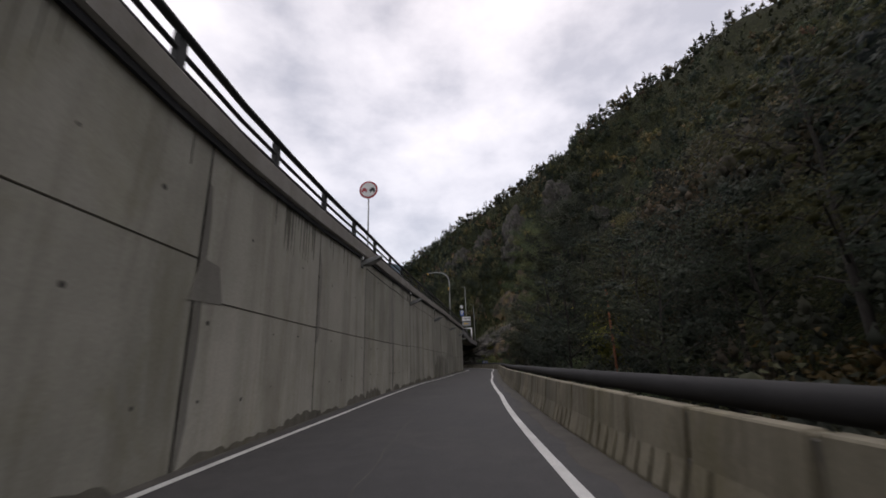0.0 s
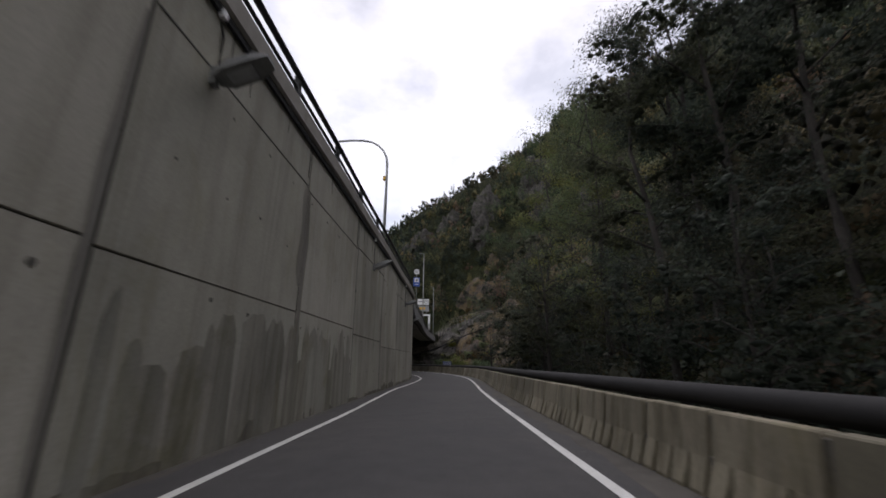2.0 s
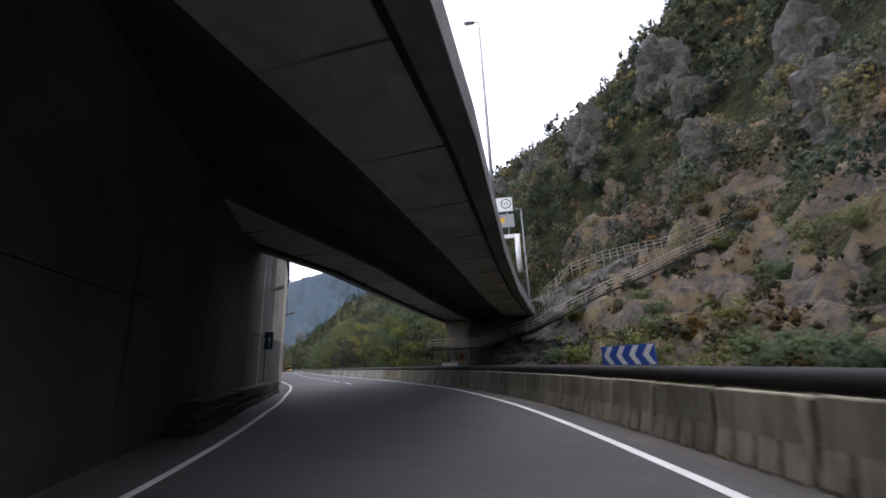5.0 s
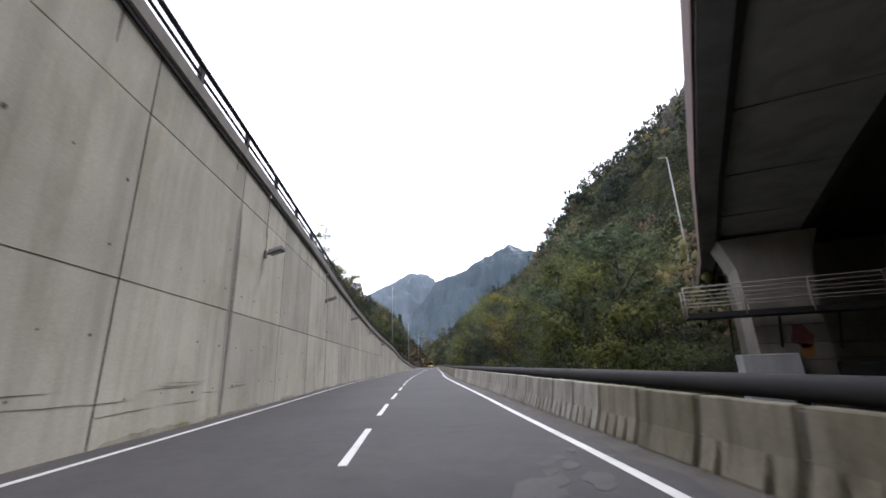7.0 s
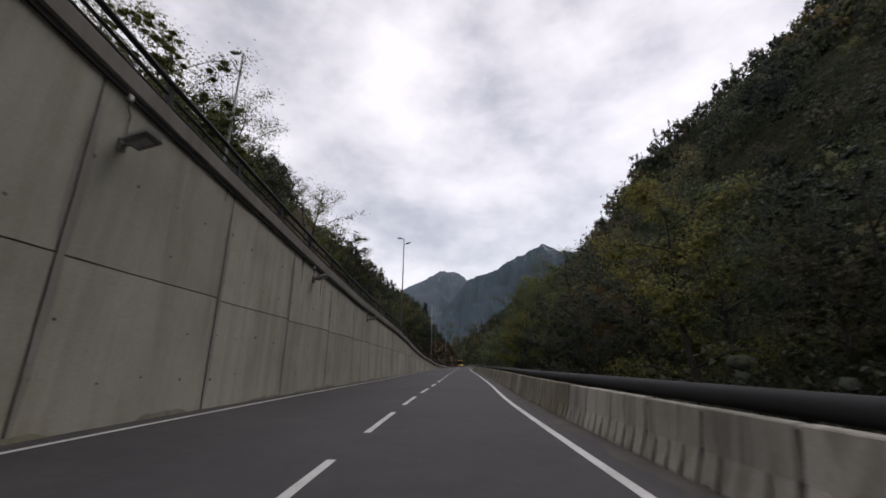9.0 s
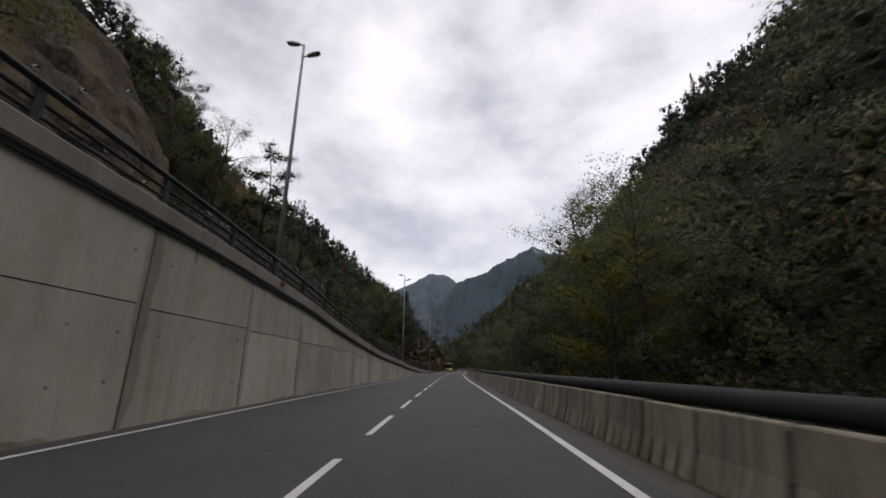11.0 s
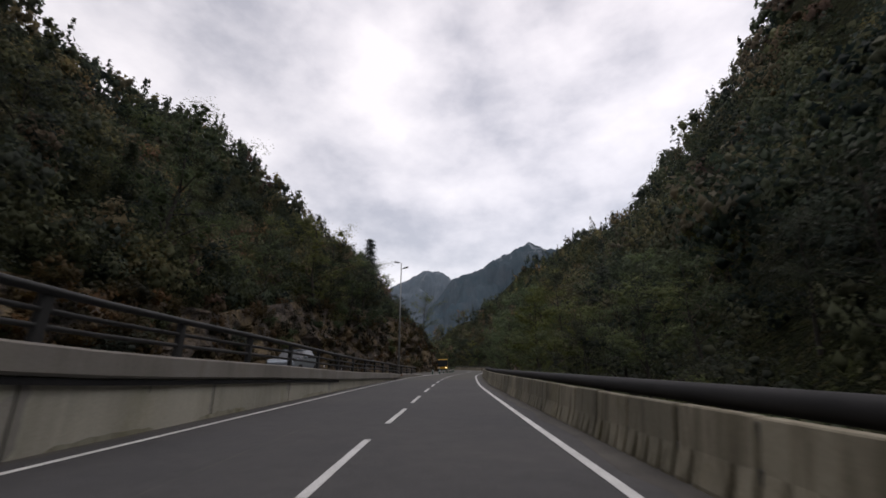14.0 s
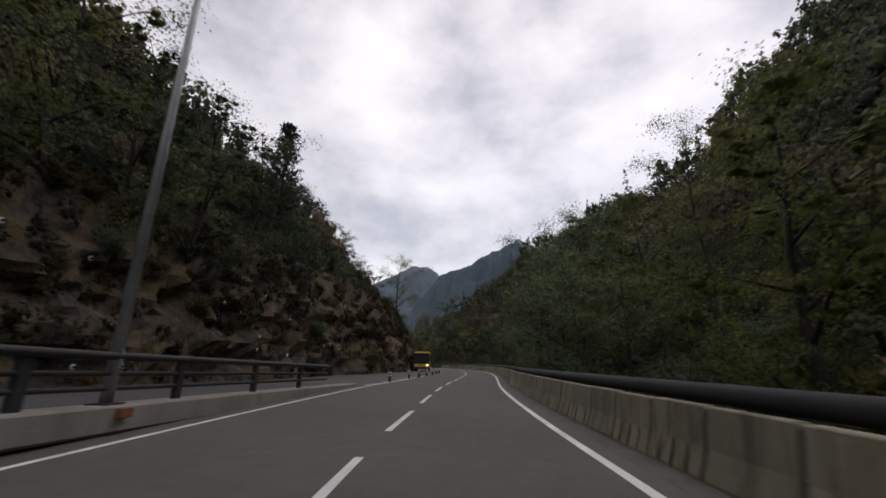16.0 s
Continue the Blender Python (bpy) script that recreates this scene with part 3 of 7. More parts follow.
def wall_mark(name, corners, mat, label):
    """A thin patch on the wall's face from corners of (s, z)."""
    front = [at(s, wall_lat(s) + 0.006, z) for s, z in corners]
    back = [at(s, wall_lat(s) - 0.02, z) for s, z in corners]
    n = len(corners)
    return raw(name, front + back, [tuple(range(n))] + [(k, n + k, n + (k + 1) % n, (k + 1) % n) for k in range(n)], mat, retaining_wall, label)


# wet runs below the coping
for k in range(150):
    s0 = rng.uniform(8.3, 10.8) if k < 26 else rng.uniform(-6, 76) if k < 80 else rng.uniform(108, 250)
    top, ln, w = face_top(s0) - 0.02, rng.uniform(0.3, 1.3) * (1.0 if s0 < 180 else 0.45), rng.uniform(0.012, 0.05)
    wall_mark("drip_stain", [(s0 - w, top), (s0 + w, top), (s0 + w * 0.8, top - ln * 0.5), (s0 + w * 0.15, top - ln), (s0 - w * 0.3, top - ln * 0.95), (s0 - w * 0.9, top - ln * 0.4)][::-1], STAIN_MAT, "dark wet run")
wall_mark("repair_patch", [(5.75, 2.33), (6.65, 2.36), (6.45, 2.98), (6.0, 3.02)], STRIP_MAT, "dark repair patch")
wall_mark("access_plate", [(110.0, 6.25), (110.8, 6.25), (110.8, 6.62), (110.0, 6.62)], JOINT_MAT, "dark access plate")
for k in range(16):
    s0, z0, ln = rng.uniform(122, 134), rng.uniform(0.55, 1.15), rng.uniform(0.4, 1.9)
    dz = rng.uniform(-0.05, 0.05)
    wall_mark("scuff", [(s0, z0), (s0 + ln / 2, z0 + dz - 0.006), (s0 + ln, z0 + dz), (s0 + ln / 2, z0 + dz + rng.uniform(0.004, 0.011))], JOINT_MAT, "dark tyre scuff")
for a0, b0 in ((S_MIN + 1, 78.5), (105, WALL_END + 4)):
    cop_v, cop_f = sweep(steps(a0, b0), lambda s: [(wall_lat(s) - 0.5, face_top(s)), (wall_lat(s) - 0.5, face_top(s) + 0.48), (wall_lat(s) + 0.10, face_top(s) + 0.48), (wall_lat(s) + 0.13, face_top(s) + 0.44),
                                                   (wall_lat(s) + 0.13, face_top(s) + 0.05), (wall_lat(s) + 0.08, face_top(s))])
    raw("coping", cop_v, cop_f, COPING_MAT, retaining_wall, "overhanging concrete coping with a dark drip edge")
    cable_v, cable_f = sweep(steps(a0 + 2, min(b0, 262)), lambda s: [(wall_lat(s) + 0.01, face_top(s) - 0.13), (wall_lat(s) + 0.01, face_top(s) - 0.02), (wall_lat(s) + 0.07, face_top(s) - 0.02), (wall_lat(s) + 0.07, face_top(s) - 0.13)])
    raw("cable_duct", cable_v, cable_f, RAIL_BLACK, retaining_wall, "black cable duct under the coping")

# blotchy wet patches that climb from the foot
rng = random.Random(61)
for k in range(46):
    s0, w = rng.uniform(38.3, 48.3), rng.uniform(0.12, 0.55)
    h = rng.uniform(0.9, 2.35)
    ring = [(s0 - w, 0.0), (s0 + w, 0.0)] + [(s0 + w * math.cos(a) * rng.uniform(0.75, 1.1), h * (0.72 + 0.28 * math.sin(a) * rng.uniform(0.7, 1.1))) for a in (math.pi * i / 8 for i in range(9))]
    front = [at(q, wall_lat(q) + 0.003 + 0.00012 * k, z) for q, z in ring]
    raw("damp_patch", front, [tuple(range(len(ring)))], WALL_WET, retaining_wall, "dark wet patch")

# ragged damp along the foot of the wall, mossy further on
rng = random.Random(52)
for a0, b0, mat, words in ((-24, 78, FOOT_DAMP, "dark damp stain along the foot"), (118, 262, FOOT_MOSS, "faint green damp along the foot")):
    s = a0
    while s < b0:
        ln = rng.uniform(1.2, 3.6)
        st = steps(s, s + ln, 0.16)
        top = rng.uniform(0.10, 0.42) if mat is FOOT_DAMP else rng.uniform(0.05, 0.16)
        phase, arch = rng.uniform(0, 6), rng.uniform(3.5, 7.0)
        v, f = [], []
        for i, q in enumerate(st):
            rise = max(0.0, math.sin(math.pi * i / (len(st) - 1))) ** 0.3
            z = 0.02 + top * rise * (0.55 + 0.45 * abs(math.sin(q * arch + phase))) * rng.uniform(0.8, 1.1)
            v += [at(q, wall_lat(q) + 0.0055, 0.0), at(q, wall_lat(q) + 0.0055, z)]
            if i:
                f.append((2 * i - 2, 2 * i, 2 * i + 1, 2 * i - 1))
        raw("foot_stain", v, f, mat, retaining_wall, words)
        s += ln + rng.uniform(-0.3, 1.2 if mat is FOOT_DAMP else 5.0)
# upper day joint of the first stretch
for a0, b0 in zip(joints, joints[1:]):
    if 16 < a0 < 70 and face_top(a0) > 5.6:
        z0 = min(5.45, face_top(a0) - 0.45) + rng.uniform(-0.08, 0.08)
        wall_mark("joint_line", [(a0 + 0.05, z0), (b0 - 0.05, z0 + 0.02), (b0 - 0.05, z0 + 0.045), (a0 + 0.05, z0 + 0.025)], JOINT_MAT, "dark day joint")

# dark plugs in the tie holes
rng = random.Random(3)
hv, hf = [], []
s = -20.0
while s < 250:
    for z in (0.9, 2.1, 3.8, 5.2):
        if z < face_top(s) - 0.5 and rng.random() < 0.85:
            ss, zz, r = s + rng.uniform(-0.12, 0.12), z + rng.uniform(-0.1, 0.1), rng.uniform(0.022, 0.045)
            b = len(hv)
            for k in range(6):
                a = k * math.pi / 3
                hv.append(at(ss + r * math.cos(a), wall_lat(ss) + 0.004, zz + r * math.sin(a)))
                hv.append(at(ss + r * math.cos(a), wall_lat(ss) - 0.02, zz + r * math.sin(a)))
            hf.append(tuple(b + 2 * k for k in range(6)))
            hf += [(b + 2 * k, b + 2 * k + 1, b + (2 * k + 3) % 12, b + (2 * k + 2) % 12) for k in range(6)]
    s += 1.25
tagged(raw("tie_holes", hv, hf, JOINT_MAT, retaining_wall), "dark filled tie holes in the concrete", kind="stuff")

# wandering cracks in the asphalt
def crack(s0, s1, la0, la1, seed):
    r = random.Random(seed)
    v, f, la = [], [], 0.0
    st = steps(s0, s1, 0.35)
    for i, s in enumerate(st):
        la = la * 0.9 + r.uniform(-0.035, 0.035)
        c, w = la0 + (la1 - la0) * i / len(st) + la, r.uniform(0.004, 0.013)
        v += [at(s, c - w, 0.003), at(s, c + w, 0.003)]
        if i:
            f.append((2 * i - 2, 2 * i - 1, 2 * i + 1, 2 * i))
    raw("crack", v, f, JOINT_MAT, road, "thin dark crack")


crack(279, 318, -1.9, -2.4, 1)
crack(283, 297, 0.3, 0.9, 2)
crack(240, 262, -3.4, -3.1, 3)
crack(140, 171, -3.9, -4.2, 4)
crack(4, 24, -1.1, -0.8, 5)
crack(196, 221, 0.9, 0.6, 6)

# worn paint and pale spills on the asphalt
def road_mark(name, points, mat, label, z=0.006):
    raw(name, [(x, y, z) for x, y in points] + [(x, y, 0.001) for x, y in points], [tuple(range(len(points)))] + [(k, len(points) + k, len(points) + (k + 1) % len(points), (k + 1) % len(points)) for k in range(len(points))], mat, road, label)


for k in range(10):
    x, y, a, ln = 7.3 + rng.uniform(-0.5, 0.5), 100.8 + rng.uniform(-0.8, 0.9), rng.choice((0.35, 2.0)) + rng.uniform(-0.25, 0.25), rng.uniform(0.12, 0.4)
    cx, cy = math.cos(a), math.sin(a)
    road_mark("paint_mark", [(x - cx * ln, y - cy * ln), (x + cx * ln, y + cy * ln), (x + cx * ln - cy * 0.035, y + cy * ln + cx * 0.035), (x - cx * ln - cy * 0.035, y - cy * ln + cx * 0.035)], FADED_YELLOW, "worn yellow survey paint")
for k in range(14):
    x, y, r = -3.3 + rng.gauss(0, 0.35), 123.0 + rng.gauss(0, 0.9), rng.uniform(0.05, 0.26)
    road_mark("pale_smear", [(x + math.cos(a) * r * rng.uniform(0.5, 1.1), y + math.sin(a) * r * rng.uniform(0.8, 2.2)) for a in (2 * math.pi * i / 9 for i in range(9))], SMEAR, "pale dusty smear on the asphalt", 0.003 + 0.0002 * k)

# ---- upper road on top of the wall ----
up_v, up_f = sweep(steps(S_MIN + 1, 78.4), lambda s: [(wall_lat(s) - 0.45, face_top(s) - 0.4), (wall_lat(s) - 0.45, face_top(s) + 0.2), (wall_lat(s) - 9.5, face_top(s) + 0.2), (wall_lat(s) - 9.5, -0.4)])
tagged(raw("road_upper", up_v, up_f, ASPHALT), "asphalt carriageway on top of the retaining wall", "road", kind="structure")
up_v, up_f = sweep(steps(105, WALL_END + 6), lambda s: [(wall_lat(s) - 0.45, face_top(s) - 0.3), (wall_lat(s) - 0.45, max(0.02, face_top(s) + 0.25)), (wall_lat(s) - 9.0, max(0.03, face_top(s) + 0.3)), (wall_lat(s) - 9.0, -0.4)])
tagged(raw("road_side", up_v, up_f, ASPHALT), "asphalt side carriageway that comes down to the main road", "road", kind="structure")

# ---- concrete barrier on the right with the black tubular rail ----
JERSEY = [(-0.25, 0.0), (-0.25, 0.05), (-0.205, 0.18), (-0.145, 0.37), (-0.085, 0.82), (-0.07, 0.835), (0.07, 0.835), (0.085, 0.82), (0.13, 0.31), (0.29, 0.06), (0.29, 0.0)]


def barrier_mesh(length, centres):
    """One barrier unit: shaped side, small arched slots in its foot, a recess at each end."""
    bm = bmesh.new()
    g = 0.012
    ys, slots = [-length / 2 + g, -length / 2 + 0.045, -length / 2 + 0.06], {}
    for c in centres:
        for k, o in enumerate((-0.062, -0.058, -0.028, 0.028, 0.058, 0.062)):
            if 0 < k < 5:
                slots[len(ys)] = 0.10 if k in (1, 4) else 0.25
            ys.append(c + o)
    ys += [length / 2 - 0.06, length / 2 - 0.045, length / 2 - g]
    rows = []
    for i, y in enumerate(ys):
        slot = slots.get(i, 0)
        end = i in (0, 1, len(ys) - 2, len(ys) - 1)
        pr = []
        for x, z in JERSEY:
            if x < 0 and z < slot:
                pr.append((max(x, -0.12), z))
            elif end:
                pr.append((x * 0.58 if x < 0 else x, z - (0.02 if z > 0.6 else 0)))
            else:
                pr.append((x, z))
        rows.append([bm.verts.new((x, y, z)) for x, z in pr])
    for a, b in zip(rows, rows[1:]):
        for k in range(len(JERSEY) - 1):
            bm.faces.new((a[k], b[k], b[k + 1], a[k + 1]))
    bm.faces.new(rows[0])
    bm.faces.new(list(reversed(rows[-1])))
    me = bpy.data.meshes.new("barrier_unit")
    bm.to_mesh(me)
    bm.free()
    me.materials.append(BARRIER_MAT)
    return me


UNIT = 1.38
unit_kinds = [
    (barrier_mesh(UNIT, (-0.26 * UNIT, 0.24 * UNIT)), "weathered grey concrete road barrier with two drain slots"),
    (barrier_mesh(UNIT, (-0.25 * UNIT, 0.0, 0.25 * UNIT)), "weathered grey concrete road barrier with three drain slots"),
    (barrier_mesh(UNIT, ()), "weathered plain concrete road barrier with stained sloped foot"),
]
pale_kinds = []
for mesh, words in unit_kinds:
    mesh = mesh.copy()
    mesh.materials[0] = BARRIER_PALE
    pale_kinds.append((mesh, words.replace("weathered", "newer pale")))
filler_bm = bmesh.new()
add_box(filler_bm, 0.0, UNIT / 2, 0.20, 0.26, 0.07, 0.38, 0.01)
add_box(filler_bm, 0.0, UNIT / 2, 0.59, 0.135, 0.07, 0.40, 0.01)
filler_me = bpy.data.meshes.new("joint_filler")
filler_bm.to_mesh(filler_me)
filler_bm.free()
filler_me.materials.append(JOINT_MAT)
s = -30.0
rng = random.Random(11)
while s < 380:
    me, words = rng.choices(pale_kinds if 128 < s < 163 else unit_kinds, (3, 5, 2))[0]
    ob = new("concrete_barrier", me)
    c = at(s, right_line(s) + 1.02)
    slope = math.degrees(math.atan2(right_line(s + 2) - right_line(s - 2), 4))
    ob.matrix_world = pose(c.x, c.y, rng.uniform(-0.012, 0.004), 0, rng.uniform(-0.8, 0.8), yaw_at(s) - slope + rng.uniform(-0.5, 0.5))
    tagged(ob, words, "barrier", "barriers along the road")
    filler = new("joint_filler", filler_me)
    filler.parent = ob
    s += UNIT + 0.01

guard = thing("guard_rail", label="thick black tubular guard rail on posts behind the barrier", category="guard rail")
st = steps(-30, 380, 2.0)
prof = [(0.12 * math.cos(a), 0.13 * math.sin(a)) for a in (2 * math.pi * k / 12 for k in range(12))]
v, f = sweep(st, lambda s: [(right_line(s) + 1.30 + x, 0.955 + z) for x, z in prof])
raw("rail", v, f, RAIL_BLACK, guard, smooth=True)
post_bm = box(0.12, 0.08, 1.5, 0, 0, 0.0, 0.01)
post_me = bpy.data.meshes.new("post")
post_bm.to_mesh(post_me)
post_bm.free()
post_me.materials.append(RAIL_BLACK)
for s in np.arange(-28, 376, 4.0):
    ob = new("post", post_me)
    ob.parent = guard
    p = at(s, right_line(s) + 1.40, 0.1)
    ob.matrix_world = pose(p.x, p.y, p.z, 0, 0, yaw_at(s))

# ---- railing on the coping ----
railing = thing("coping_railing", label="dark steel railing with stout posts on the wall coping", category="railing")


def rail_line(s0, s1, lat_off, z_off, r, name="rail"):
    bm = bmesh.new()
    add_tube(bm, [at(s, wall_lat(s) + lat_off, face_top(s) + z_off) for s in steps(s0, s1, 2.5)], r, 8)
    part(name, bm, RAIL_GREEN, railing)


for a, b in ((-30, 78), (105.2, WALL_END)):
    rail_line(a, b, -0.12, 1.33, 0.075)
    rail_line(a, b, -0.16, 1.02, 0.045)
    rail_line(a, b, -0.16, 0.76, 0.045)
bm = bmesh.new()
add_box(bm, 0, 0, 0.44, 0.13, 0.20, 0.88, 0.015)
rp_me = bpy.data.meshes.new("railing_post")
bm.to_mesh(rp_me)
bm.free()
rp_me.materials.append(RAIL_GREEN)
for s in list(np.arange(-29.0, 77.5, 3.4)) + list(np.arange(106.0, WALL_END, 3.4)):
    ob = new("railing_post", rp_me)
    ob.parent = railing
    p = at(s, wall_lat(s) - 0.17, face_top(s) + 0.47)
    ob.matrix_world = pose(p.x, p.y, p.z, 0, 0, yaw_at(s))

# ---- the overpass ----
overpass = thing("overpass_bridge", label="grey concrete overpass with two wide side slabs and a dark centre", category="bridge", kind="structure")
EDGE_R = [(4.35, 74.0), (5.3, 84.0), (6.95, 95.0), (8.3, 107.0), (9.95, 119.0), (12.2, 132.0), (15.0, 146.0), (18.2, 160.0)]
EDGE_L = [(-9.0, 76.0), (-8.2, 85.0), (-4.6, 97.0), (-1.95, 108.5), (-1.0, 120.0), (0.3, 132.5), (2.0, 146.5), (3.2, 160.0)]
Z_DECK = 6.85


def deck_strip(name, a, b, z0, z1, mat, i0=0, i1=None, z0b=None):
    """A slab between two fractions a and b of the deck's width, cut into cast lengths."""
    i1 = len(EDGE_R) - 1 if i1 is None else i1
    v, f = [], []
    for k in range(i0, i1 + 1):
        lft, rgt = Vector((*EDGE_L[k], 0)), Vector((*EDGE_R[k], 0))
        pa, pb = lft.lerp(rgt, a), lft.lerp(rgt, b)
        zb = z0 if z0b is None else z0b
        v += [pa + Vector((0, 0, z0)), pa + Vector((0, 0, z1)), pb + Vector((0, 0, z1)), pb + Vector((0, 0, zb))]
    n = i1 - i0
    for k in range(n):
        for e in range(4):
            x, y = 4 * k + e, 4 * k + (e + 1) % 4
            f.append((x, y, y + 4, x + 4))
    f += [(3, 2, 1, 0), tuple(4 * n + e for e in range(4))]
    return raw(name, v, f, mat, overpass)


deck_strip("edge_beam", -0.015, 0.035, Z_DECK - 0.12, Z_DECK + 1.0, EDGE_MAT)
deck_strip("edge_beam", 0.965, 1.015, Z_DECK - 0.12, Z_DECK + 1.0, EDGE_MAT)
deck_strip("side_slab", 0.035, 0.295, Z_DECK + 0.02, Z_DECK + 0.7, BRIDGE_MAT, z0b=Z_DECK - 0.1)
deck_strip("side_slab", 0.725, 0.965, Z_DECK - 0.1, Z_DECK + 0.7, BRIDGE_MAT, z0b=Z_DECK + 0.02)
deck_strip("gutter", 0.035, 0.048, Z_DECK - 0.16, Z_DECK + 0.05, RAIL_BLACK)
deck_strip("gutter", 0.952, 0.965, Z_DECK - 0.16, Z_DECK + 0.05, RAIL_BLACK)
# girder sides and centre slab: much darker concrete than the side slabs
deck_strip("girder_side", 0.295, 0.32, Z_DECK - 0.1, Z_DECK + 0.95, DARK_DECK_MAT)
deck_strip("girder_side", 0.70, 0.725, Z_DECK - 0.1, Z_DECK + 0.95, DARK_DECK_MAT)
deck_strip("centre_slab", 0.315, 0.705, Z_DECK + 0.55, Z_DECK + 0.95, DARK_DECK_MAT)

deck_strip("fascia", -0.021, -0.016, Z_DECK - 0.06, Z_DECK + 0.98, FASCIA_MAT)
deck_strip("fascia", 1.016, 1.021, Z_DECK - 0.06, Z_DECK + 0.98, EDGE_MAT)

deck_strip("parapet", 0.972, 1.008, Z_DECK + 1.0, Z_DECK + 1.25, COPING_MAT)
deck_strip("parapet", -0.008, 0.028, Z_DECK + 1.0, Z_DECK + 1.25, COPING_MAT)
deck_rail = thing("deck_railing", label="dark steel railing on the edge of the overpass", category="railing")
for edge, side in ((EDGE_R, -0.1), (EDGE_L, 0.1)):
    for h, r in ((2.15, 0.075), (1.82, 0.045), (1.55, 0.045)):
        part("rail", tube([(x + side, y, Z_DECK + h) for x, y in edge], r, 8), RAIL_GREEN, deck_rail)
    for (x0, y0), (x1, y1) in zip(edge, edge[1:]):
        for f in (0.1, 0.4, 0.7):
            ob = new("railing_post", rp_me)
            ob.parent = deck_rail
            ob.matrix_world = pose(x0 + (x1 - x0) * f + side, y0 + (y1 - y0) * f, Z_DECK + 1.24, 0, 0, -8)

# joints across the soffit and drain pipes along it
for k in range(len(EDGE_R) - 1):
    for f in (0.0, 0.33, 0.66):
        a = Vector((EDGE_L[k][0] + (EDGE_L[k + 1][0] - EDGE_L[k][0]) * f, EDGE_L[k][1] + (EDGE_L[k + 1][1] - EDGE_L[k][1]) * f, 0))
        b = Vector((EDGE_R[k][0] + (EDGE_R[k + 1][0] - EDGE_R[k][0]) * f, EDGE_R[k][1] + (EDGE_R[k + 1][1] - EDGE_R[k][1]) * f, 0))
        for u, w in ((0.04, 0.315), (0.705, 0.96)):
            part("soffit_joint", tube([a.lerp(b, u) + Vector((0, 0, Z_DECK - 0.005 if u < 0.5 else Z_DECK - 0.085)), a.lerp(b, w) + Vector((0, 0, Z_DECK - 0.085 if u < 0.5 else Z_DECK - 0.005))], 0.025, 4), JOINT_MAT, overpass)

# abutment, pier and its foot
abut = thing("bridge_abutment", label="stained concrete abutment and pier carrying the overpass", category="abutment", kind="structure")
part("wall", box(13.5, 6.0, 9.2, 10.2, 147.6, 2.2, 0.03), PIER_MAT, abut)
bm = bmesh.new()
for z, w, d in ((-2.2, 1.25, 1.1), (3.2, 1.25, 1.1), (5.2, 1.4, 1.15), (6.62, 1.9, 1.2)):
    for sx, sy in ((-1, -1), (1, -1), (1, 1), (-1, 1)):
        bm.verts.new((3.6 + sx * w, 141.6 + sy * d, z))
bm.verts.ensure_lookup_table()
for k in range(3):
    for e in range(4):
        bm.faces.new([bm.verts[i] for i in (4 * k + e, 4 * k + (e + 1) % 4, 4 * k + 4 + (e + 1) % 4, 4 * k + 4 + e)])
bm.faces.new([bm.verts[i] for i in (3, 2, 1, 0)])
bm.faces.new([bm.verts[i] for i in (12, 13, 14, 15)])
part("pier", bm, PIER_MAT, abut)
part("pier_foot", box(2.0, 1.4, 3.4, 2.4, 139.9, -0.45, 0.04), BRIDGE_MAT, abut, "pale concrete block at the pier's foot")
part("tank", box(2.0, 1.2, 1.5, 5.9, 140.6, 0.05, 0.06), RAIL_BLACK, abut, "dark box beside the pier")
rng = random.Random(30)
for x0, z0, w, h, mat, words in ((3.95, 1.95, 0.45, 0.55, FADED_RED, "faded red spray paint"), (4.05, 1.35, 0.30, 0.33, ORANGE_SPRAY, "dull yellow and orange spray paint")):
    bm = bmesh.new()
    bm.faces.new([bm.verts.new((x0 + math.cos(a) * w * rng.uniform(0.65, 1.1), 140.48, z0 + math.sin(a) * h * rng.uniform(0.65, 1.1))) for a in (2 * math.pi * k / 15 for k in range(15))])
    part("paint_patch", bm, mat, abut, words)

rng = random.Random(31)
for x0, z0, w, h in ((12.6, 1.7, 0.7, 1.1), (13.6, 1.55, 0.5, 0.9), (13.1, 1.2, 0.9, 0.5)):
    bm = bmesh.new()
    ring = [bm.verts.new((x0 + math.cos(a) * w * rng.uniform(0.6, 1.1), 144.56, z0 + math.sin(a) * h * rng.uniform(0.6, 1.1))) for a in (2 * math.pi * k / 14 for k in range(14))]
    bm.faces.new(ring)
    part("paint_patch", bm, ORANGE_SPRAY, abut, "ragged orange spray paint")
# block joints low on the abutment and pier
for k in range(6):
    z = 0.2 + k * 0.75
    part("block_joint", tube([(3.5, 144.58, z), (16.9, 144.58, z)], 0.02, 4), JOINT_MAT, abut)
    if k < 5:
        part("block_joint", tube([(2.4, 140.49, z), (4.8, 140.49, z)], 0.018, 4), JOINT_MAT, abut)

# ---- ground and hills ----
def grid_mesh(name, us, vs, fn, mat, smooth=True):
    v = [fn(u, w) for u in us for w in vs]
    n = len(vs)
    f = [(i * n + j, (i + 1) * n + j, (i + 1) * n + j + 1, i * n + j + 1) for i in range(len(us) - 1) for j in range(n - 1)]
    return raw(name, v, f, mat, smooth=smooth)


def bumpy(x, y, scale, z=0.0):
    return noise.fractal(Vector((x / scale, y / scale, z)), 1.0, 2.0, 5)


ground = tagged(raw("ground", [(-4500, -4500, -7), (4500, -4500, -7), (4500, 4500, -7), (-4500, 4500, -7)], [(0, 1, 2, 3)], SOIL), "brown and green valley ground", "ground", kind="structure")

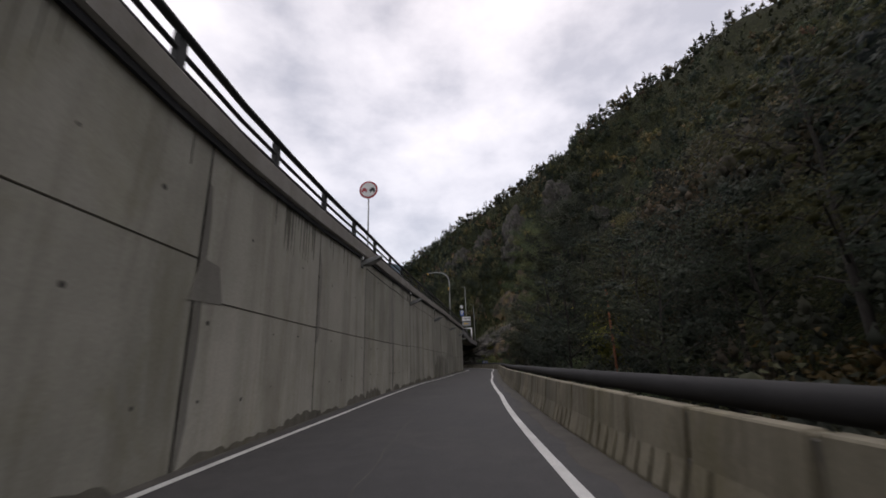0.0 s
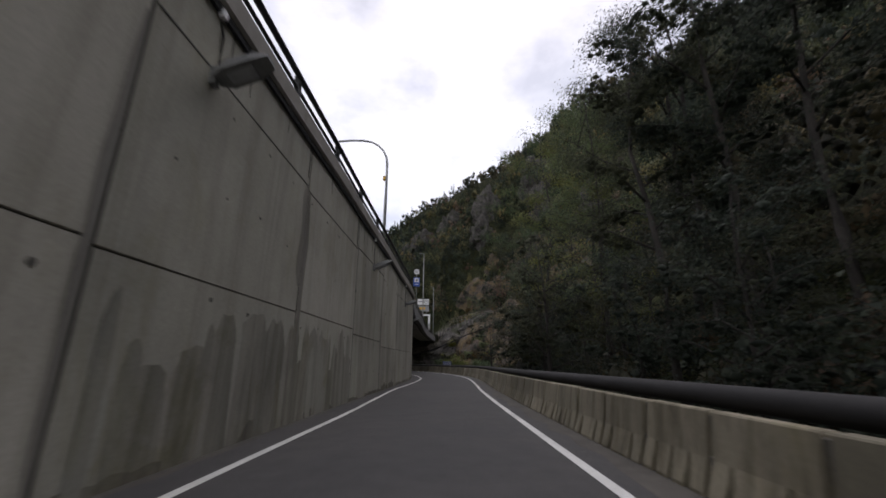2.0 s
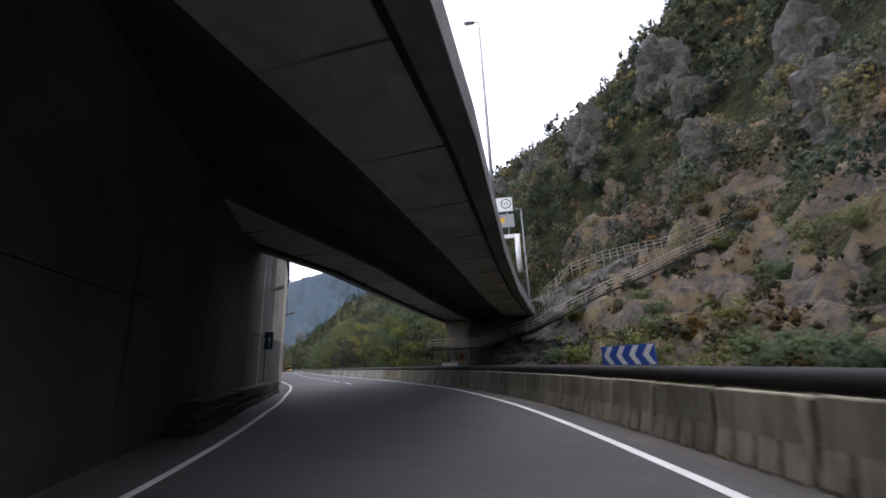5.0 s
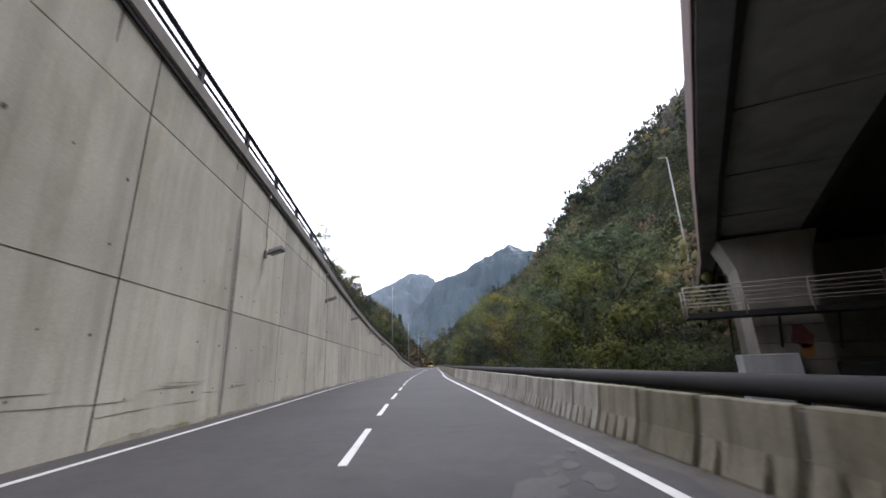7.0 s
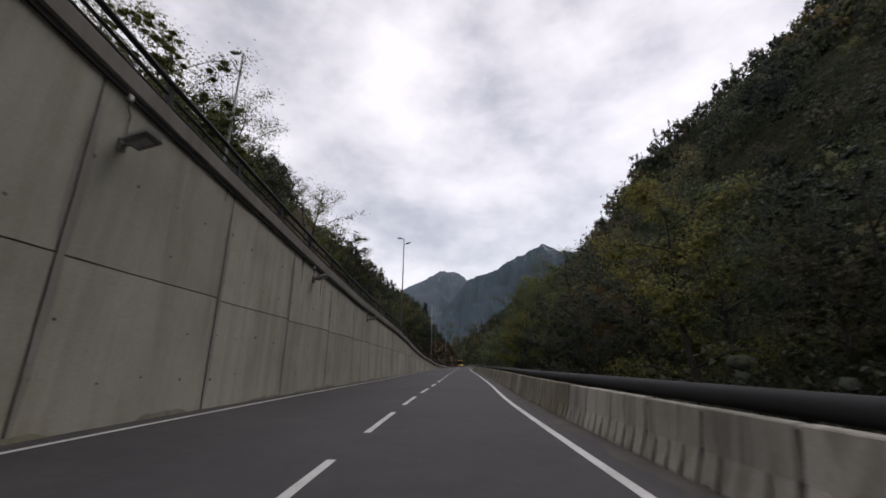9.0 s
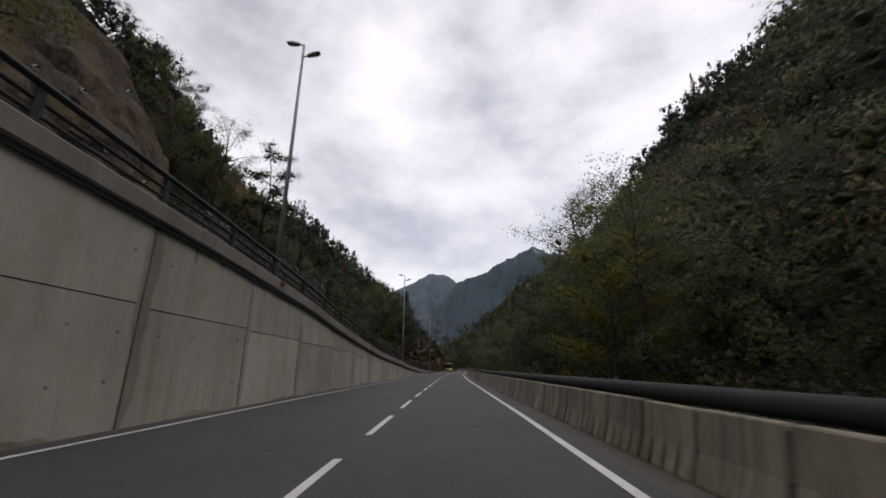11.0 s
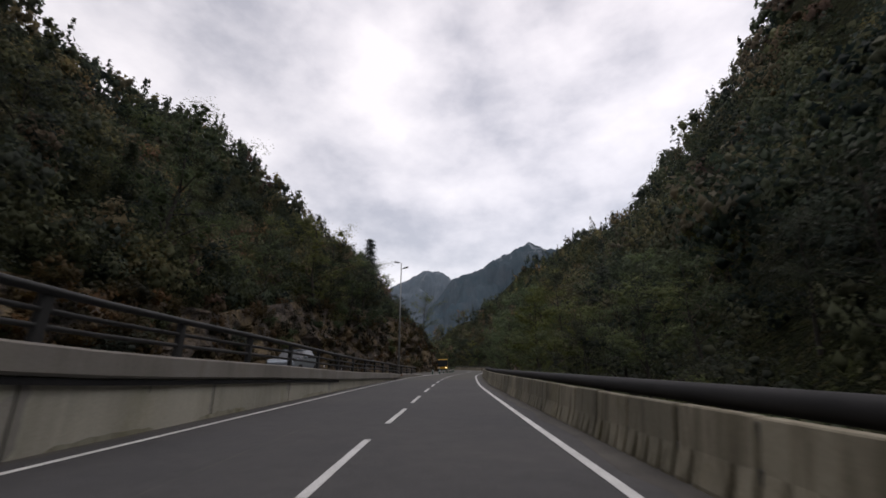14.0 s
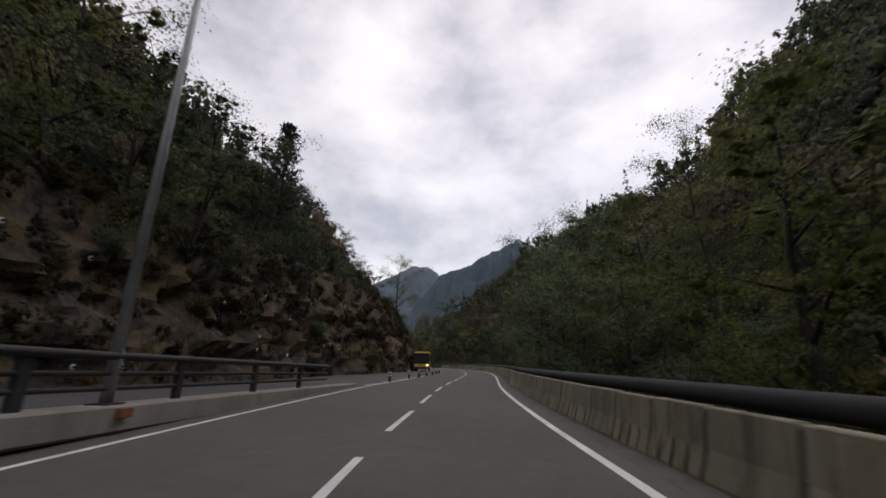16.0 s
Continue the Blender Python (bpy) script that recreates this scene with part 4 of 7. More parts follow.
right_rise = table([(-60, 0.99), (30, 0.96), (60, 0.93), (85, 0.9), (105, 0.87), (125, 0.87), (145, 0.94), (165, 0.91), (185, 0.90), (210, 0.94), (240, 1.01), (270, 0.97), (300, 1.20), (330, 1.13), (360, 1.02), (420, 0.63)])
recess = table([(84, 0), (98, 8), (112, 26), (138, 34), (155, 26), (175, 16), (195, 0)])
right_cap = table([(-60, 161), (30, 184), (60, 207), (85, 214), (105, 232), (125, 248), (145, 232), (165, 190), (185, 186), (210, 190), (240, 205), (270, 174), (300, 142), (330, 116), (360, 48), (420, 100)])


def right_hill(s, d):
    """Height of the slope on the right, d metres from the line of the road."""
    base = right_line(s) + 1.75
    q = d - base
    if q < 5:
        z = -0.35 - 1.6 * min(1, q / 3.5)
    else:
        r = recess(s)
        z = -1.95 + min(q - 5, r) * 0.34 + max(0, q - 5 - r) * right_rise(s) * (0.8 + 0.2 * min(1, q / 40)) * (1.0 + 0.35 * min(1, r / 20))
    cap = right_cap(s)
    if z > cap * 0.6:
        z = cap * 0.6 + (cap * 0.4) * (1 - math.exp(-(z - cap * 0.6) / (cap * 0.4)))
    p = at(min(max(s, S_MIN), S_MAX), d)
    if 122 < s < 156:
        z -= 4.5 * max(0, min(1, (22 - p.x) / 4)) * max(0, min(1, (p.y - 122) / 5)) * max(0, min(1, (150.5 - p.y) / 3))
    return z + (bumpy(p.x, p.y, 38.0) * 9 + bumpy(p.x, p.y, 9.0, 3.0) * 2.0) * min(1, max(0, q - 4) / 30)


def hill_point_right(s, d):
    return at(s, d, right_hill(s, d))


R_S = steps(S_MIN + 2, S_MAX - 2, 6.0)
R_D = [2.6 + q for q in (0.6, 2, 4, 6, 8, 10, 13, 16, 20, 25, 30, 36, 43, 50, 58, 67, 77, 88, 100, 115, 130, 150, 175, 205, 240, 280, 330)]
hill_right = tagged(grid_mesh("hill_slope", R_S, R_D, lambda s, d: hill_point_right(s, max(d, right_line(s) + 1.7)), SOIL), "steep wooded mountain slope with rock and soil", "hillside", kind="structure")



left_rise = table([(60, 0.0), (140, 0.15), (160, 0.36), (178, 0.61), (200, 1.05), (220, 1.45), (240, 1.12), (260, 0.87), (300, 0.89), (320, 0.92), (340, 1.05), (360, 1.15), (420, 1.1)])
left_base = table([(-40, -12.7), (105, -15.4), (204, -16.1), (240, -15.3), (296, -14.9), (315, -13.0), (335, -9.5), (360, -7.5), (480, -7.5)])
left_cap = table([(60, 0), (140, 8), (160, 18), (178, 29), (200, 43), (220, 44), (240, 49), (280, 54), (300, 58), (320, 63), (340, 34), (360, 31), (390, 42), (420, 50)])


def left_hill(s, q):
    """Height of the slope behind the side carriageway, q metres beyond its far edge."""
    z0 = face_top(s) + (0.3 if s > 112 else -0.4) if s < WALL_END else 0.3
    rise = left_rise(s)
    z = z0 + min(q, 3) * 0.1 + max(0, q - 2) * rise * 1.25
    cap = left_cap(s) + z0
    if z > cap * 0.7:
        z = cap * 0.7 + cap * 0.3 * (1 - math.exp(-(z - cap * 0.7) / max(0.5, cap * 0.3)))
    p = at(s, -20 - q)
    return z + (bumpy(p.x, p.y, 26.0, 7.0) * 6 + bumpy(p.x, p.y, 6.0, 5.0) * 1.6) * min(1, max(0, q - 1) / 14) * min(1, rise)


def hill_point_left(s, q):
    return at(s, left_base(s) - q, left_hill(s, q) - (0.6 if q < 0.1 else 0))


L_S = steps(S_MIN + 2, S_MAX - 2, 5.0)
L_Q = [0, 1.5, 3, 5, 7, 9, 12, 15, 19, 24, 30, 37, 45, 55, 66, 80, 95, 115, 140]
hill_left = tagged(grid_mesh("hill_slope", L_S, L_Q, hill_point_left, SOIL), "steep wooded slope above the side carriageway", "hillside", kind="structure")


def far_mountain(name, crest, depth, mat, seed, label, rough=1.0):
    """A far ridge: crest points of (bearing in degrees right of north, distance, height)."""
    us = []
    for (b0, d0, h0), (b1, d1, h1) in zip(crest, crest[1:]):
        for k in range(22):
            f = k / 22
            us.append((b0 + (b1 - b0) * f, d0 + (d1 - d0) * f, h0 + (h1 - h0) * f))
    us.append(crest[-1])
    vs = [1 - k / 40 for k in range(41)]

    def pt(u, w):
        b, d, h = u
        r = d - depth * (1 - w)
        x, y = math.sin(radians(b)) * r, math.cos(radians(b)) * r
        ridge = bumpy(x, y, 420.0, seed) * 0.15 + bumpy(x, y, 150.0, seed) * 0.11 + bumpy(x, y, 50.0, seed) * 0.03
        crag = bumpy(x, y, 60.0, seed) * 0.012
        k = math.sin(math.pi * min(1, (1 - w) * 1.0 + 0.04))
        return Vector((x, y, -8 + (h + 8) * (w ** 0.9) + h * rough * (ridge * k * 1.6 + crag)))
    return tagged(grid_mesh(name, us, vs, pt, mat), label, "mountain", kind="structure")


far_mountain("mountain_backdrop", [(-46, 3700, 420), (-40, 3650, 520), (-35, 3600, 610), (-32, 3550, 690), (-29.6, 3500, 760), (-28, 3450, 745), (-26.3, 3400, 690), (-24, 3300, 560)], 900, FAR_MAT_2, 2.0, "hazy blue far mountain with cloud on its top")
far_mountain("mountain_backdrop", [(-29, 2900, 330), (-27, 2950, 480), (-25.6, 3000, 585), (-23, 3000, 625), (-20, 3000, 690), (-17.4, 3000, 760), (-15.2, 3000, 835), (-14.2, 3000, 820), (-12.5, 2950, 770), (-8, 2800, 700), (0, 2600, 600)], 1100, FAR_MAT, 9.0, "wooded mountain with bare summit and blue haze in its colour")

# ---- lamps, signs and posts ----
def wall_lamp(s, label):
    z = min(5.8, face_top(s) - 0.7) if s > 100 else min(5.4, face_top(s) - 0.35)
    p = at(s, wall_lat(s), z)
    lamp = thing("wall_lamp", pose(p.x, p.y, p.z, 0, 0, yaw_at(s)), label, "lamp", "lamps on the retaining wall")
    part("bracket", box(0.10, 0.16, 0.30, 0.05, 0, -0.02, 0.012), LAMP_GREY, lamp)
    bm = bmesh.new()
    # a flat wedge that reaches out over the road and tips up
    prof = [(0.08, 0.12, 0.16), (0.26, 0.22, 0.22), (0.66, 0.22, 0.17), (0.86, 0.15, 0.06)] if s < 100 else [(0.08, 0.06, 0.08), (0.20, 0.07, 0.09), (0.22, 0.25, 0.15), (0.70, 0.27, 0.15), (0.73, 0.25, 0.11)]
    rings = []
    for x, w, h in prof:
        zc = (x - 0.08) * 0.34
        rings.append([bm.verts.new((x, sy * w, zc + sz * h * 0.5)) for sy, sz in ((-1, -1), (1, -1), (0.75, 1), (-0.75, 1))])
    for a, b in zip(rings, rings[1:]):
        for k in range(4):
            bm.faces.new((a[k], a[(k + 1) % 4], b[(k + 1) % 4], b[k]))
    bm.faces.new(list(reversed(rings[0])))
    bm.faces.new(rings[-1])
    head = part("head", bm, LAMP_GREY, lamp)
    bm = box(0.40, 0.24, 0.02, 0.0, 0, 0, 0.004)
    bmesh.ops.transform(bm, matrix=Matrix.Translation((0.46, 0, 0.025)) @ Matrix.Rotation(radians(-19), 4, "Y"), verts=bm.verts)
    part("glass", bm, GLASS_DULL, head, "dull pale lamp glass")
    part("conduit", tube([(0.03, 0.05, 0.1), (0.03, 0.05, 0.75), (0.06, -0.1, 0.85), (0.06, -0.1, face_top(s) - z - 0.05)], 0.016, 6), RAIL_BLACK, lamp)
    part("junction_box", box(0.10, 0.12, 0.14, 0.06, -0.1, face_top(s) - z - 0.12, 0.01), WHITE_PAINT, lamp, "small pale junction box")
    return lamp


for s in (15.8, 27.4, 39.2, 51.4, 63.2, 74.6):
    wall_lamp(s, "grey wedge lamp on a bracket high on the wall")
for s in (111.4, 123.5, 135.5, 147.6, 159.2, 170.9, 182.4):
    wall_lamp(s, "grey wedge lamp under the wall coping with its cable")


def lamp_head(parent, m, name="head"):
    bm = bmesh.new()
    prof = [(0.0, 0.05, 0.06), (0.12, 0.10, 0.12), (0.45, 0.15, 0.13), (0.68, 0.12, 0.07)]
    rings = []
    for x, w, h in prof:
        rings.append([bm.verts.new((x, sy * w, sz * h * 0.5)) for sy, sz in ((-1, -1), (1, -1), (0.7, 1), (-0.7, 1))])
    for a, b in zip(rings, rings[1:]):
        for k in range(4):
            bm.faces.new((a[k], a[(k + 1) % 4], b[(k + 1) % 4], b[k]))
    bm.faces.new(list(reversed(rings[0])))
    bm.faces.new(rings[-1])
    bmesh.ops.transform(bm, matrix=m, verts=bm.verts)
    head = part(name, bm, LAMP_GREY, parent)
    g = box(0.34, 0.22, 0.02, 0.42, 0, -0.065, 0.004)
    bmesh.ops.transform(g, matrix=m, verts=g.verts)
    part("glass", g, GLASS_DULL, head, "pale lamp glass")


def street_lamp(p, yaw, height, label, two=True, base=True):
    lamp = thing("street_lamp", pose(*p, 0, 0, yaw), label, "street lamp", "tall street lamps")
    part("pole", tube([(0, 0, 0.02), (0, 0, height * 0.5), (0, 0, height)], [0.11, 0.085, 0.055], 10), GALV, lamp)
    if base:
        part("base_plate", box(0.42, 0.42, 0.03, 0, 0, 0.015, 0.005), RAIL_BLACK, lamp)
        part("base_block", box(0.40, 0.26, 0.17, 0.24, 0.02, -0.13, 0.01), RUST, lamp, "rusty red anchor block")
        part("door", box(0.02, 0.10, 0.35, 0.11, 0, 0.8, 0.004), LAMP_GREY, lamp)
    part("arm", tube([(0.0, 0, height - 0.05), (-0.25, 0, height + 0.05)], 0.035, 6), GALV, lamp)
    lamp_head(lamp, Matrix.Translation((-0.2, 0, height + 0.05)) @ Matrix.Rotation(math.pi, 4, "Z") @ Matrix.Rotation(radians(-8), 4, "Y"))
    if two:
        part("arm", tube([(0.0, 0, height - 0.75), (0.25, 0, height - 0.68)], 0.035, 6), GALV, lamp)
        lamp_head(lamp, Matrix.Translation((0.2, 0, height - 0.68)) @ Matrix.Rotation(radians(-16), 4, "Y"))
    return lamp


for s, h in ((201.4, 12.2), (240.0, 11.8), (284.4, 12.5)):
    street_lamp(at(s, wall_lat(s) - 0.18, face_top(s) + 0.48), yaw_at(s), h, "tall galvanised street lamp with two heads standing on the coping")
for s, la, z, h in ((172.0, -13.6, 6.6, 13.6), (134.0, -12.6, 8.7, 14.0)):
    street_lamp(at(s, la, z), yaw_at(s), h, "tall galvanised street lamp with one head beside the side carriageway", two=False, base=False)
street_lamp((8.0, 105.0, Z_DECK + 1.2), -8, 12.6, "tall slim street lamp on the overpass", two=False, base=False)
street_lamp((12.9, 135.0, Z_DECK + 1.2), -8, 12.0, "tall slim street lamp on the far end of the overpass", two=False, base=False)
street_lamp((3.2, 164.0, 7.6), -8, 14.6, "slim street lamp at the far end of the overpass", two=False, base=False)

# lamp with a bowed arm on the coping
s = 54.5
p = at(s, wall_lat(s) - 0.2, face_top(s) + 0.48)
bow = thing("bowed_street_lamp", pose(p.x, p.y, p.z, 0, 0, yaw_at(s)), "grey street lamp with a long bowed arm on the coping", "street lamp")
pts = [(0, 0, 0), (0, 0, 2.4), (0, 0, 4.9)] + [(-1.5 * (1 - math.cos(a)), 0, 4.9 + 1.5 * math.sin(a)) for a in (0.3, 0.6, 0.9, 1.2, 1.5)] + [(-2.2, 0, 6.42), (-3.0, 0, 6.36)]
part("pole", tube(pts, [0.085] * 3 + [0.06] * 7, 8), GALV, bow)
part("amber_light", box(0.16, 0.16, 0.26, -3.0, 0, 6.24, 0.03), YELLOW_PAINT, bow, "small amber warning light")
part("amber_light", box(0.16, 0.16, 0.28, -0.12, 0, 4.0, 0.03), YELLOW_PAINT, bow, "small amber warning light")


def disc(bm, r, y, x=0.0, z=0.0, seg=28, depth=0.012):
    bmesh.ops.create_cone(bm, cap_ends=True, segments=seg, radius1=r, radius2=r, depth=depth, matrix=Matrix.Translation((x, y, z)) @ Matrix.Rotation(radians(90), 4, "X"))
    return bm


def text_mesh(name, body, size, mat, parent, m):
    cu = bpy.data.curves.new(name, "FONT")
    cu.body, cu.size, cu.align_x, cu.align_y, cu.extrude = body, size, "CENTER", "CENTER", 0.003
    tmp = new(name, cu)
    me = bpy.data.meshes.new_from_object(tmp.evaluated_get(bpy.context.evaluated_depsgraph_get()))
    bpy.data.objects.remove(tmp)
    ob = link_mesh(name, me, mat, parent)
    ob.matrix_local = m
    return ob


FRONT = pose(0, 0, 0, 90, 0, 0)


def round_sign(p, yaw, r, post, label, kind):
    sg = thing("road_sign", pose(*p, 0, 0, yaw), label, "road sign")
    part("post", tube([(0, 0.05, -post), (0, 0.05, 0.1)], 0.035, 8), GALV, sg)
    plate = part("plate", disc(bmesh.new(), r, 0.0), GALV, sg, "grey sign back")
    part("rim", disc(bmesh.new(), r * 0.99, -0.012), RED_PAINT if kind == "cars" else BLACK_PAINT, plate, "sign rim")
    part("face", disc(bmesh.new(), r * 0.80, -0.022), WHITE_PAINT, plate, "white sign face")
    if kind == "cars":
        for x, mat in ((-0.26, RED_PAINT), (0.26, BLACK_PAINT)):
            bm = bmesh.new()
            add_box(bm, x * r / 0.6, -0.033, -0.06 * r, 0.36 * r / 0.6, 0.01, 0.14 * r / 0.6)
            add_box(bm, x * r / 0.6, -0.033, 0.06 * r / 0.6, 0.20 * r / 0.6, 0.01, 0.12 * r / 0.6)
            for o in (-0.11, 0.11):
                disc(bm, 0.055 * r / 0.6, -0.034, (x + o) * r / 0.6, -0.14 * r / 0.6, 12)
            part("car_mark", bm, mat, plate)
    else:
        text_mesh("number", "60", r * 0.95, BLACK_PAINT, plate, Matrix.Translation((0, -0.034, 0)) @ FRONT)
    return sg


p = at(17.4, wall_lat(17.4) - 0.2, 9.45)
round_sign(p, yaw_at(17.4), 0.45, 9.45 - face_top(17.4) - 0.48, "round no-overtaking sign with dark rim on a grey post", "cars")
round_sign((5.6, 85.0, 12.75), 3, 0.42, 12.75 - Z_DECK - 1.2, "round white speed limit sign on a grey post", "number")
info = thing("information_sign", pose(5.6, 84.95, 11.4, 0, 0, 3), "small blue and white information sign on the post", "road sign")
part("plate", box(0.82, 0.03, 1.15, 0, 0, 0, 0.01), BLUE_PAINT, info)
part("picture", box(0.55, 0.01, 0.5, 0, -0.022, 0.22), WHITE_PAINT, info)
part("symbol", box(0.2, 0.01, 0.22, 0, -0.032, 0.2), BLACK_PAINT, info)
part("writing", box(0.5, 0.01, 0.06, 0, -0.022, -0.3), WHITE_PAINT, info, "unreadable line of white writing")

gantry = thing("gantry_sign", pose(10.2, 116.6, 0, 0, 0, -3), "white cantilever gantry with message boards on the overpass edge", "road sign")
part("column", tube([(0, 0, 7.8), (0, 0, 10.9)], [0.22, 0.20], 10), WHITE_PAINT, gantry)
part("arm", box(2.9, 0.25, 0.28, -1.2, 0, 10.8, 0.02), WHITE_PAINT, gantry)
board = part("board", box(2.4, 0.12, 1.25, -1.3, -0.1, 13.5, 0.02), GREY_PAINT, gantry)
part("face", box(2.3, 0.02, 1.15, -1.3, -0.175, 13.5), WHITE_PAINT, board, "white board face")
part("ring", disc(bmesh.new(), 0.42, -0.19, -0.65, 13.55), BLACK_PAINT, board)
part("ring_face", disc(bmesh.new(), 0.34, -0.2, -0.65, 13.55), WHITE_PAINT, board)
text_mesh("number", "60", 0.36, BLACK_PAINT, board, Matrix.Translation((-0.65, -0.215, 13.55)) @ FRONT)
part("writing", box(0.8, 0.01, 0.16, -1.85, -0.19, 13.55), BLACK_PAINT, board, "unreadable dark writing")
low_board = part("board", box(2.4, 0.12, 1.1, -1.3, -0.1, 12.1, 0.02), GREY_PAINT, gantry)
part("writing", box(1.2, 0.01, 0.4, -1.45, -0.17, 12.15), YELLOW_PAINT, low_board, "unreadable yellow writing")
part("strut", tube([(-0.6, 0, 10.9), (-0.6, 0, 14.0)], 0.05, 6), GALV, gantry)
part("strut", tube([(-2.0, 0, 10.9), (-2.0, 0, 14.0)], 0.05, 6), GALV, gantry)

# blue and white chevron board on the bend
chev = thing("chevron_board", pose(11.6, 99.6, 1.28, 0, 0, -60.5), "blue board with four white chevrons on two posts", "road sign")
part("plate", box(2.15, 0.03, 0.62, 0, 0, 0, 0.006), BLUE_PAINT, chev)
for k in range(4):
    x = -0.80 + k * 0.53
    bm = bmesh.new()
    for sgn in (1, -1):
        q = [bm.verts.new(v) for v in ((x - 0.17, -0.022, 0.0), (x + 0.05, -0.022, 0.0), (x + 0.27, -0.022, sgn * 0.29), (x + 0.05, -0.022, sgn * 0.29))]
        bm.faces.new(q if sgn > 0 else list(reversed(q)))
    part("chevron", bm, WHITE_PAINT, chev, "white chevron")
for x in (-0.75, 0.75):
    part("post", tube([(x, 0.06, -3.4), (x, 0.06, 0.3)], 0.04, 8), GALV, chev)

# lane sign in front of the wall
s = 110.2
p = at(s, wall_lat(s) + 0.12)
lane = thing("lane_sign", pose(p.x, p.y, 0, 0, 0, yaw_at(s) + 22), "dark blue-green lane sign with two white arrows", "road sign")
part("plate", box(0.70, 0.03, 0.96, 0, 0, 2.85, 0.01), DARK_BLUE, lane)
part("border", box(0.65, 0.01, 0.91, 0, -0.018, 2.85), flat_paint("sign_border", (0.10, 0.30, 0.30)), lane)
part("field", box(0.61, 0.01, 0.87, 0, -0.024, 2.85), DARK_BLUE, lane)
for x in (-0.135, 0.135):
    bm = box(0.05, 0.01, 0.34, x, -0.032, 2.71)
    q = [bm.verts.new(v) for v in ((x - 0.09, -0.036, 2.87), (x + 0.09, -0.036, 2.87), (x, -0.036, 3.05))]
    bm.faces.new(q)
    part("arrow", bm, WHITE_PAINT, lane, "white arrow")
part("post", tube([(0, 0.05, 0), (0, 0.05, 3.3)], 0.035, 8), LAMP_GREY, lane)

# rough stone kerb wall under the overpass
plinth = thing("wall_plinth", label="low dark rough stone plinth at the foot of the wall", category="wall", kind="structure")
rng = random.Random(5)
for row, z in enumerate((0.0, 0.24, 0.46)):
    s = 96.0 + row * 0.3
    while s < 112.6:
        w = rng.uniform(0.5, 0.9)
        bm = box(0.62 - row * 0.04, w - 0.03, 0.225, 0, 0, 0, 0.035)
        for v in bm.verts:
            v.co += Vector((rng.uniform(-0.02, 0.02), rng.uniform(-0.015, 0.015), rng.uniform(-0.012, 0.012)))
        p = at(s + w / 2, wall_lat(s + w / 2) + 0.32, z + 0.115)
        ob = part("stone", bm, PLINTH_STONE, plinth)
        ob.matrix_world = pose(*p, 0, 0, yaw_at(s))
        s += w

# ---- walkway with railings beside the overpass ----
walkway = thing("metal_walkway", label="sloping steel walkway with galvanised railings along the rock", category="walkway")
LINE = [(-0.3, 138.8, 3.1), (6.2, 138.2, 3.0), (11.8, 131.4, 4.3), (16.3, 131.0, 6.0), (20.7, 131.1, 8.0), (24.3, 131.2, 9.3), (30.0, 131.2, 11.6), (36.6, 131.2, 14.2), (46.0, 131.0, 18.2)]
SIDE = [(0, 1.5), (0.6, 1.4), (0.9, 1.3), (0, 1.5), (0, 1.5), (0, 1.5), (0, 1.5), (0, 1.5), (0, 1.5)]


def walk_line(off, dz):
    return [(x + o[0] * off, y + o[1] * off, z + dz) for (x, y, z), o in zip(LINE, SIDE)]


vs = [v for a, b in zip(walk_line(0, 0), walk_line(1, 0)) for v in (a, (a[0], a[1], a[2] - 0.22), (b[0], b[1], b[2] - 0.22), b)]
fs = [(4 * k + e, 4 * k + (e + 1) % 4, 4 * k + 4 + (e + 1) % 4, 4 * k + 4 + e) for k in range(len(LINE) - 1) for e in range(4)] + [(3, 2, 1, 0), tuple(4 * (len(LINE) - 1) + e for e in range(4))]
raw("deck_plate", vs, fs, RAIL_BLACK, walkway, "dark walkway deck")
for off in (0, 1):
    for dz, r in ((1.15, 0.035), (0.78, 0.025), (0.42, 0.025)):
        part("handrail", tube(walk_line(off, dz), r, 6), PALE_RAIL, walkway)
    pts = [Vector(v) for v in walk_line(off, 0)]
    for a, b in zip(pts, pts[1:]):
        n = max(1, int((b - a).length / 2.1))
        for k in range(n):
            q = a.lerp(b, k / n)
            part("baluster", tube([q - Vector((0, 0, 0.2)), q + Vector((0, 0, 1.18))], 0.035, 6), PALE_RAIL, walkway)
for x, y, z in ((26.7, 131.9, 9.9),):
    part("support", box(0.5, 0.5, 5.0, x, y, z - 2.7, 0.02), RUST, walkway, "rusty steel support")
for x in (1.4, 3.2, 5.2):
    part("brace", tube([(x, 139.9, 2.8), (x, 140.6, 1.4)], 0.05, 6), RAIL_BLACK, walkway)
upper = thing("stair_railing", label="galvanised stair railing above the walkway", category="railing")
LINE2 = [(14.2, 134.5, 8.0), (18.0, 133.6, 11.1), (21.8, 133.5, 12.3), (25.2, 133.5, 12.9), (28.7, 133.5, 13.4), (32.7, 133.5, 14.4), (38.8, 133.5, 16.4)]
for dz in (0.1, 0.55, 1.0):
    part("handrail", tube([(x, y, z + dz) for x, y, z in LINE2], 0.035, 6), PALE_RAIL, upper)
for a, b in zip(LINE2, LINE2[1:]):
    for k in range(4):
        q = Vector(a).lerp(Vector(b), k / 4)
        part("baluster", tube([q - Vector((0, 0, 1.3)), q + Vector((0, 0, 1.02))], 0.035, 6), PALE_RAIL, upper)
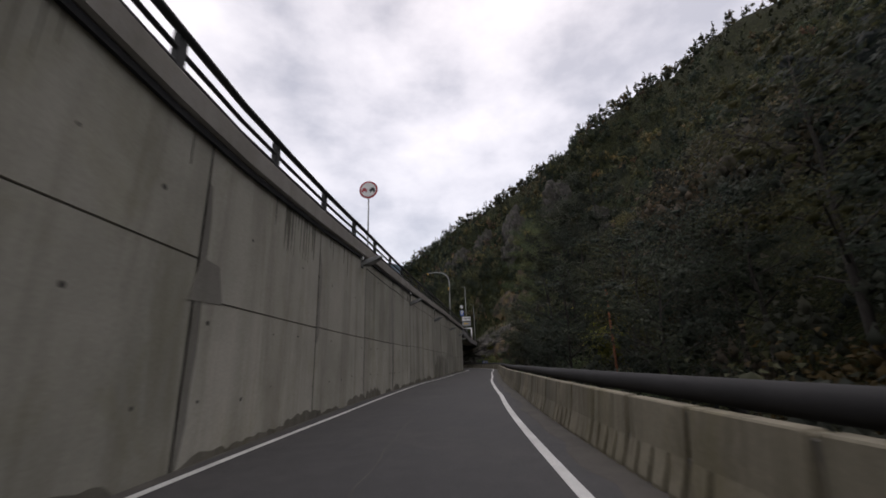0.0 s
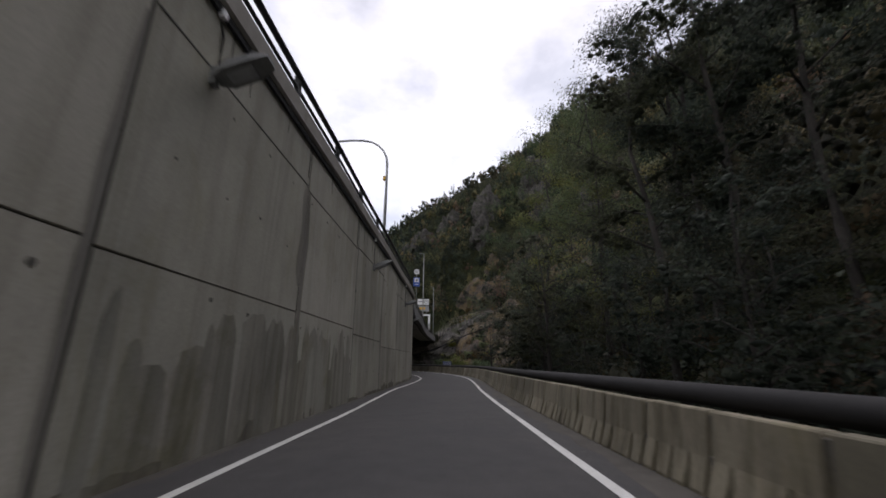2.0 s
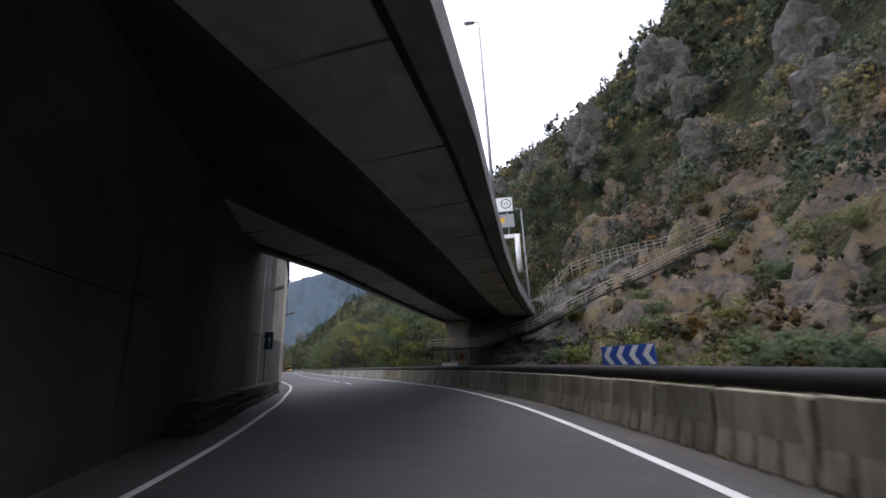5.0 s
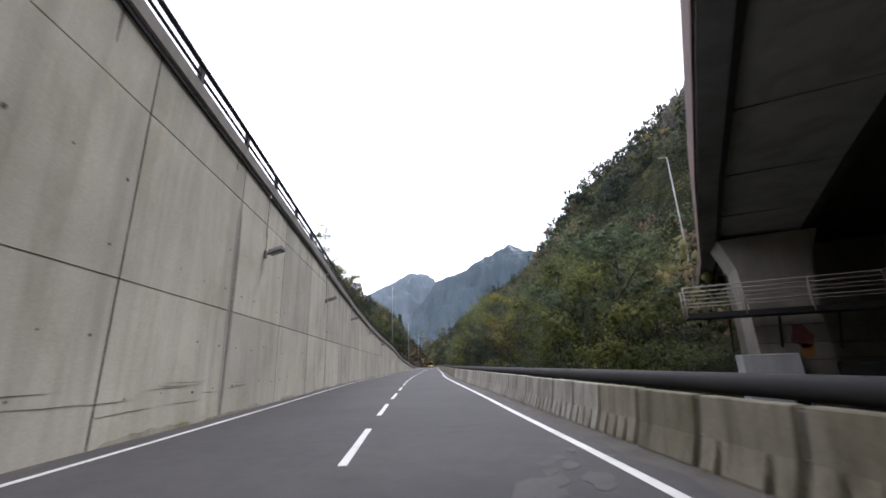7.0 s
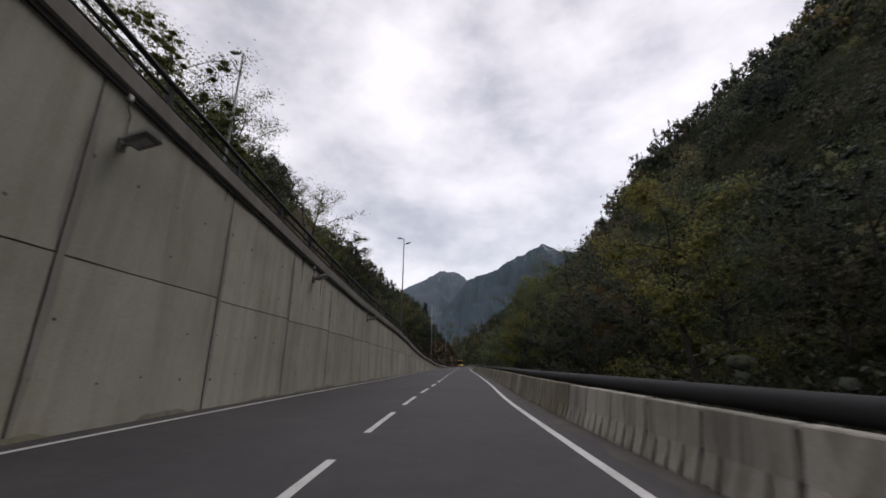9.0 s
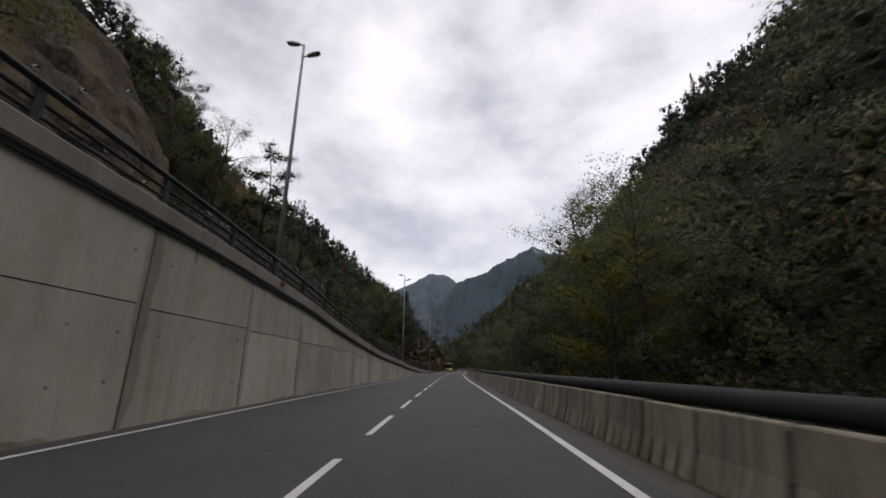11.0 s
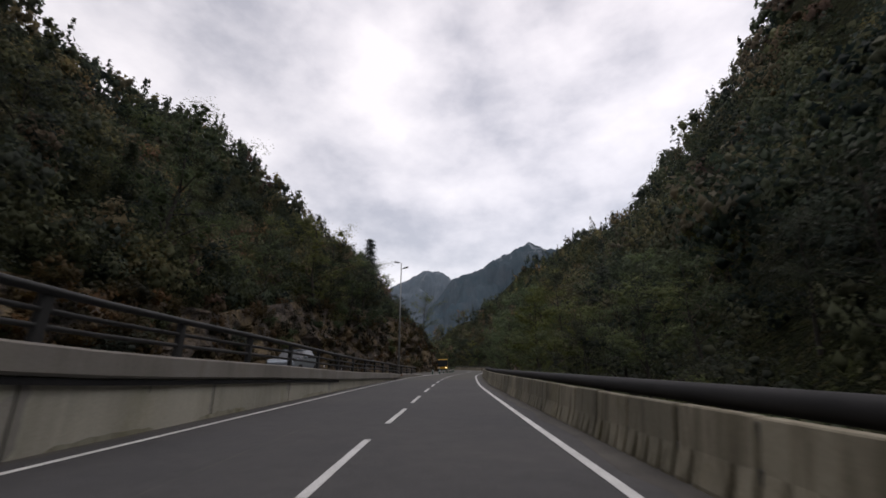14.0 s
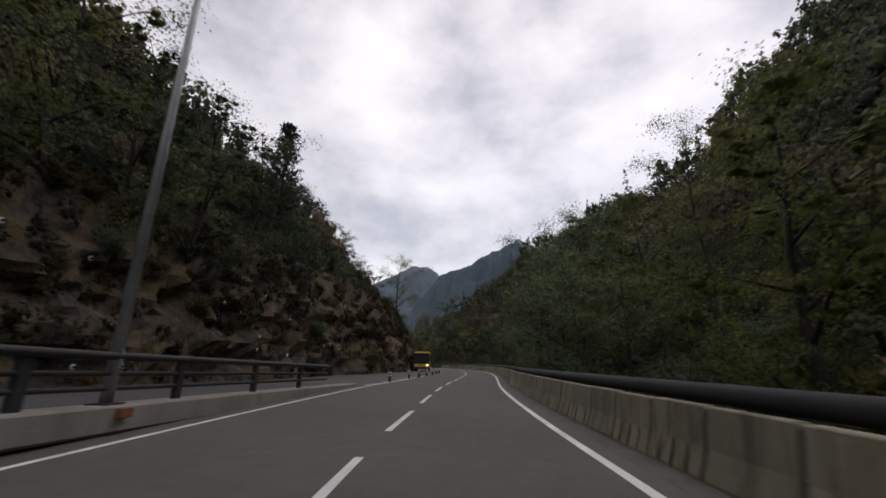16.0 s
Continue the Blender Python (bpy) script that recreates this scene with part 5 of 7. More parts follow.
for k in range(7):
    q = Vector((13.2 + k * 0.55, 133.6, 4.6 + k * 0.85))
    part("stair_rail", tube([q, q + Vector((0.0, 0, 1.6))], 0.03, 5), PALE_RAIL, upper)
    part("stair_rail", tube([q + Vector((0, 0, 0.5)), q + Vector((1.2, 0, 2.0))], 0.025, 5), PALE_RAIL, upper)

# hut above the far end of the overpass
hut = thing("stone_hut", pose(29.0, 176.0, 15.5, 0, 0, -6), "small grey hut with a sloping tiled roof", "building")
part("wall", box(9.0, 6.0, 6.0, 0, 0, 3.0, 0.03), ROCK_MAT, hut)
bm = bmesh.new()
for x, y, z in ((-5.2, -3.6, 5.9), (5.2, -3.6, 8.6), (5.2, 3.6, 8.6), (-5.2, 3.6, 5.9), (-5.2, -3.6, 6.2), (5.2, -3.6, 8.95), (5.2, 3.6, 8.95), (-5.2, 3.6, 6.2)):
    bm.verts.new((x, y, z))
bm.verts.ensure_lookup_table()
for f in ((3, 2, 1, 0), (4, 5, 6, 7), (0, 1, 5, 4), (1, 2, 6, 5), (2, 3, 7, 6), (3, 0, 4, 7)):
    bm.faces.new([bm.verts[i] for i in f])
part("roof", bm, GREY_PAINT, hut, "grey sloping roof")
part("lamp", box(0.3, 0.2, 0.2, -4.0, -3.2, 5.2, 0.03), WHITE_PAINT, hut)
part("door", box(1.0, 0.1, 2.1, -1.5, -3.03, 1.05), RAIL_BLACK, hut)

# ---- vehicles ----
def wheel(parent, x, y, r, w=0.22):
    bm = bmesh.new()
    bmesh.ops.create_cone(bm, cap_ends=True, segments=20, radius1=r, radius2=r, depth=w, matrix=Matrix.Translation((x, y, r)) @ Matrix.Rotation(radians(90), 4, "Y"))
    wh = part("wheel", bm, TYRE, parent)
    bm = bmesh.new()
    bmesh.ops.create_cone(bm, cap_ends=True, segments=14, radius1=r * 0.6, radius2=r * 0.5, depth=w + 0.03, matrix=Matrix.Translation((x, y, r)) @ Matrix.Rotation(radians(90), 4, "Y"))
    part("rim", bm, GREY_PAINT, wh, "grey wheel rim")


def lofted(sections):
    """A body from cross sections of (y, half width, z low, z high, top half width)."""
    bm = bmesh.new()
    rings = []
    for y, w, z0, z1, tw in sections:
        rings.append([bm.verts.new(v) for v in ((-w * 0.94, y, z0), (w * 0.94, y, z0), (w, y, z0 + (z1 - z0) * 0.45), (tw, y, z1), (-tw, y, z1), (-w, y, z0 + (z1 - z0) * 0.45))])
    for a, b in zip(rings, rings[1:]):
        for k in range(6):
            bm.faces.new((a[k], a[(k + 1) % 6], b[(k + 1) % 6], b[k]))
    bm.faces.new(list(reversed(rings[0])))
    bm.faces.new(rings[-1])
    bmesh.ops.recalc_face_normals(bm, faces=bm.faces)
    return bm


p = at(264.0, wall_lat(264.0) - 3.3, face_top(264.0) + 0.27)
car = thing("car", pose(*p, 0, 0, yaw_at(264.0)), "silver-blue hatchback car on the side carriageway", "car")
part("body", lofted([(-2.1, 0.78, 0.42, 0.72, 0.70), (-1.95, 0.84, 0.25, 0.88, 0.78), (-0.6, 0.88, 0.22, 0.98, 0.82), (0.8, 0.88, 0.22, 0.98, 0.82), (1.85, 0.84, 0.25, 0.98, 0.78), (2.0, 0.78, 0.40, 0.80, 0.70)]), CAR_SILVER, car)
part("cabin", lofted([(-1.05, 0.78, 0.92, 0.98, 0.70), (-0.35, 0.78, 0.92, 1.42, 0.60), (1.1, 0.78, 0.92, 1.44, 0.60), (1.8, 0.76, 0.92, 1.0, 0.68)]), WINDOW_DARK, car, "dark glazed cabin")
part("roof", box(1.16, 1.5, 0.05, 0, 0.38, 1.45, 0.02), CAR_SILVER, car)
for x in (-0.6, 0.6):
    part("headlight", box(0.34, 0.12, 0.16, x, -2.02, 0.68, 0.03), GLASS_DULL, car, "clear headlight")
for x in (-0.8, 0.8):
    for y in (-1.3, 1.25):
        wheel(car, x, y, 0.31)
for x in (-0.95, 0.95):
    part("mirror", box(0.18, 0.1, 0.13, x, -0.75, 1.02, 0.03), CAR_SILVER, car)

LIT_LAMP = flat_paint("lit_headlight", (0.8, 0.7, 0.4))
LIT_LAMP.node_tree.nodes["Principled BSDF"].inputs["Emission Color"].default_value = (1.0, 0.72, 0.30, 1)
LIT_LAMP.node_tree.nodes["Principled BSDF"].inputs["Emission Strength"].default_value = 3.0
bus = thing("bus", pose(-107.2, 317.4, 0.0, 0, 0, 27), "yellow bus with a dark windscreen and one lit headlight", "bus")
part("body", lofted([(-4.6, 1.15, 0.45, 2.7, 1.1), (-4.4, 1.25, 0.35, 2.9, 1.15), (4.4, 1.25, 0.35, 2.9, 1.15), (4.6, 1.2, 0.4, 2.8, 1.1)]), YELLOW_PAINT, bus)
part("windscreen", box(2.38, 0.08, 1.6, 0, -4.61, 1.9, 0.03), WINDOW_DARK, bus, "dark windscreen")
part("roof_band", box(2.1, 0.08, 0.22, 0, -4.56, 2.72, 0.02), YELLOW_PAINT, bus)
part("bumper", box(2.4, 0.2, 0.3, 0, -4.62, 0.5, 0.04), BLACK_PAINT, bus)
for sx in (-1, 1):
    part("headlight", box(0.3, 0.06, 0.2, sx * 0.85, -4.63, 0.9, 0.03), LIT_LAMP if sx > 0 else WHITE_PAINT, bus, "lit headlight" if sx > 0 else "unlit headlight")
    part("side_window", box(0.04, 7.5, 0.9, sx * 1.24, 0.2, 1.95), WINDOW_DARK, bus, "dark side windows")
    part("mirror", box(0.15, 0.15, 0.4, sx * 1.4, -4.6, 2.2, 0.03), BLACK_PAINT, bus)
    for y in (-2.9, 2.6):
        wheel(bus, sx * 1.05, y, 0.46, 0.3)
for x0, y0, mat, lab in ((-110.9, 317.6, WHITE_PAINT, "white car waiting beside the bus"), (-128.0, 352.0, CAR_SILVER, "grey car far along the road"), (-117.0, 330.0, WHITE_PAINT, "white car far along the road")):
    c2 = copy_thing(car, pose(x0, y0, 0.0, 0, 0, 27))
    tagged(c2, lab, "car")

# hatched island with green bollards where the carriageways join
island = []
for k in range(5):
    s = 301.0 + k * 3.4
    a0 = at(s, -5.7 + k * 0.10, 0.009)
    b0 = at(s + 1.8, -5.0 + k * 0.06, 0.009)
    d = (b0 - a0).normalized() * 0.12
    n = Vector((-d.y, d.x, 0))
    raw("hatch_line", [a0 - n, b0 - n, b0 + n, a0 + n, a0 - n + Vector((0, 0, 0.004)), b0 - n + Vector((0, 0, 0.004)), b0 + n + Vector((0, 0, 0.004)), a0 + n + Vector((0, 0, 0.004))],
        [(3, 2, 1, 0), (4, 5, 6, 7), (0, 1, 5, 4), (1, 2, 6, 5), (2, 3, 7, 6), (3, 0, 4, 7)], LINE_MAT, road, "white hatching")
GREEN_PLASTIC = flat_paint("bollard_green", (0.03, 0.12, 0.08))
first = None
for s, la in ((305.0, -5.25), (311.2, -5.15), (315.0, -4.95), (318.5, -4.75), (322.0, -4.6), (326.0, -4.55), (330.0, -4.5)):
    p = at(s, la, 0.0)
    if first is None:
        first = thing("bollard", pose(*p), "green plastic bollard with two white bands", "bollard", "bollards on the hatched island")
        part("tube", tube([(0, 0, 0), (0, 0, 0.68), (0, 0, 0.74)], [0.10, 0.10, 0.06], 12), GREEN_PLASTIC, first)
        for z in (0.42, 0.60):
            part("band", tube([(0, 0, z - 0.04), (0, 0, z + 0.04)], 0.104, 12), WHITE_PAINT, first, "white band")
    else:
        copy_thing(first, pose(*p))

# ---- rubble stone wall above the side carriageway ----
stone_wall = thing("wall_rubble", label="high wall of rough grey and brown rubble stone", category="wall", kind="structure")
vs, fs = sweep(steps(208, 232.0, 3), lambda s: [(wall_lat(s) - 8.8, face_top(s)), (wall_lat(s) - 9.4, 11.2), (wall_lat(s) - 11.0, 11.2), (wall_lat(s) - 11.0, face_top(s))])
raw("core", vs, fs, ROCK_MAT, stone_wall)
rng = random.Random(8)
variants = []
for k in range(8):
    bm = box(0.30, 0.52, 0.36, 0, 0, 0, 0.07)
    for v in bm.verts:
        v.co += Vector((rng.uniform(-0.06, 0.06), rng.uniform(-0.07, 0.07), rng.uniform(-0.06, 0.06)))
    me = bpy.data.meshes.new("rubble_stone")
    bm.to_mesh(me)
    bm.free()
    me.materials.append(STONE_MAT)
    variants.append(me)
stone_count, rest_v, rest_f = 0, [], []
for row in range(26):
    s = 208.2 + rng.uniform(0, 0.6)
    while s < 234.4:
        sc = rng.uniform(0.7, 1.7)
        z = row * 0.36 + 0.15 + rng.uniform(-0.09, 0.09)
        p = at(s, wall_lat(s) - 8.82 - 0.6 * z / 8.0 + rng.uniform(-0.05, 0.05), face_top(s) + z)
        if p.z < 11.25:
            m = pose(*p, rng.uniform(-22, 22), rng.uniform(-8, 8), yaw_at(s) + rng.uniform(-9, 9)) @ Matrix.Diagonal((1, sc, rng.uniform(0.8, 1.35), 1))
            me = rng.choice(variants)
            if 214 < s < 232 and 4 <= row < 18 and stone_count < 300:
                ob = new("stone", me)
                ob.parent = stone_wall
                ob.matrix_world = m
                stone_count += 1
            else:
                b0 = len(rest_v)
                rest_v += [m @ v.co for v in me.vertices]
                rest_f += [tuple(b0 + i for i in poly.vertices) for poly in me.polygons]
        s += 0.52 * sc * 1.04
tagged(raw("rubble", rest_v, rest_f, STONE_MAT, stone_wall), "rough rubble stones of the wall", kind="stuff")

# ---- rock face with anchors above the side carriageway ----
def rock_surface(name, s0, s1, fn, label, ds=0.45):
    ss = steps(s0, s1, ds)
    hs = [k / 26 for k in range(27)]
    v = [fn(s, h) for s in ss for h in hs]
    n = len(hs)
    f = [(i * n + j, (i + 1) * n + j, (i + 1) * n + j + 1, i * n + j + 1) for i in range(len(ss) - 1) for j in range(n - 1)]
    return tagged(raw(name, v, f, ROCK_BROWN), label, "rock", kind="structure")


rock_h = table([(238, 0.5), (250, 4.0), (268, 5.0), (285, 9.0), (300, 11.0), (318, 11.0), (345, 10.0), (375, 5.0)])


def left_rock(s, h):
    base = left_base(s) - 0.2
    H = rock_h(s)
    z0 = (face_top(s) if s < WALL_END else 0.2)
    x = base - h * H * 0.38
    p = at(s, x)
    w = noise.fractal(Vector((p.x / 3.4, p.y / 3.4, h * H / 2.0)), 0.8, 2.1, 6)
    c = noise.ridged_multi_fractal(Vector((s / 3.2, h * H / 2.4, 3.0)), 0.9, 2.0, 4, 1.0, 2.0) - 1.0
    return at(s, x + (w * 1.15 + c * 0.7) * (0.3 + 0.7 * math.sin(math.pi * min(1, h + 0.15))), z0 - 0.3 + h * H)


rock_low = table([(178, 0.5), (186, 6.0), (194, 13.0), (200, 17.0), (206, 17.0), (209, 12.0)])


def side_rock(s, h):
    H = rock_low(s)
    x = left_base(s) - 0.1 - h * H * 0.3
    p = at(s, x)
    w = noise.fractal(Vector((p.x / 3.0, p.y / 3.0, h * H / 2.0)), 0.8, 2.1, 6)
    return at(s, x + w * 0.9 * (0.3 + 0.7 * math.sin(math.pi * min(1, h + 0.15))), face_top(s) - 0.3 + h * H)


rock_surface("rock_face", 178, 209.5, side_rock, "dark rock face with white anchor plates beside the side carriageway")
rock_surface("rock_face", 238, 375, left_rock, "dark grey and brown blasted rock face with anchor plates")
rng = random.Random(21)
ANCHOR = None
for k in range(52):
    s, h = (rng.uniform(286, 322), rng.uniform(0.12, 0.75)) if k < 34 else (rng.uniform(190, 208), rng.uniform(0.15, 0.9))
    p = left_rock(s, h) if k < 34 else side_rock(s, h)
    q = p + (at(s, 0) - at(s, -1)) * 0.15
    if ANCHOR is None:
        ANCHOR = thing("rock_anchor", pose(*q, 0, 0, yaw_at(s)), "small pale anchor plate bolted to the rock", "anchor", "anchor plates on the rock face")
        bm = bmesh.new()
        bmesh.ops.create_cone(bm, cap_ends=True, segments=10, radius1=0.13, radius2=0.11, depth=0.06, matrix=Matrix.Rotation(radians(90), 4, "Y"))
        part("plate", bm, WHITE_PAINT, ANCHOR)
        bm = bmesh.new()
        bmesh.ops.create_cone(bm, cap_ends=True, segments=6, radius1=0.06, radius2=0.05, depth=0.22, matrix=Matrix.Translation((0.08, 0, 0)) @ Matrix.Rotation(radians(90), 4, "Y"))
        part("bolt", bm, RAIL_BLACK, ANCHOR)
    else:
        copy_thing(ANCHOR, pose(*q, 0, 0, yaw_at(s)))


# rock under and behind the walkway
def walk_rock(u, h):
    x = 8.0 + 46.0 * u
    y = 133.4 + 2.0 * math.sin(u * 3.0) + h * 6.5 - u * 2.0
    z = -2.5 + h * (9.0 + 19.0 * u)
    w = noise.fractal(Vector((x / 2.6, y / 2.6, z / 2.2)), 0.9, 2.1, 5)
    c = noise.cell(Vector((x / 2.3, z / 1.7, 5.0)))
    return Vector((x, y + w * 1.3 + c * 0.7, z))


us = [k / 100 for k in range(101)]
hs = [k / 32 for k in range(33)]
v = [walk_rock(u, h) for u in us for h in hs]
f = [(i * 33 + j, (i + 1) * 33 + j, (i + 1) * 33 + j + 1, i * 33 + j + 1) for i in range(100) for j in range(32)]
tagged(raw("rock_face", v, f, ROCK_MAT), "grey rock outcrop beneath the metal walkway", "rock", kind="structure")


# broken rock on the slope around the walkway
def slope_rock(s, d):
    p = hill_point_right(s, d)
    w = noise.fractal(Vector((p.x / 3.0, p.y / 3.0, 2.0)), 0.8, 2.1, 5)
    c = noise.ridged_multi_fractal(Vector((p.x / 5.5, p.y / 5.5, 1.0)), 0.9, 2.0, 4, 1.0, 2.0) - 1.0
    edge = min(1, (s - 88) / 8, (150 - s) / 8)
    cut = 3.0 * max(0, min(1, (20 - p.x) / 3)) * max(0, min(1, (p.y - 125) / 4))
    return p + Vector((0, 0, -cut + (0.35 + w * 1.5 + c * 1.3) * edge - 0.6 * (1 - edge)))


SLOPE_S, SLOPE_D = steps(88, 150, 0.8), [7.5 + 0.85 * k for k in range(66)]
tagged(grid_mesh("rock_slope", SLOPE_S, SLOPE_D, lambda s, d: slope_rock(s, d), ROCK_BROWN, False), "broken brown rock slope below and above the walkway", "rock", kind="structure")


# crags high on the slopes
def crag(s, d, w, hgt, seed, side, label):
    c = hill_point_right(s, d) if side > 0 else hill_point_left(s, d)
    bm = bmesh.new()
    bmesh.ops.create_icosphere(bm, subdivisions=4, radius=1.0)
    for vert in bm.verts:
        n1 = noise.fractal(vert.co * 1.6 + Vector((seed, 0, 0)), 0.9, 2.1, 5)
        n2 = noise.cell(vert.co * 2.6 + Vector((seed, 3, 0)))
        k = 1 + 0.35 * n1 + 0.16 * n2
        vert.co = Vector((vert.co.x * w * k, vert.co.y * w * 0.8 * k, vert.co.z * hgt * k))
    me = bpy.data.meshes.new("crag")
    bm.to_mesh(me)
    bm.free()
    ob = link_mesh("rock_crag", me, ROCK_MAT)
    ob.matrix_world = pose(c.x, c.y, c.z - hgt * 0.15, 0, 0, yaw_at(s))
    tagged(ob, label, "rock")


for s, d, w, h, sd in ((128, 62, 5, 8, 6), (112, 56, 6, 9, 7), (138, 84, 7, 10, 3), (160, 66, 5, 8, 4), (182, 88, 6, 12, 8), (190, 96, 6, 11, 9), (204, 64, 6, 13, 11), (212, 72, 7, 15, 12), (199, 78, 7, 14, 13), (221, 66, 5, 10, 14), (170, 78, 7, 13, 15), (150, 92, 8, 14, 16), (120, 78, 6, 10, 17)):
    crag(s, d, w, h, sd * 7.3, 1, "grey rocky crag among trees on the slope")


# ---- plants ----
def unit(a):
    return a / (np.linalg.norm(a, axis=1)[:, None] + 1e-6)


def leaf_cloud(rng, centres, per, spread, size, flat=0.6):
    """Corners and normals of loose leaves round the given centres; the leaves of a crown turn outwards together."""
    n = len(centres) * per
    cs = np.array(centres)
    heart = cs.mean(axis=0) - np.array([0, 0, 0.12 * np.ptp(cs[:, 2])])
    c = np.repeat(cs, per, axis=0)
    off = rng.normal(size=(n, 3)) * spread
    off[:, 2] *= flat
    pos = c + off
    out = unit(unit(pos - heart) * 0.7 + unit(off) * 0.75 + np.array([[0, 0, 0.35]]) + rng.normal(size=(n, 3)) * 0.22)
    away = unit(out + rng.normal(size=(n, 3)) * 0.4)
    a = unit(np.cross(away, rng.normal(size=(n, 3))))
    b = np.cross(away, a)
    ls = size * rng.uniform(0.6, 1.35, (n, 1))
    v = np.stack([pos - a * ls, pos + a * ls * 0.6 - b * ls * 0.62, pos + a * ls * 0.6 + b * ls * 0.62], axis=1).reshape(-1, 3)
    return v, np.repeat(out, 3, axis=0)


ICO = [Vector((x, y, z)).normalized() for x, y, z in ((0, 1, 1.618), (0, -1, 1.618), (0, 1, -1.618), (0, -1, -1.618), (1, 1.618, 0), (-1, 1.618, 0), (1, -1.618, 0), (-1, -1.618, 0),
                                                       (1.618, 0, 1), (-1.618, 0, 1), (1.618, 0, -1), (-1.618, 0, -1))]
ICO_TRIS = [(a, b, c) if (ICO[b] - ICO[a]).cross(ICO[c] - ICO[a]).dot(ICO[a]) > 0 else (a, c, b) for a, b, c in itertools.combinations(range(12), 3)
            if max((ICO[a] - ICO[b]).length, (ICO[b] - ICO[c]).length, (ICO[a] - ICO[c]).length) < 1.1]
OCT = [Vector(q) for q in ((1, 0, 0), (-1, 0, 0), (0, 1, 0), (0, -1, 0), (0, 0, 1), (0, 0, -1))]
OCT_TRIS = [(x, y, z) if (x == 0) == ((y == 2) == (z == 4)) else (x, z, y) for x in (0, 1) for y in (2, 3) for z in (4, 5)]


def leaf_masses(rng, centres, radii, out, fine=True):
    """The close inner foliage of each clump, which its loose leaves cover: small uneven lumps."""
    tpl, tris = (ICO, ICO_TRIS) if fine else (OCT, OCT_TRIS)
    t = np.array([tuple(v) for v in tpl])
    n = len(centres)
    a = rng.uniform(0, 2 * math.pi, n)
    ca, sa = np.cos(a)[:, None], np.sin(a)[:, None]
    x, y, z = t[:, 0][None], t[:, 1][None], t[:, 2][None]
    d = np.stack([x * ca - y * sa, x * sa + y * ca, np.repeat(z, n, axis=0)], axis=2)
    p = np.asarray(centres)[:, None, :] + d * rng.uniform(0.7, 1.2, (n, len(t), 1)) * np.asarray(radii)[:, None, :]
    nrm = d * 0.8 + np.asarray(out)[:, None, :] * 0.6
    idx = np.array(tris).ravel()
    return p[:, idx, :].reshape(-1, 3), unit(nrm[:, idx, :].reshape(-1, 3))


def fast_mesh(name, verts, normals, mat):
    me = bpy.data.meshes.new(name)
    n = len(verts)
    k = 3
    me.vertices.add(n)
    me.vertices.foreach_set("co", np.asarray(verts, dtype=np.float32).ravel())
    me.loops.add(n)
    me.loops.foreach_set("vertex_index", np.arange(n, dtype=np.int32))
    me.polygons.add(n // k)
    me.polygons.foreach_set("loop_start", np.arange(0, n, k, dtype=np.int32))
    me.update(calc_edges=True)
    me.validate()
    me.shade_smooth()
    me.normals_split_custom_set_from_vertices(np.asarray(normals, dtype=np.float32))
    me.materials.append(mat)
    return me


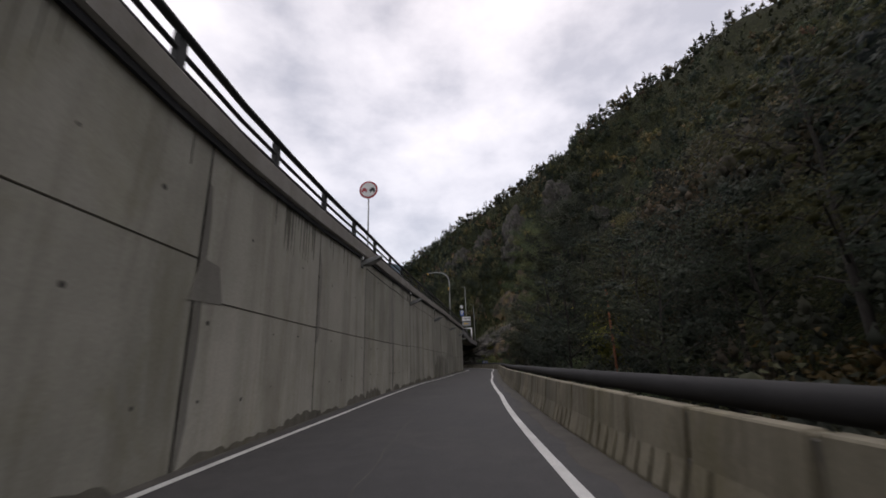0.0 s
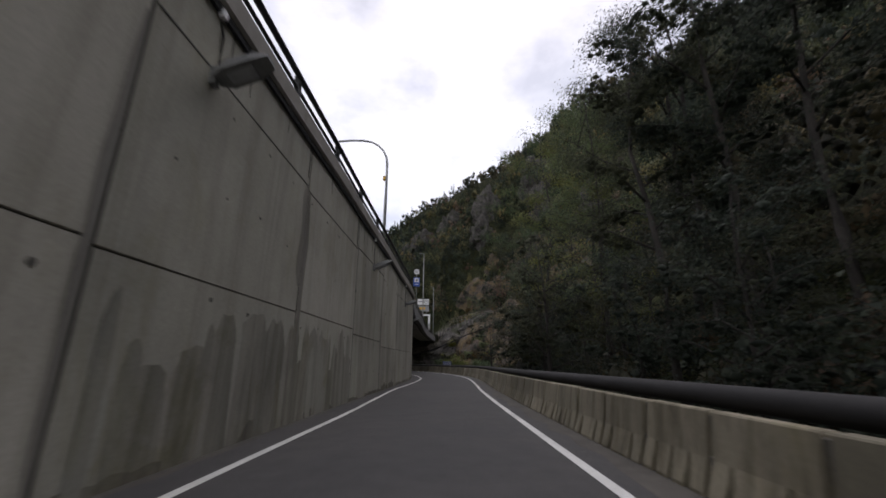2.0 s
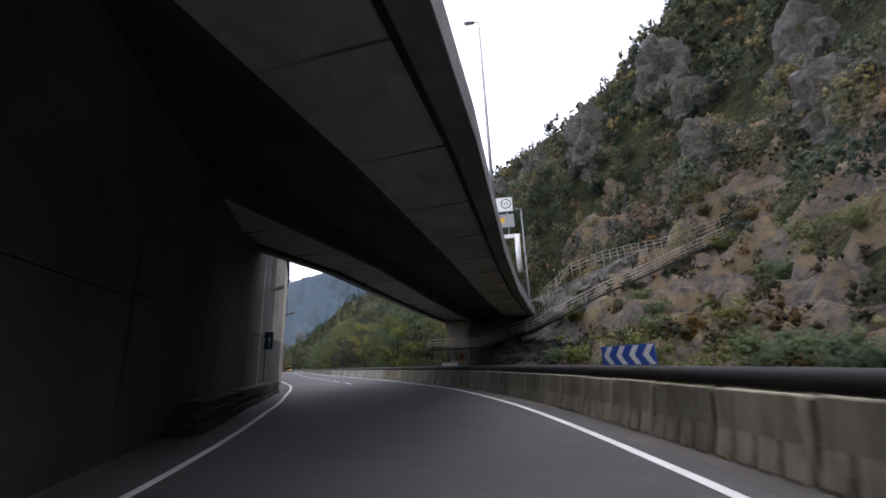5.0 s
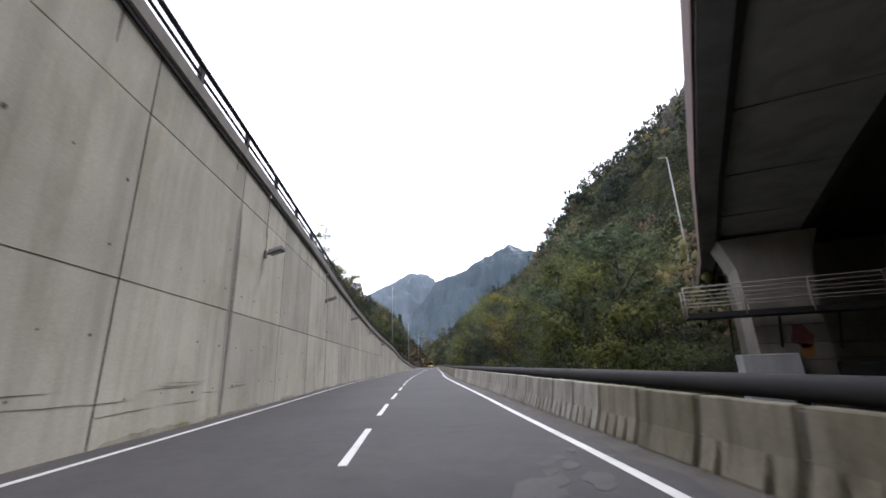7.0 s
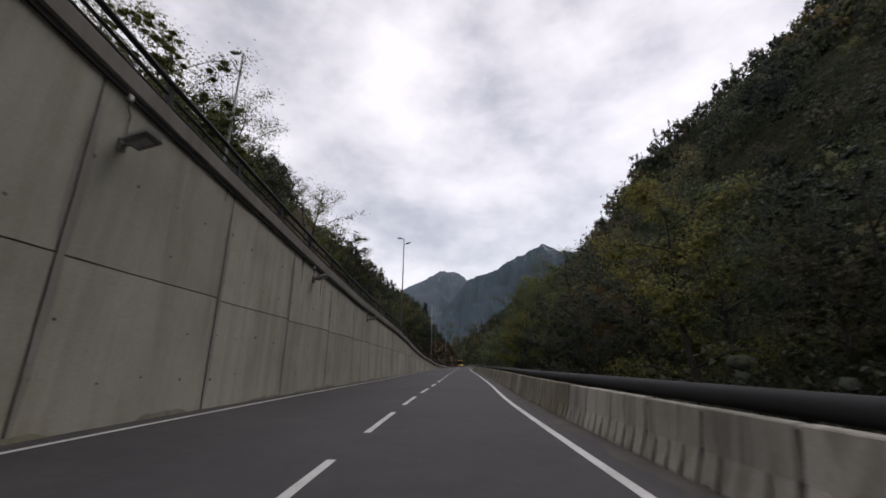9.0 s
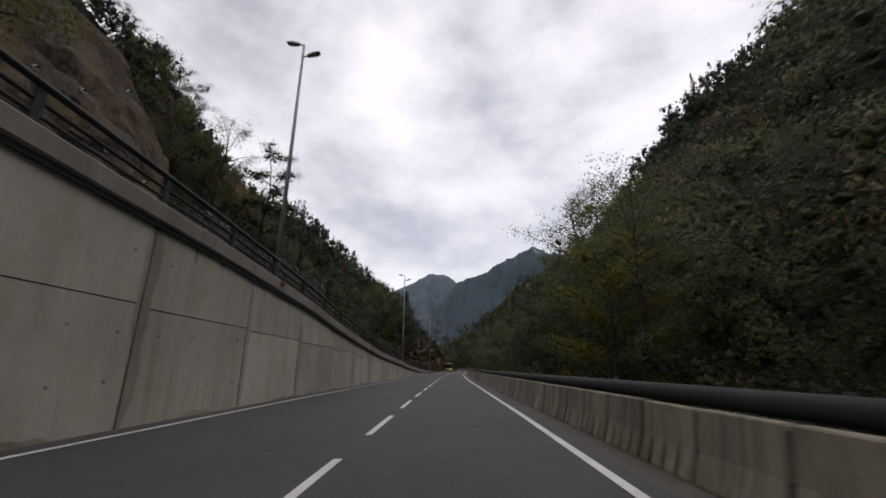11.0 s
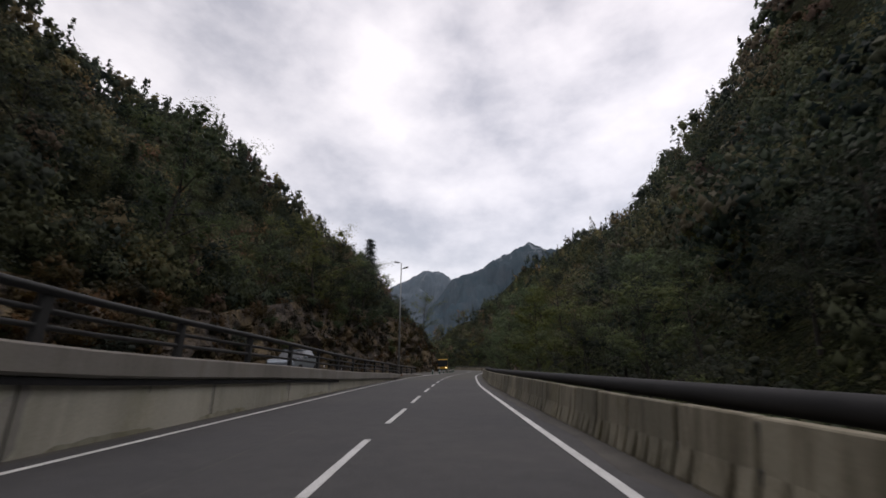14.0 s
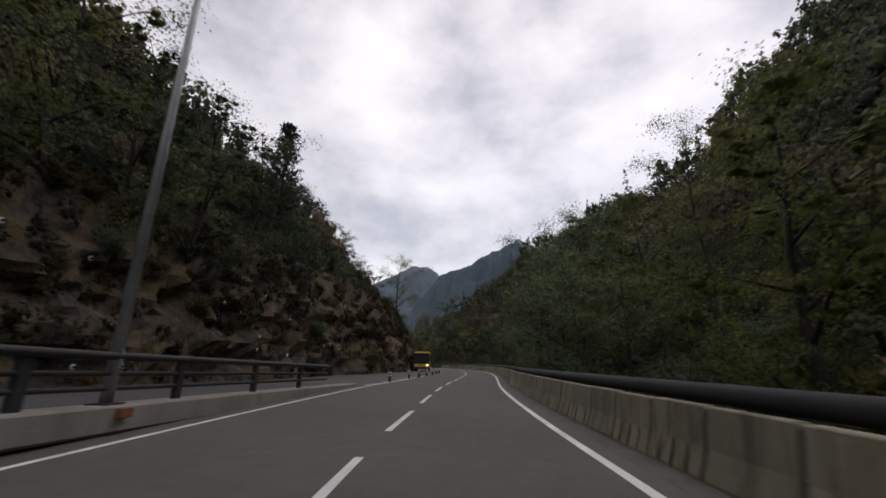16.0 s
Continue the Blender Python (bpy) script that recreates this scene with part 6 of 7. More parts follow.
def tree_parts(seed, height, width, mat, clumps=112, per=60, leaf=0.066, low=0.22, droop=0.0, bare=0.0, girth=0.72, dense=True):
    """Trunk and crown meshes of one broadleaved tree."""
    r = np.random.default_rng(seed)
    pr = random.Random(seed)
    bm = bmesh.new()
    lean = Vector((pr.uniform(-0.08, 0.08), pr.uniform(-0.08, 0.08), 1))
    spine = [Vector((math.sin(k * 1.3 + seed) * 0.02 * height * k / 6, math.cos(k * 1.7 + seed) * 0.02 * height * k / 6, 0)) + lean * (height * 0.92 * k / 6) for k in range(7)]
    base_r = (0.018 * height + 0.03) * girth
    add_tube(bm, [spine[0] - Vector((0, 0, 0.5))] + spine, [base_r * 1.25] + [base_r * (1 - 0.88 * k / 6) for k in range(7)], 7)
    centres = []
    limbs = 13
    for k in range(limbs):
        f = low + (0.95 - low) * (k + pr.random() * 0.7) / limbs
        i = min(5, int(f * 6))
        start = spine[i].lerp(spine[i + 1], f * 6 - i)
        ang = k * 2.4 + pr.uniform(-0.5, 0.5)
        reach = width * (0.35 + 0.75 * math.sin(math.pi * min(0.98, (f - low) / (1.02 - low) * 0.8 + 0.18))) * pr.uniform(0.65, 1.15)
        end = start + Vector((math.cos(ang) * reach, math.sin(ang) * reach, reach * pr.uniform(0.15, 0.7) - droop * reach))
        midp = start.lerp(end, 0.5) + Vector((0, 0, reach * 0.10))
        rr = base_r * (1 - 0.85 * f) * 0.5
        add_tube(bm, [start, midp, end], [rr, rr * 0.6, rr * 0.2], 5)
        m = max(2, clumps // limbs)
        for q in range(m):
            t = 0.3 + 0.75 * (q + pr.random()) / m
            c = start.lerp(end, min(1.08, t))
            centres.append((c.x + pr.gauss(0, 0.16) * width * 0.5, c.y + pr.gauss(0, 0.16) * width * 0.5, c.z + pr.gauss(0, 0.10) * width * 0.5))
        for q in range(2):
            t = pr.uniform(0.4, 0.9)
            c = start.lerp(end, t)
            e2 = c + Vector((pr.uniform(-1, 1), pr.uniform(-1, 1), pr.uniform(0.1, 0.9))) * reach * 0.4
            add_tube(bm, [c, e2], [rr * 0.35, rr * 0.1], 4, False)
    top = spine[-1]
    for q in range(4):
        centres.append((top.x + pr.gauss(0, 0.3), top.y + pr.gauss(0, 0.3), top.z + pr.uniform(-0.6, 0.5)))
    keep = [c for c in centres if pr.random() > bare]
    spread = 0.07 * width + 0.12
    v, nrm = leaf_cloud(r, keep, per, spread, leaf)
    if dense:
        kc = np.array(keep)
        away = np.linalg.norm((kc - kc.mean(axis=0)) / np.array([[width, width, height * 0.42]]), axis=1)
        kc = kc[away < np.quantile(away, 0.66)]
        mv, mn = leaf_masses(r, kc, np.tile([[spread * 0.62, spread * 0.62, spread * 0.42]], (len(kc), 1)), unit(kc - kc.mean(axis=0) + np.array([[0, 0, 0.6]])), False)
        v, nrm = np.concatenate([v, mv]), np.concatenate([nrm, mn])
    tm = bpy.data.meshes.new("trunk")
    bm.to_mesh(tm)
    bm.free()
    tm.materials.append(BARK)
    return tm, fast_mesh("crown", v, nrm, mat)


def make_tree(meshes, label, cat="tree"):
    t = thing("tree" if cat == "tree" else "shrub", None, label, cat)
    link_mesh("trunk", meshes[0], None, t)
    link_mesh("crown", meshes[1], None, t)
    return t


def shrub_parts(seed, height, width, mat, per=48, leaf=0.085):
    r = np.random.default_rng(seed)
    pr = random.Random(seed)
    bm = bmesh.new()
    centres = []
    for k in range(9):
        ang = k * 2.4
        end = Vector((math.cos(ang) * width * pr.uniform(0.3, 0.9), math.sin(ang) * width * pr.uniform(0.3, 0.9), height * pr.uniform(0.45, 1.0)))
        add_tube(bm, [Vector((0, 0, -0.3)), end * 0.5 + Vector((0, 0, 0.1)), end], [0.035, 0.022, 0.006], 4, False)
        for q in range(4):
            c = end * pr.uniform(0.35, 1.05)
            centres.append((c.x + pr.gauss(0, 0.2), c.y + pr.gauss(0, 0.2), c.z + pr.gauss(0, 0.15)))
    v, nrm = leaf_cloud(r, centres, per, 0.16 * width + 0.1, leaf, 0.7)
    sc = np.array(centres)
    size = 0.08 * width + 0.06
    mv, mn = leaf_masses(r, sc, np.tile([[size, size, size * 0.8]], (len(sc), 1)), unit(sc - sc.mean(axis=0) + np.array([[0, 0, 0.5]])))
    v, nrm = np.concatenate([v, mv]), np.concatenate([nrm, mn])
    tm = bpy.data.meshes.new("trunk")
    bm.to_mesh(tm)
    bm.free()
    tm.materials.append(BARK)
    return tm, fast_mesh("crown", v, nrm, mat)


def conifer_parts(seed, height, width, mat):
    r = np.random.default_rng(seed)
    bm = bmesh.new()
    add_tube(bm, [(0, 0, -0.5), (0, 0, height * 0.5), (0, 0, height)], [0.16, 0.10, 0.02], 6)
    pts = []
    for k in range(int(height * 2.2)):
        f = (k + 0.5) / int(height * 2.2)
        z = height * (0.15 + 0.85 * f)
        reach = width * (1 - f) ** 0.8 * r.uniform(0.7, 1.15)
        for q in range(6):
            a = q * math.pi / 3 + k
            for t in (0.35, 0.65, 0.95):
                pts.append((math.cos(a) * reach * t, math.sin(a) * reach * t, z - reach * t * 0.25))
    v, nrm = leaf_cloud(r, pts, 11, 0.17, 0.11, 0.5)
    tm = bpy.data.meshes.new("trunk")
    bm.to_mesh(tm)
    bm.free()
    tm.materials.append(BARK)
    return tm, fast_mesh("crown", v, nrm, mat)


LEAF_PALE = leaves("leaves_pale", [(0.0, (0.116, 0.154, 0.088)), (0.5, (0.146, 0.186, 0.106)), (1.0, (0.182, 0.218, 0.130))])
LEAF_GOLD = leaves("leaves_gold", [(0.0, (0.125, 0.142, 0.050)), (0.5, (0.185, 0.188, 0.062)), (1.0, (0.285, 0.245, 0.085))], 0.0)
TREES = {
    "pale": (tree_parts(11, 11.0, 3.4, LEAF_PALE, low=0.07, per=80, leaf=0.060), "rounded tree with pale grey-green leaves"),
    "green_a": (tree_parts(1, 11.0, 3.3, LEAF_GREEN, low=0.10, per=80, leaf=0.060), "leafy green roadside tree with a dense crown"),
    "green_b": (tree_parts(2, 13.5, 3.6, LEAF_GREEN), "tall leafy green tree with several limbs"),
    "dark_a": (tree_parts(3, 12.0, 3.8, LEAF_DARK), "dark green broadleaved tree on the slope"),
    "dark_b": (tree_parts(4, 9.0, 3.2, LEAF_DARK), "short dark green tree with low branches"),
    "yellow_a": (tree_parts(5, 9.5, 2.9, LEAF_YELLOW, low=0.07, per=80, leaf=0.060), "tree with yellow-green autumn leaves"),
    "gold": (tree_parts(14, 9.5, 2.7, LEAF_GOLD, low=0.12, per=80, leaf=0.060), "tree with bright yellow autumn leaves"),
    "yellow_b": (tree_parts(6, 12.0, 3.0, LEAF_YELLOW, bare=0.25, dense=False), "slender tree with thin yellow-green crown"),
    "sparse": (tree_parts(7, 14.0, 3.0, LEAF_GREEN, clumps=120, bare=0.2, per=46, leaf=0.060, girth=0.42, dense=False), "tall thin tree with a sparse crown"),
    "tall": (tree_parts(12, 20.0, 3.8, LEAF_DARK, clumps=330, per=46, leaf=0.066, low=0.3, bare=0.1, girth=0.6), "high old tree with a dark green crown"),
    "birch": (tree_parts(13, 20.0, 3.0, LEAF_GREEN, clumps=260, per=40, leaf=0.060, low=0.3, bare=0.2, girth=0.4, droop=0.2, dense=False), "high slender tree with a thin crown"),
    "rusty": (tree_parts(8, 9.0, 2.5, LEAF_RUSTY, bare=0.3), "tree with rusty brown autumn leaves"),
    "conifer": (conifer_parts(9, 11.0, 2.4, LEAF_DARK), "dark green pointed conifer"),
}
SHRUBS = {
    "green": (shrub_parts(21, 2.4, 1.7, LEAF_GREEN), "green bush beside the road"),
    "dark": (shrub_parts(22, 2.8, 2.0, LEAF_DARK), "dark green bush on the slope"),
    "yellow": (shrub_parts(23, 2.2, 1.6, LEAF_YELLOW), "yellow-green bush on rocky ground"),
    "rusty": (shrub_parts(24, 1.8, 1.5, LEAF_RUSTY), "brown autumn bush with thin twigs"),
}
PLANTS = {}


def plant(kind, p, scale, turn, shrub=False):
    key = (kind, shrub)
    m = pose(p[0], p[1], p[2], 0, 0, turn)
    if key not in PLANTS:
        meshes, label = (SHRUBS if shrub else TREES)[kind]
        PLANTS[key] = make_tree(meshes, label, "shrub" if shrub else "tree")
        PLANTS[key].matrix_world = m @ Matrix.Diagonal((scale, scale, scale, 1))
        return
    src = PLANTS[key]
    c = copy_thing(src, m)
    c.scale = (scale, scale, scale)


rng = random.Random(40)
# dense belt behind the barrier, by stretch of the road: share of kinds and spacing
STRETCH = [
    # only dark-leaved kinds here, so the bank's shade sits in the leaf colour
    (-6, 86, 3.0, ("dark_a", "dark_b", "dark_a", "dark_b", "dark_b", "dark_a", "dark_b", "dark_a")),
    (148, 161, 3.0, ("green_a", "yellow_a", "green_b", "yellow_a", "green_a", "yellow_b", "dark_b")),
    (161, 190, 3.0, ("dark_a", "dark_b", "green_b", "dark_b", "rusty", "dark_a")),
    (190, 262, 3.1, ("dark_a", "green_b", "green_a", "dark_a", "sparse", "dark_b", "green_b", "rusty")),
    (262, 345, 3.0, ("green_a", "pale", "yellow_a", "pale", "green_a", "yellow_b", "pale")),
    (345, 400, 7.0, ("green_a", "dark_a", "green_b")),
]
for s0, s1, step, kinds in STRETCH:
    s = s0
    while s < s1:
        d = right_line(s) + rng.choice((5.8, 7.5, 9.5, 12.0, 14.0)) + rng.uniform(-0.7, 0.7)
        d = max(d, right_line(s) + 10.5) if 152 < s < 171 else d
        big = 0.62 if 241 <= s < 345 else 0.8 if s < 52 else 1.0
        d = min(d, right_line(s) + 9.5) if s < 52 else d
        plant(rng.choice(kinds), hill_point_right(s, d), rng.uniform(0.7, 1.12) * big, rng.uniform(0, 360))
        s += step * rng.uniform(0.5, 1.2)
    s = s0
    while s < s1:
        off = rng.uniform(4.7, 7.9)
        d = right_line(s) + off
        plant(rng.choice(("dark", "green", "dark", "rusty" if rng.random() < 0.3 else "dark")), hill_point_right(s, d), min(rng.uniform(0.7, 1.35), 0.26 * (off - 1.2)), rng.uniform(0, 360), True)
        s += rng.uniform(2.2, 4.2)
# thin growth on the rocky stretch by the overpass
for k in range(64):
    s = rng.uniform(90, 148)
    d = right_line(s) + rng.uniform(4.5, 14 + recess(s))
    p = slope_rock(s, d) if d > 8 else hill_point_right(s, d)
    if p.y < 126 or p.x > 22:
        plant(rng.choice(("yellow", "green", "rusty", "green")), p, rng.uniform(0.6, 1.2), rng.uniform(0, 360), True)
plant("yellow", hill_point_right(31.0, 11.0), 1.9, 40, True)
for x, y, kind, sc in ((15.5, 123.0, "yellow", 1.5), (17.5, 122.0, "green", 1.3), (20.0, 124.0, "yellow", 1.2), (14.0, 126.0, "green", 1.2), (19, 128.5, "yellow", 1.3), (24, 127, "green", 1.4), (17.5, 132.8, "yellow", 0.9)):
    plant(kind, (x, y, -0.2 if y < 130 else 4.8), sc, rng.uniform(0, 360), True)
for s, d, kind, sc in ((151, 15, "yellow_a", 0.9), (157, 13, "green_a", 0.85), (166, 17, "green_b", 0.9), (171, 20, "green_b", 1.0), (183, 11.5, "green_a", 0.9),
                       (236, 9.0, "rusty", 1.05), (303, 7.0, "green_a", 0.62), (309, 6.5, "green_b", 0.72), (313, 7.2, "green_a", 0.85), (319, 9, "yellow_a", 0.7), (205, 8.0, "yellow_b", 1.05), (214, 10.5, "sparse", 1.1), (66, 9.0, "sparse", 1.1), (58, 8.5, "sparse", 1.05)):
    plant(kind, hill_point_right(s, right_line(s) + d), sc, rng.uniform(0, 360))
# left slope: trees above the side carriageway
s = 168.0
while s < 400:
    q = rng.choice((1.5, 4.0, 7.0, 11.0, 16.0)) + rng.uniform(-0.8, 0.8)
    if 178 < s < 243:
        q += 9
    elif 246 < s < 345:
        q += 4
    plant(rng.choice(("dark_a", "green_b" if s > 262 else "dark_b", "green_a", "pale" if s > 262 else "dark_b", "yellow_b" if s < 215 else "dark_a", "conifer" if s > 215 else "sparse")), hill_point_left(s, q), rng.uniform(0.5, 0.85), rng.uniform(0, 360))
    s += rng.uniform(2.2, 4.6)
for s, q, kind, sc in ((176, 2.0, "sparse", 0.75), (181, 3.0, "yellow_b", 0.75), (188, 2.5, "green_a", 0.8), (221, 8.0, "yellow_b", 1.0), (216, 9.0, "sparse", 0.9), (291, 12.0, "green_b", 0.9), (306, 13.0, "conifer", 0.6), (309, 14.0, "green_a", 0.75), (326, 14.0, "conifer", 0.6), (337, 8.0, "conifer", 0.6), (333, 9, "green_a", 0.5)):
    plant(kind, hill_point_left(s, q), sc, rng.uniform(0, 360))
for k in range(84):
    s, h = rng.uniform(246, 372), rng.uniform(0.3, 1.0)
    plant(rng.choice(("rusty", "rusty", "dark", "green")), left_rock(s, h) - Vector((0, 0, 0.2)), rng.uniform(0.3, 0.7), rng.uniform(0, 360), True)
for k in range(60):
    s = rng.uniform(150, 380)
    q = rng.uniform(0.4, 10) + (9 if 180 < s < 243 else 0)
    plant(rng.choice(("dark", "dark", "green", "rusty")), hill_point_left(s, q), rng.uniform(0.6, 1.3), rng.uniform(0, 360), True)


# single trees that stand out against the sky or the slope: kind, place and the height of the top
HEIGHT = {"gold": 9.5, "tall": 20.0, "birch": 20.0, "dark_a": 12.0, "pale": 11.0, "sparse": 14.0, "yellow_a": 9.5, "yellow_b": 12.0, "green_a": 11.0, "green_b": 13.5, "conifer": 11.0}
for side, s, la, top, kind in ((1, 43, 14.0, 24.5, "dark_a"), (1, 47, 13.0, 21.0, "dark_a"), (1, 50, 12.0, 22.0, "dark_a"), (1, 54, 13.0, 24.0, "dark_a"), (1, 52, 9.5, 19.0, "dark_a"), (1, 57, 14.0, 26.0, "dark_a"), (1, 59, 9.5, 21.0, "sparse"), (1, 62, 10.5, 25.0, "sparse"), (1, 66, 12.0, 29.0, "sparse"), (1, 75, 11.0, 31.0, "sparse"), (1, 80, 12.5, 33.0, "sparse"), (-1, 167.5, -16.5, 19.5, "green_b"), (-1, 170.5, -16.0, 21.5, "green_a"), (-1, 172.5, -16.5, 19.5, "yellow_a"), (-1, 176, -16.5, 22, "sparse"), (-1, 191, -16.0, 21.5, "sparse"), (-1, 194, -17.0, 22, "yellow_b"),
                               (-1, 226, -21.0, 27.5, "green_b"), (-1, 229, -22, 23.5, "sparse"), (1, 214, 10.0, 14.0, "yellow_b"), (1, 222, 9.5, 13.0, "sparse"), (1, 203.5, 7.6, 8.0, "yellow_a"), (1, 217, 15.0, 18.5, "yellow_b"), (1, 219, 13.0, 16.5, "pale"), (1, 170, 10.3, 10.8, "gold"),
                               (1, 310, 11.0, 14.5, "pale"), (1, 305, 12.5, 14.0, "yellow_a"), (1, 317, 12.0, 17.0, "pale"), (1, 314, 6.8, 14.0, "pale"), (1, 319, 6.6, 13.0, "green_b"), (1, 308, 7.0, 10.5, "pale"), (1, 301, 6.6, 8.5, "pale"), (1, 296, 7.5, 6.0, "green_a"), (1, 300, 20.0, 14.0, "yellow_a"), (-1, 293.5, -20.0, 24.0, "green_a"), (-1, 297.0, -19.5, 21.5, "green_b"), (-1, 300.5, -18.5, 20.5, "green_a"), (-1, 306, -18.0, 21.5, "green_b"), (-1, 312, -19.0, 25.5, "conifer"), (-1, 317, -19.5, 21.5, "green_b"), (-1, 353, -12.5, 22.0, "yellow_b"),
                               (-1, 268, -23, 24.0, "green_a"), (1, 143.5, 9.3, 8.2, "yellow_a"), (1, 145, 12.5, 10.5, "green_a"), (1, 149, 10.3, 9.6, "yellow_a"), (1, 147.2, 11.5, 11.5, "green_a"), (1, 151.5, 10.5, 9.0, "yellow_a"), (1, 288, 9.5, 11.0, "yellow_a"), (1, 302, 15.0, 18.5, "sparse")):
    p = hill_point_right(s, la) if side > 0 else hill_point_left(s, left_base(s) - la)
    if top - p.z > 1.25 * HEIGHT[kind]:
        kind = {"sparse": "birch", "dark_a": "tall", "green_b": "tall"}.get(kind, kind)
    plant(kind, p, max(0.4, (top - p.z) / HEIGHT[kind]), rng.uniform(0, 360))

# slack steel cables strung across the bank
cable = thing("steel_cable", label="two thin slack steel cables strung across the wooded bank", category="cable")
for dz, la in ((0.0, 0.0), (-0.9, 0.4)):
    a, b = at(24.0, 8.6 + la, 5.2 + dz), at(46.0, 19.0 + la, 10.2 + dz)
    part("wire", tube([a.lerp(b, k / 6) - Vector((0, 0, 0.5 * math.sin(math.pi * k / 6))) for k in range(7)], 0.018, 5), GALV, cable)
for q in (at(24.0, 8.6, 5.2), at(46.0, 19.0, 10.2)):
    part("post", tube([q - Vector((0, 0, 7.5)), q + Vector((0, 0, 0.15))], 0.07, 6), RUST, cable)

# rockfall fence on the ridge above the side carriageway
fence = thing("rockfall_fence", label="rockfall fence of rusty posts and steel wires on the ridge", category="fence")
heads = []
for s, q in ((222, 9.0), (227, 10.0), (232, 11.0), (237, 12.0), (242, 12.0)):
    p = hill_point_left(s, q)
    lean = (at(s, 0) - at(s, -1)) * 0.9
    part("post", tube([p - Vector((0, 0, 0.5)), p + lean + Vector((0, 0, 3.4))], 0.09, 6), RUST, fence)
    heads.append((p, lean))
for f in (0.15, 0.4, 0.65, 0.9):
    part("wire", tube([p + lean * f + Vector((0, 0, 3.4 * f)) for p, lean in heads], 0.02, 4), GALV, fence)

# far forest: countless crowns on the slopes
BARRIER_LINE = np.array([(p.x, p.y) for p in (at(s, right_line(s) + 1.1) for s in range(-30, 380))])


def clear_of_barrier(place):
    """True where a plant's leaves stay off the barrier and the road."""
    p, k = place
    return np.hypot(BARRIER_LINE[:, 0] - p.x, BARRIER_LINE[:, 1] - p.y).min() > 2.9 * k + 0.9


def forest(name, places, mat, label, per=26, leaf=0.75, conifers=0.0, inner=0.5):
    """Many crowns in one mesh: each of several lobes of leaves, some crowns pointed like conifers."""
    r = np.random.default_rng(77)
    places = [q for q in places if clear_of_barrier(q)]
    pts = np.array([(p.x, p.y, p.z) for p, k in places])
    sc = np.array([k for p, k in places])
    n, m = len(pts), len(pts) * per
    lobes = max(3, per // 12)
    c, k = np.repeat(pts, per, axis=0), np.repeat(sc, per)[:, None]
    shape = r.uniform(0.8, 1.25, (n, 3))
    axes = np.repeat(shape, per, axis=0) * np.array([[2.3, 2.3, 2.9]]) * k
    lobe_dir = unit(r.normal(size=(n * lobes, 3)) + np.array([[0, 0, 0.35]])) * r.uniform(0.4, 0.85, (n * lobes, 1))
    pick = np.repeat(np.arange(n) * lobes, per) + r.integers(0, lobes, m)
    ld = lobe_dir[pick]
    u = unit(r.normal(size=(m, 3)) + ld * 0.8)
    lobe_size = r.uniform(0.26, 0.46, n * lobes) * (1.2 if lobes < 5 else 1.0)
    rad = r.uniform(0.55, 1.1, (m, 1)) * lobe_size[pick][:, None]
    pos = c + (ld + u * rad) * axes + np.array([[0, 0, 3.3]]) * k
    out = unit(unit(ld) * 0.55 + u * 0.7 + np.array([[0, 0, 0.3]]) + r.normal(size=(m, 3)) * 0.15)
    tone = r.uniform(0, 1, n)
    pointed = r.random(n) < conifers
    if pointed.any():
        tone[pointed] *= 0.3
        pp = np.repeat(pointed, per)
        f, a = r.random(m) ** 1.4, r.uniform(0, 2 * math.pi, m)
        reach = (1.02 - f) * r.uniform(0.55, 1.0, m) * (1 - 0.22 * np.sin(f * 40) ** 2)
        side = np.stack([np.cos(a), np.sin(a), np.full(m, 0.0)], axis=1)
        cone = c + side * (reach[:, None] * 1.75 * k) + np.array([[0, 0, 1.0]]) * ((0.4 + 7.6 * f)[:, None] * k)
        pos[pp] = cone[pp]
        out[pp] = unit(side + np.array([[0, 0, 0.45]]) + r.normal(size=(m, 3)) * 0.2)[pp]
    away = unit(out + r.normal(size=(m, 3)) * 0.4)
    a = unit(np.cross(away, r.normal(size=(m, 3))))
    b = np.cross(away, a)
    ls = leaf * np.sqrt(k) * r.uniform(0.6, 1.4, (m, 1))
    v = np.stack([pos - a * ls, pos + a * ls * 0.6 - b * ls * 0.8, pos + a * ls * 0.6 + b * ls * 0.8], axis=1).reshape(-1, 3)
    soft = np.repeat(~pointed, lobes)
    lc = np.repeat(pts, lobes, axis=0) + lobe_dir * np.repeat(shape * np.array([[2.3, 2.3, 2.9]]) * sc[:, None], lobes, axis=0) + np.array([[0, 0, 3.3]]) * np.repeat(sc, lobes)[:, None]
    lr = lobe_size[:, None] * inner * np.repeat(shape * np.array([[2.3, 2.3, 2.9]]) * sc[:, None], lobes, axis=0)
    mv, mn = leaf_masses(r, lc[soft], lr[soft], (unit(lobe_dir) + np.array([[0, 0, 0.3]]))[soft], False)
    tones = np.concatenate([np.repeat(tone, per * 3), np.repeat(np.repeat(tone, lobes)[soft], len(OCT_TRIS) * 3)])
    me = fast_mesh(name, np.concatenate([v, mv]), np.concatenate([np.repeat(out, 3, axis=0), mn]), mat)
    att = me.attributes.new("tone", "FLOAT", "POINT")
    att.data.foreach_set("value", tones.astype(np.float32))
    return tagged(link_mesh(name, me, None), label, "forest", kind="stuff")


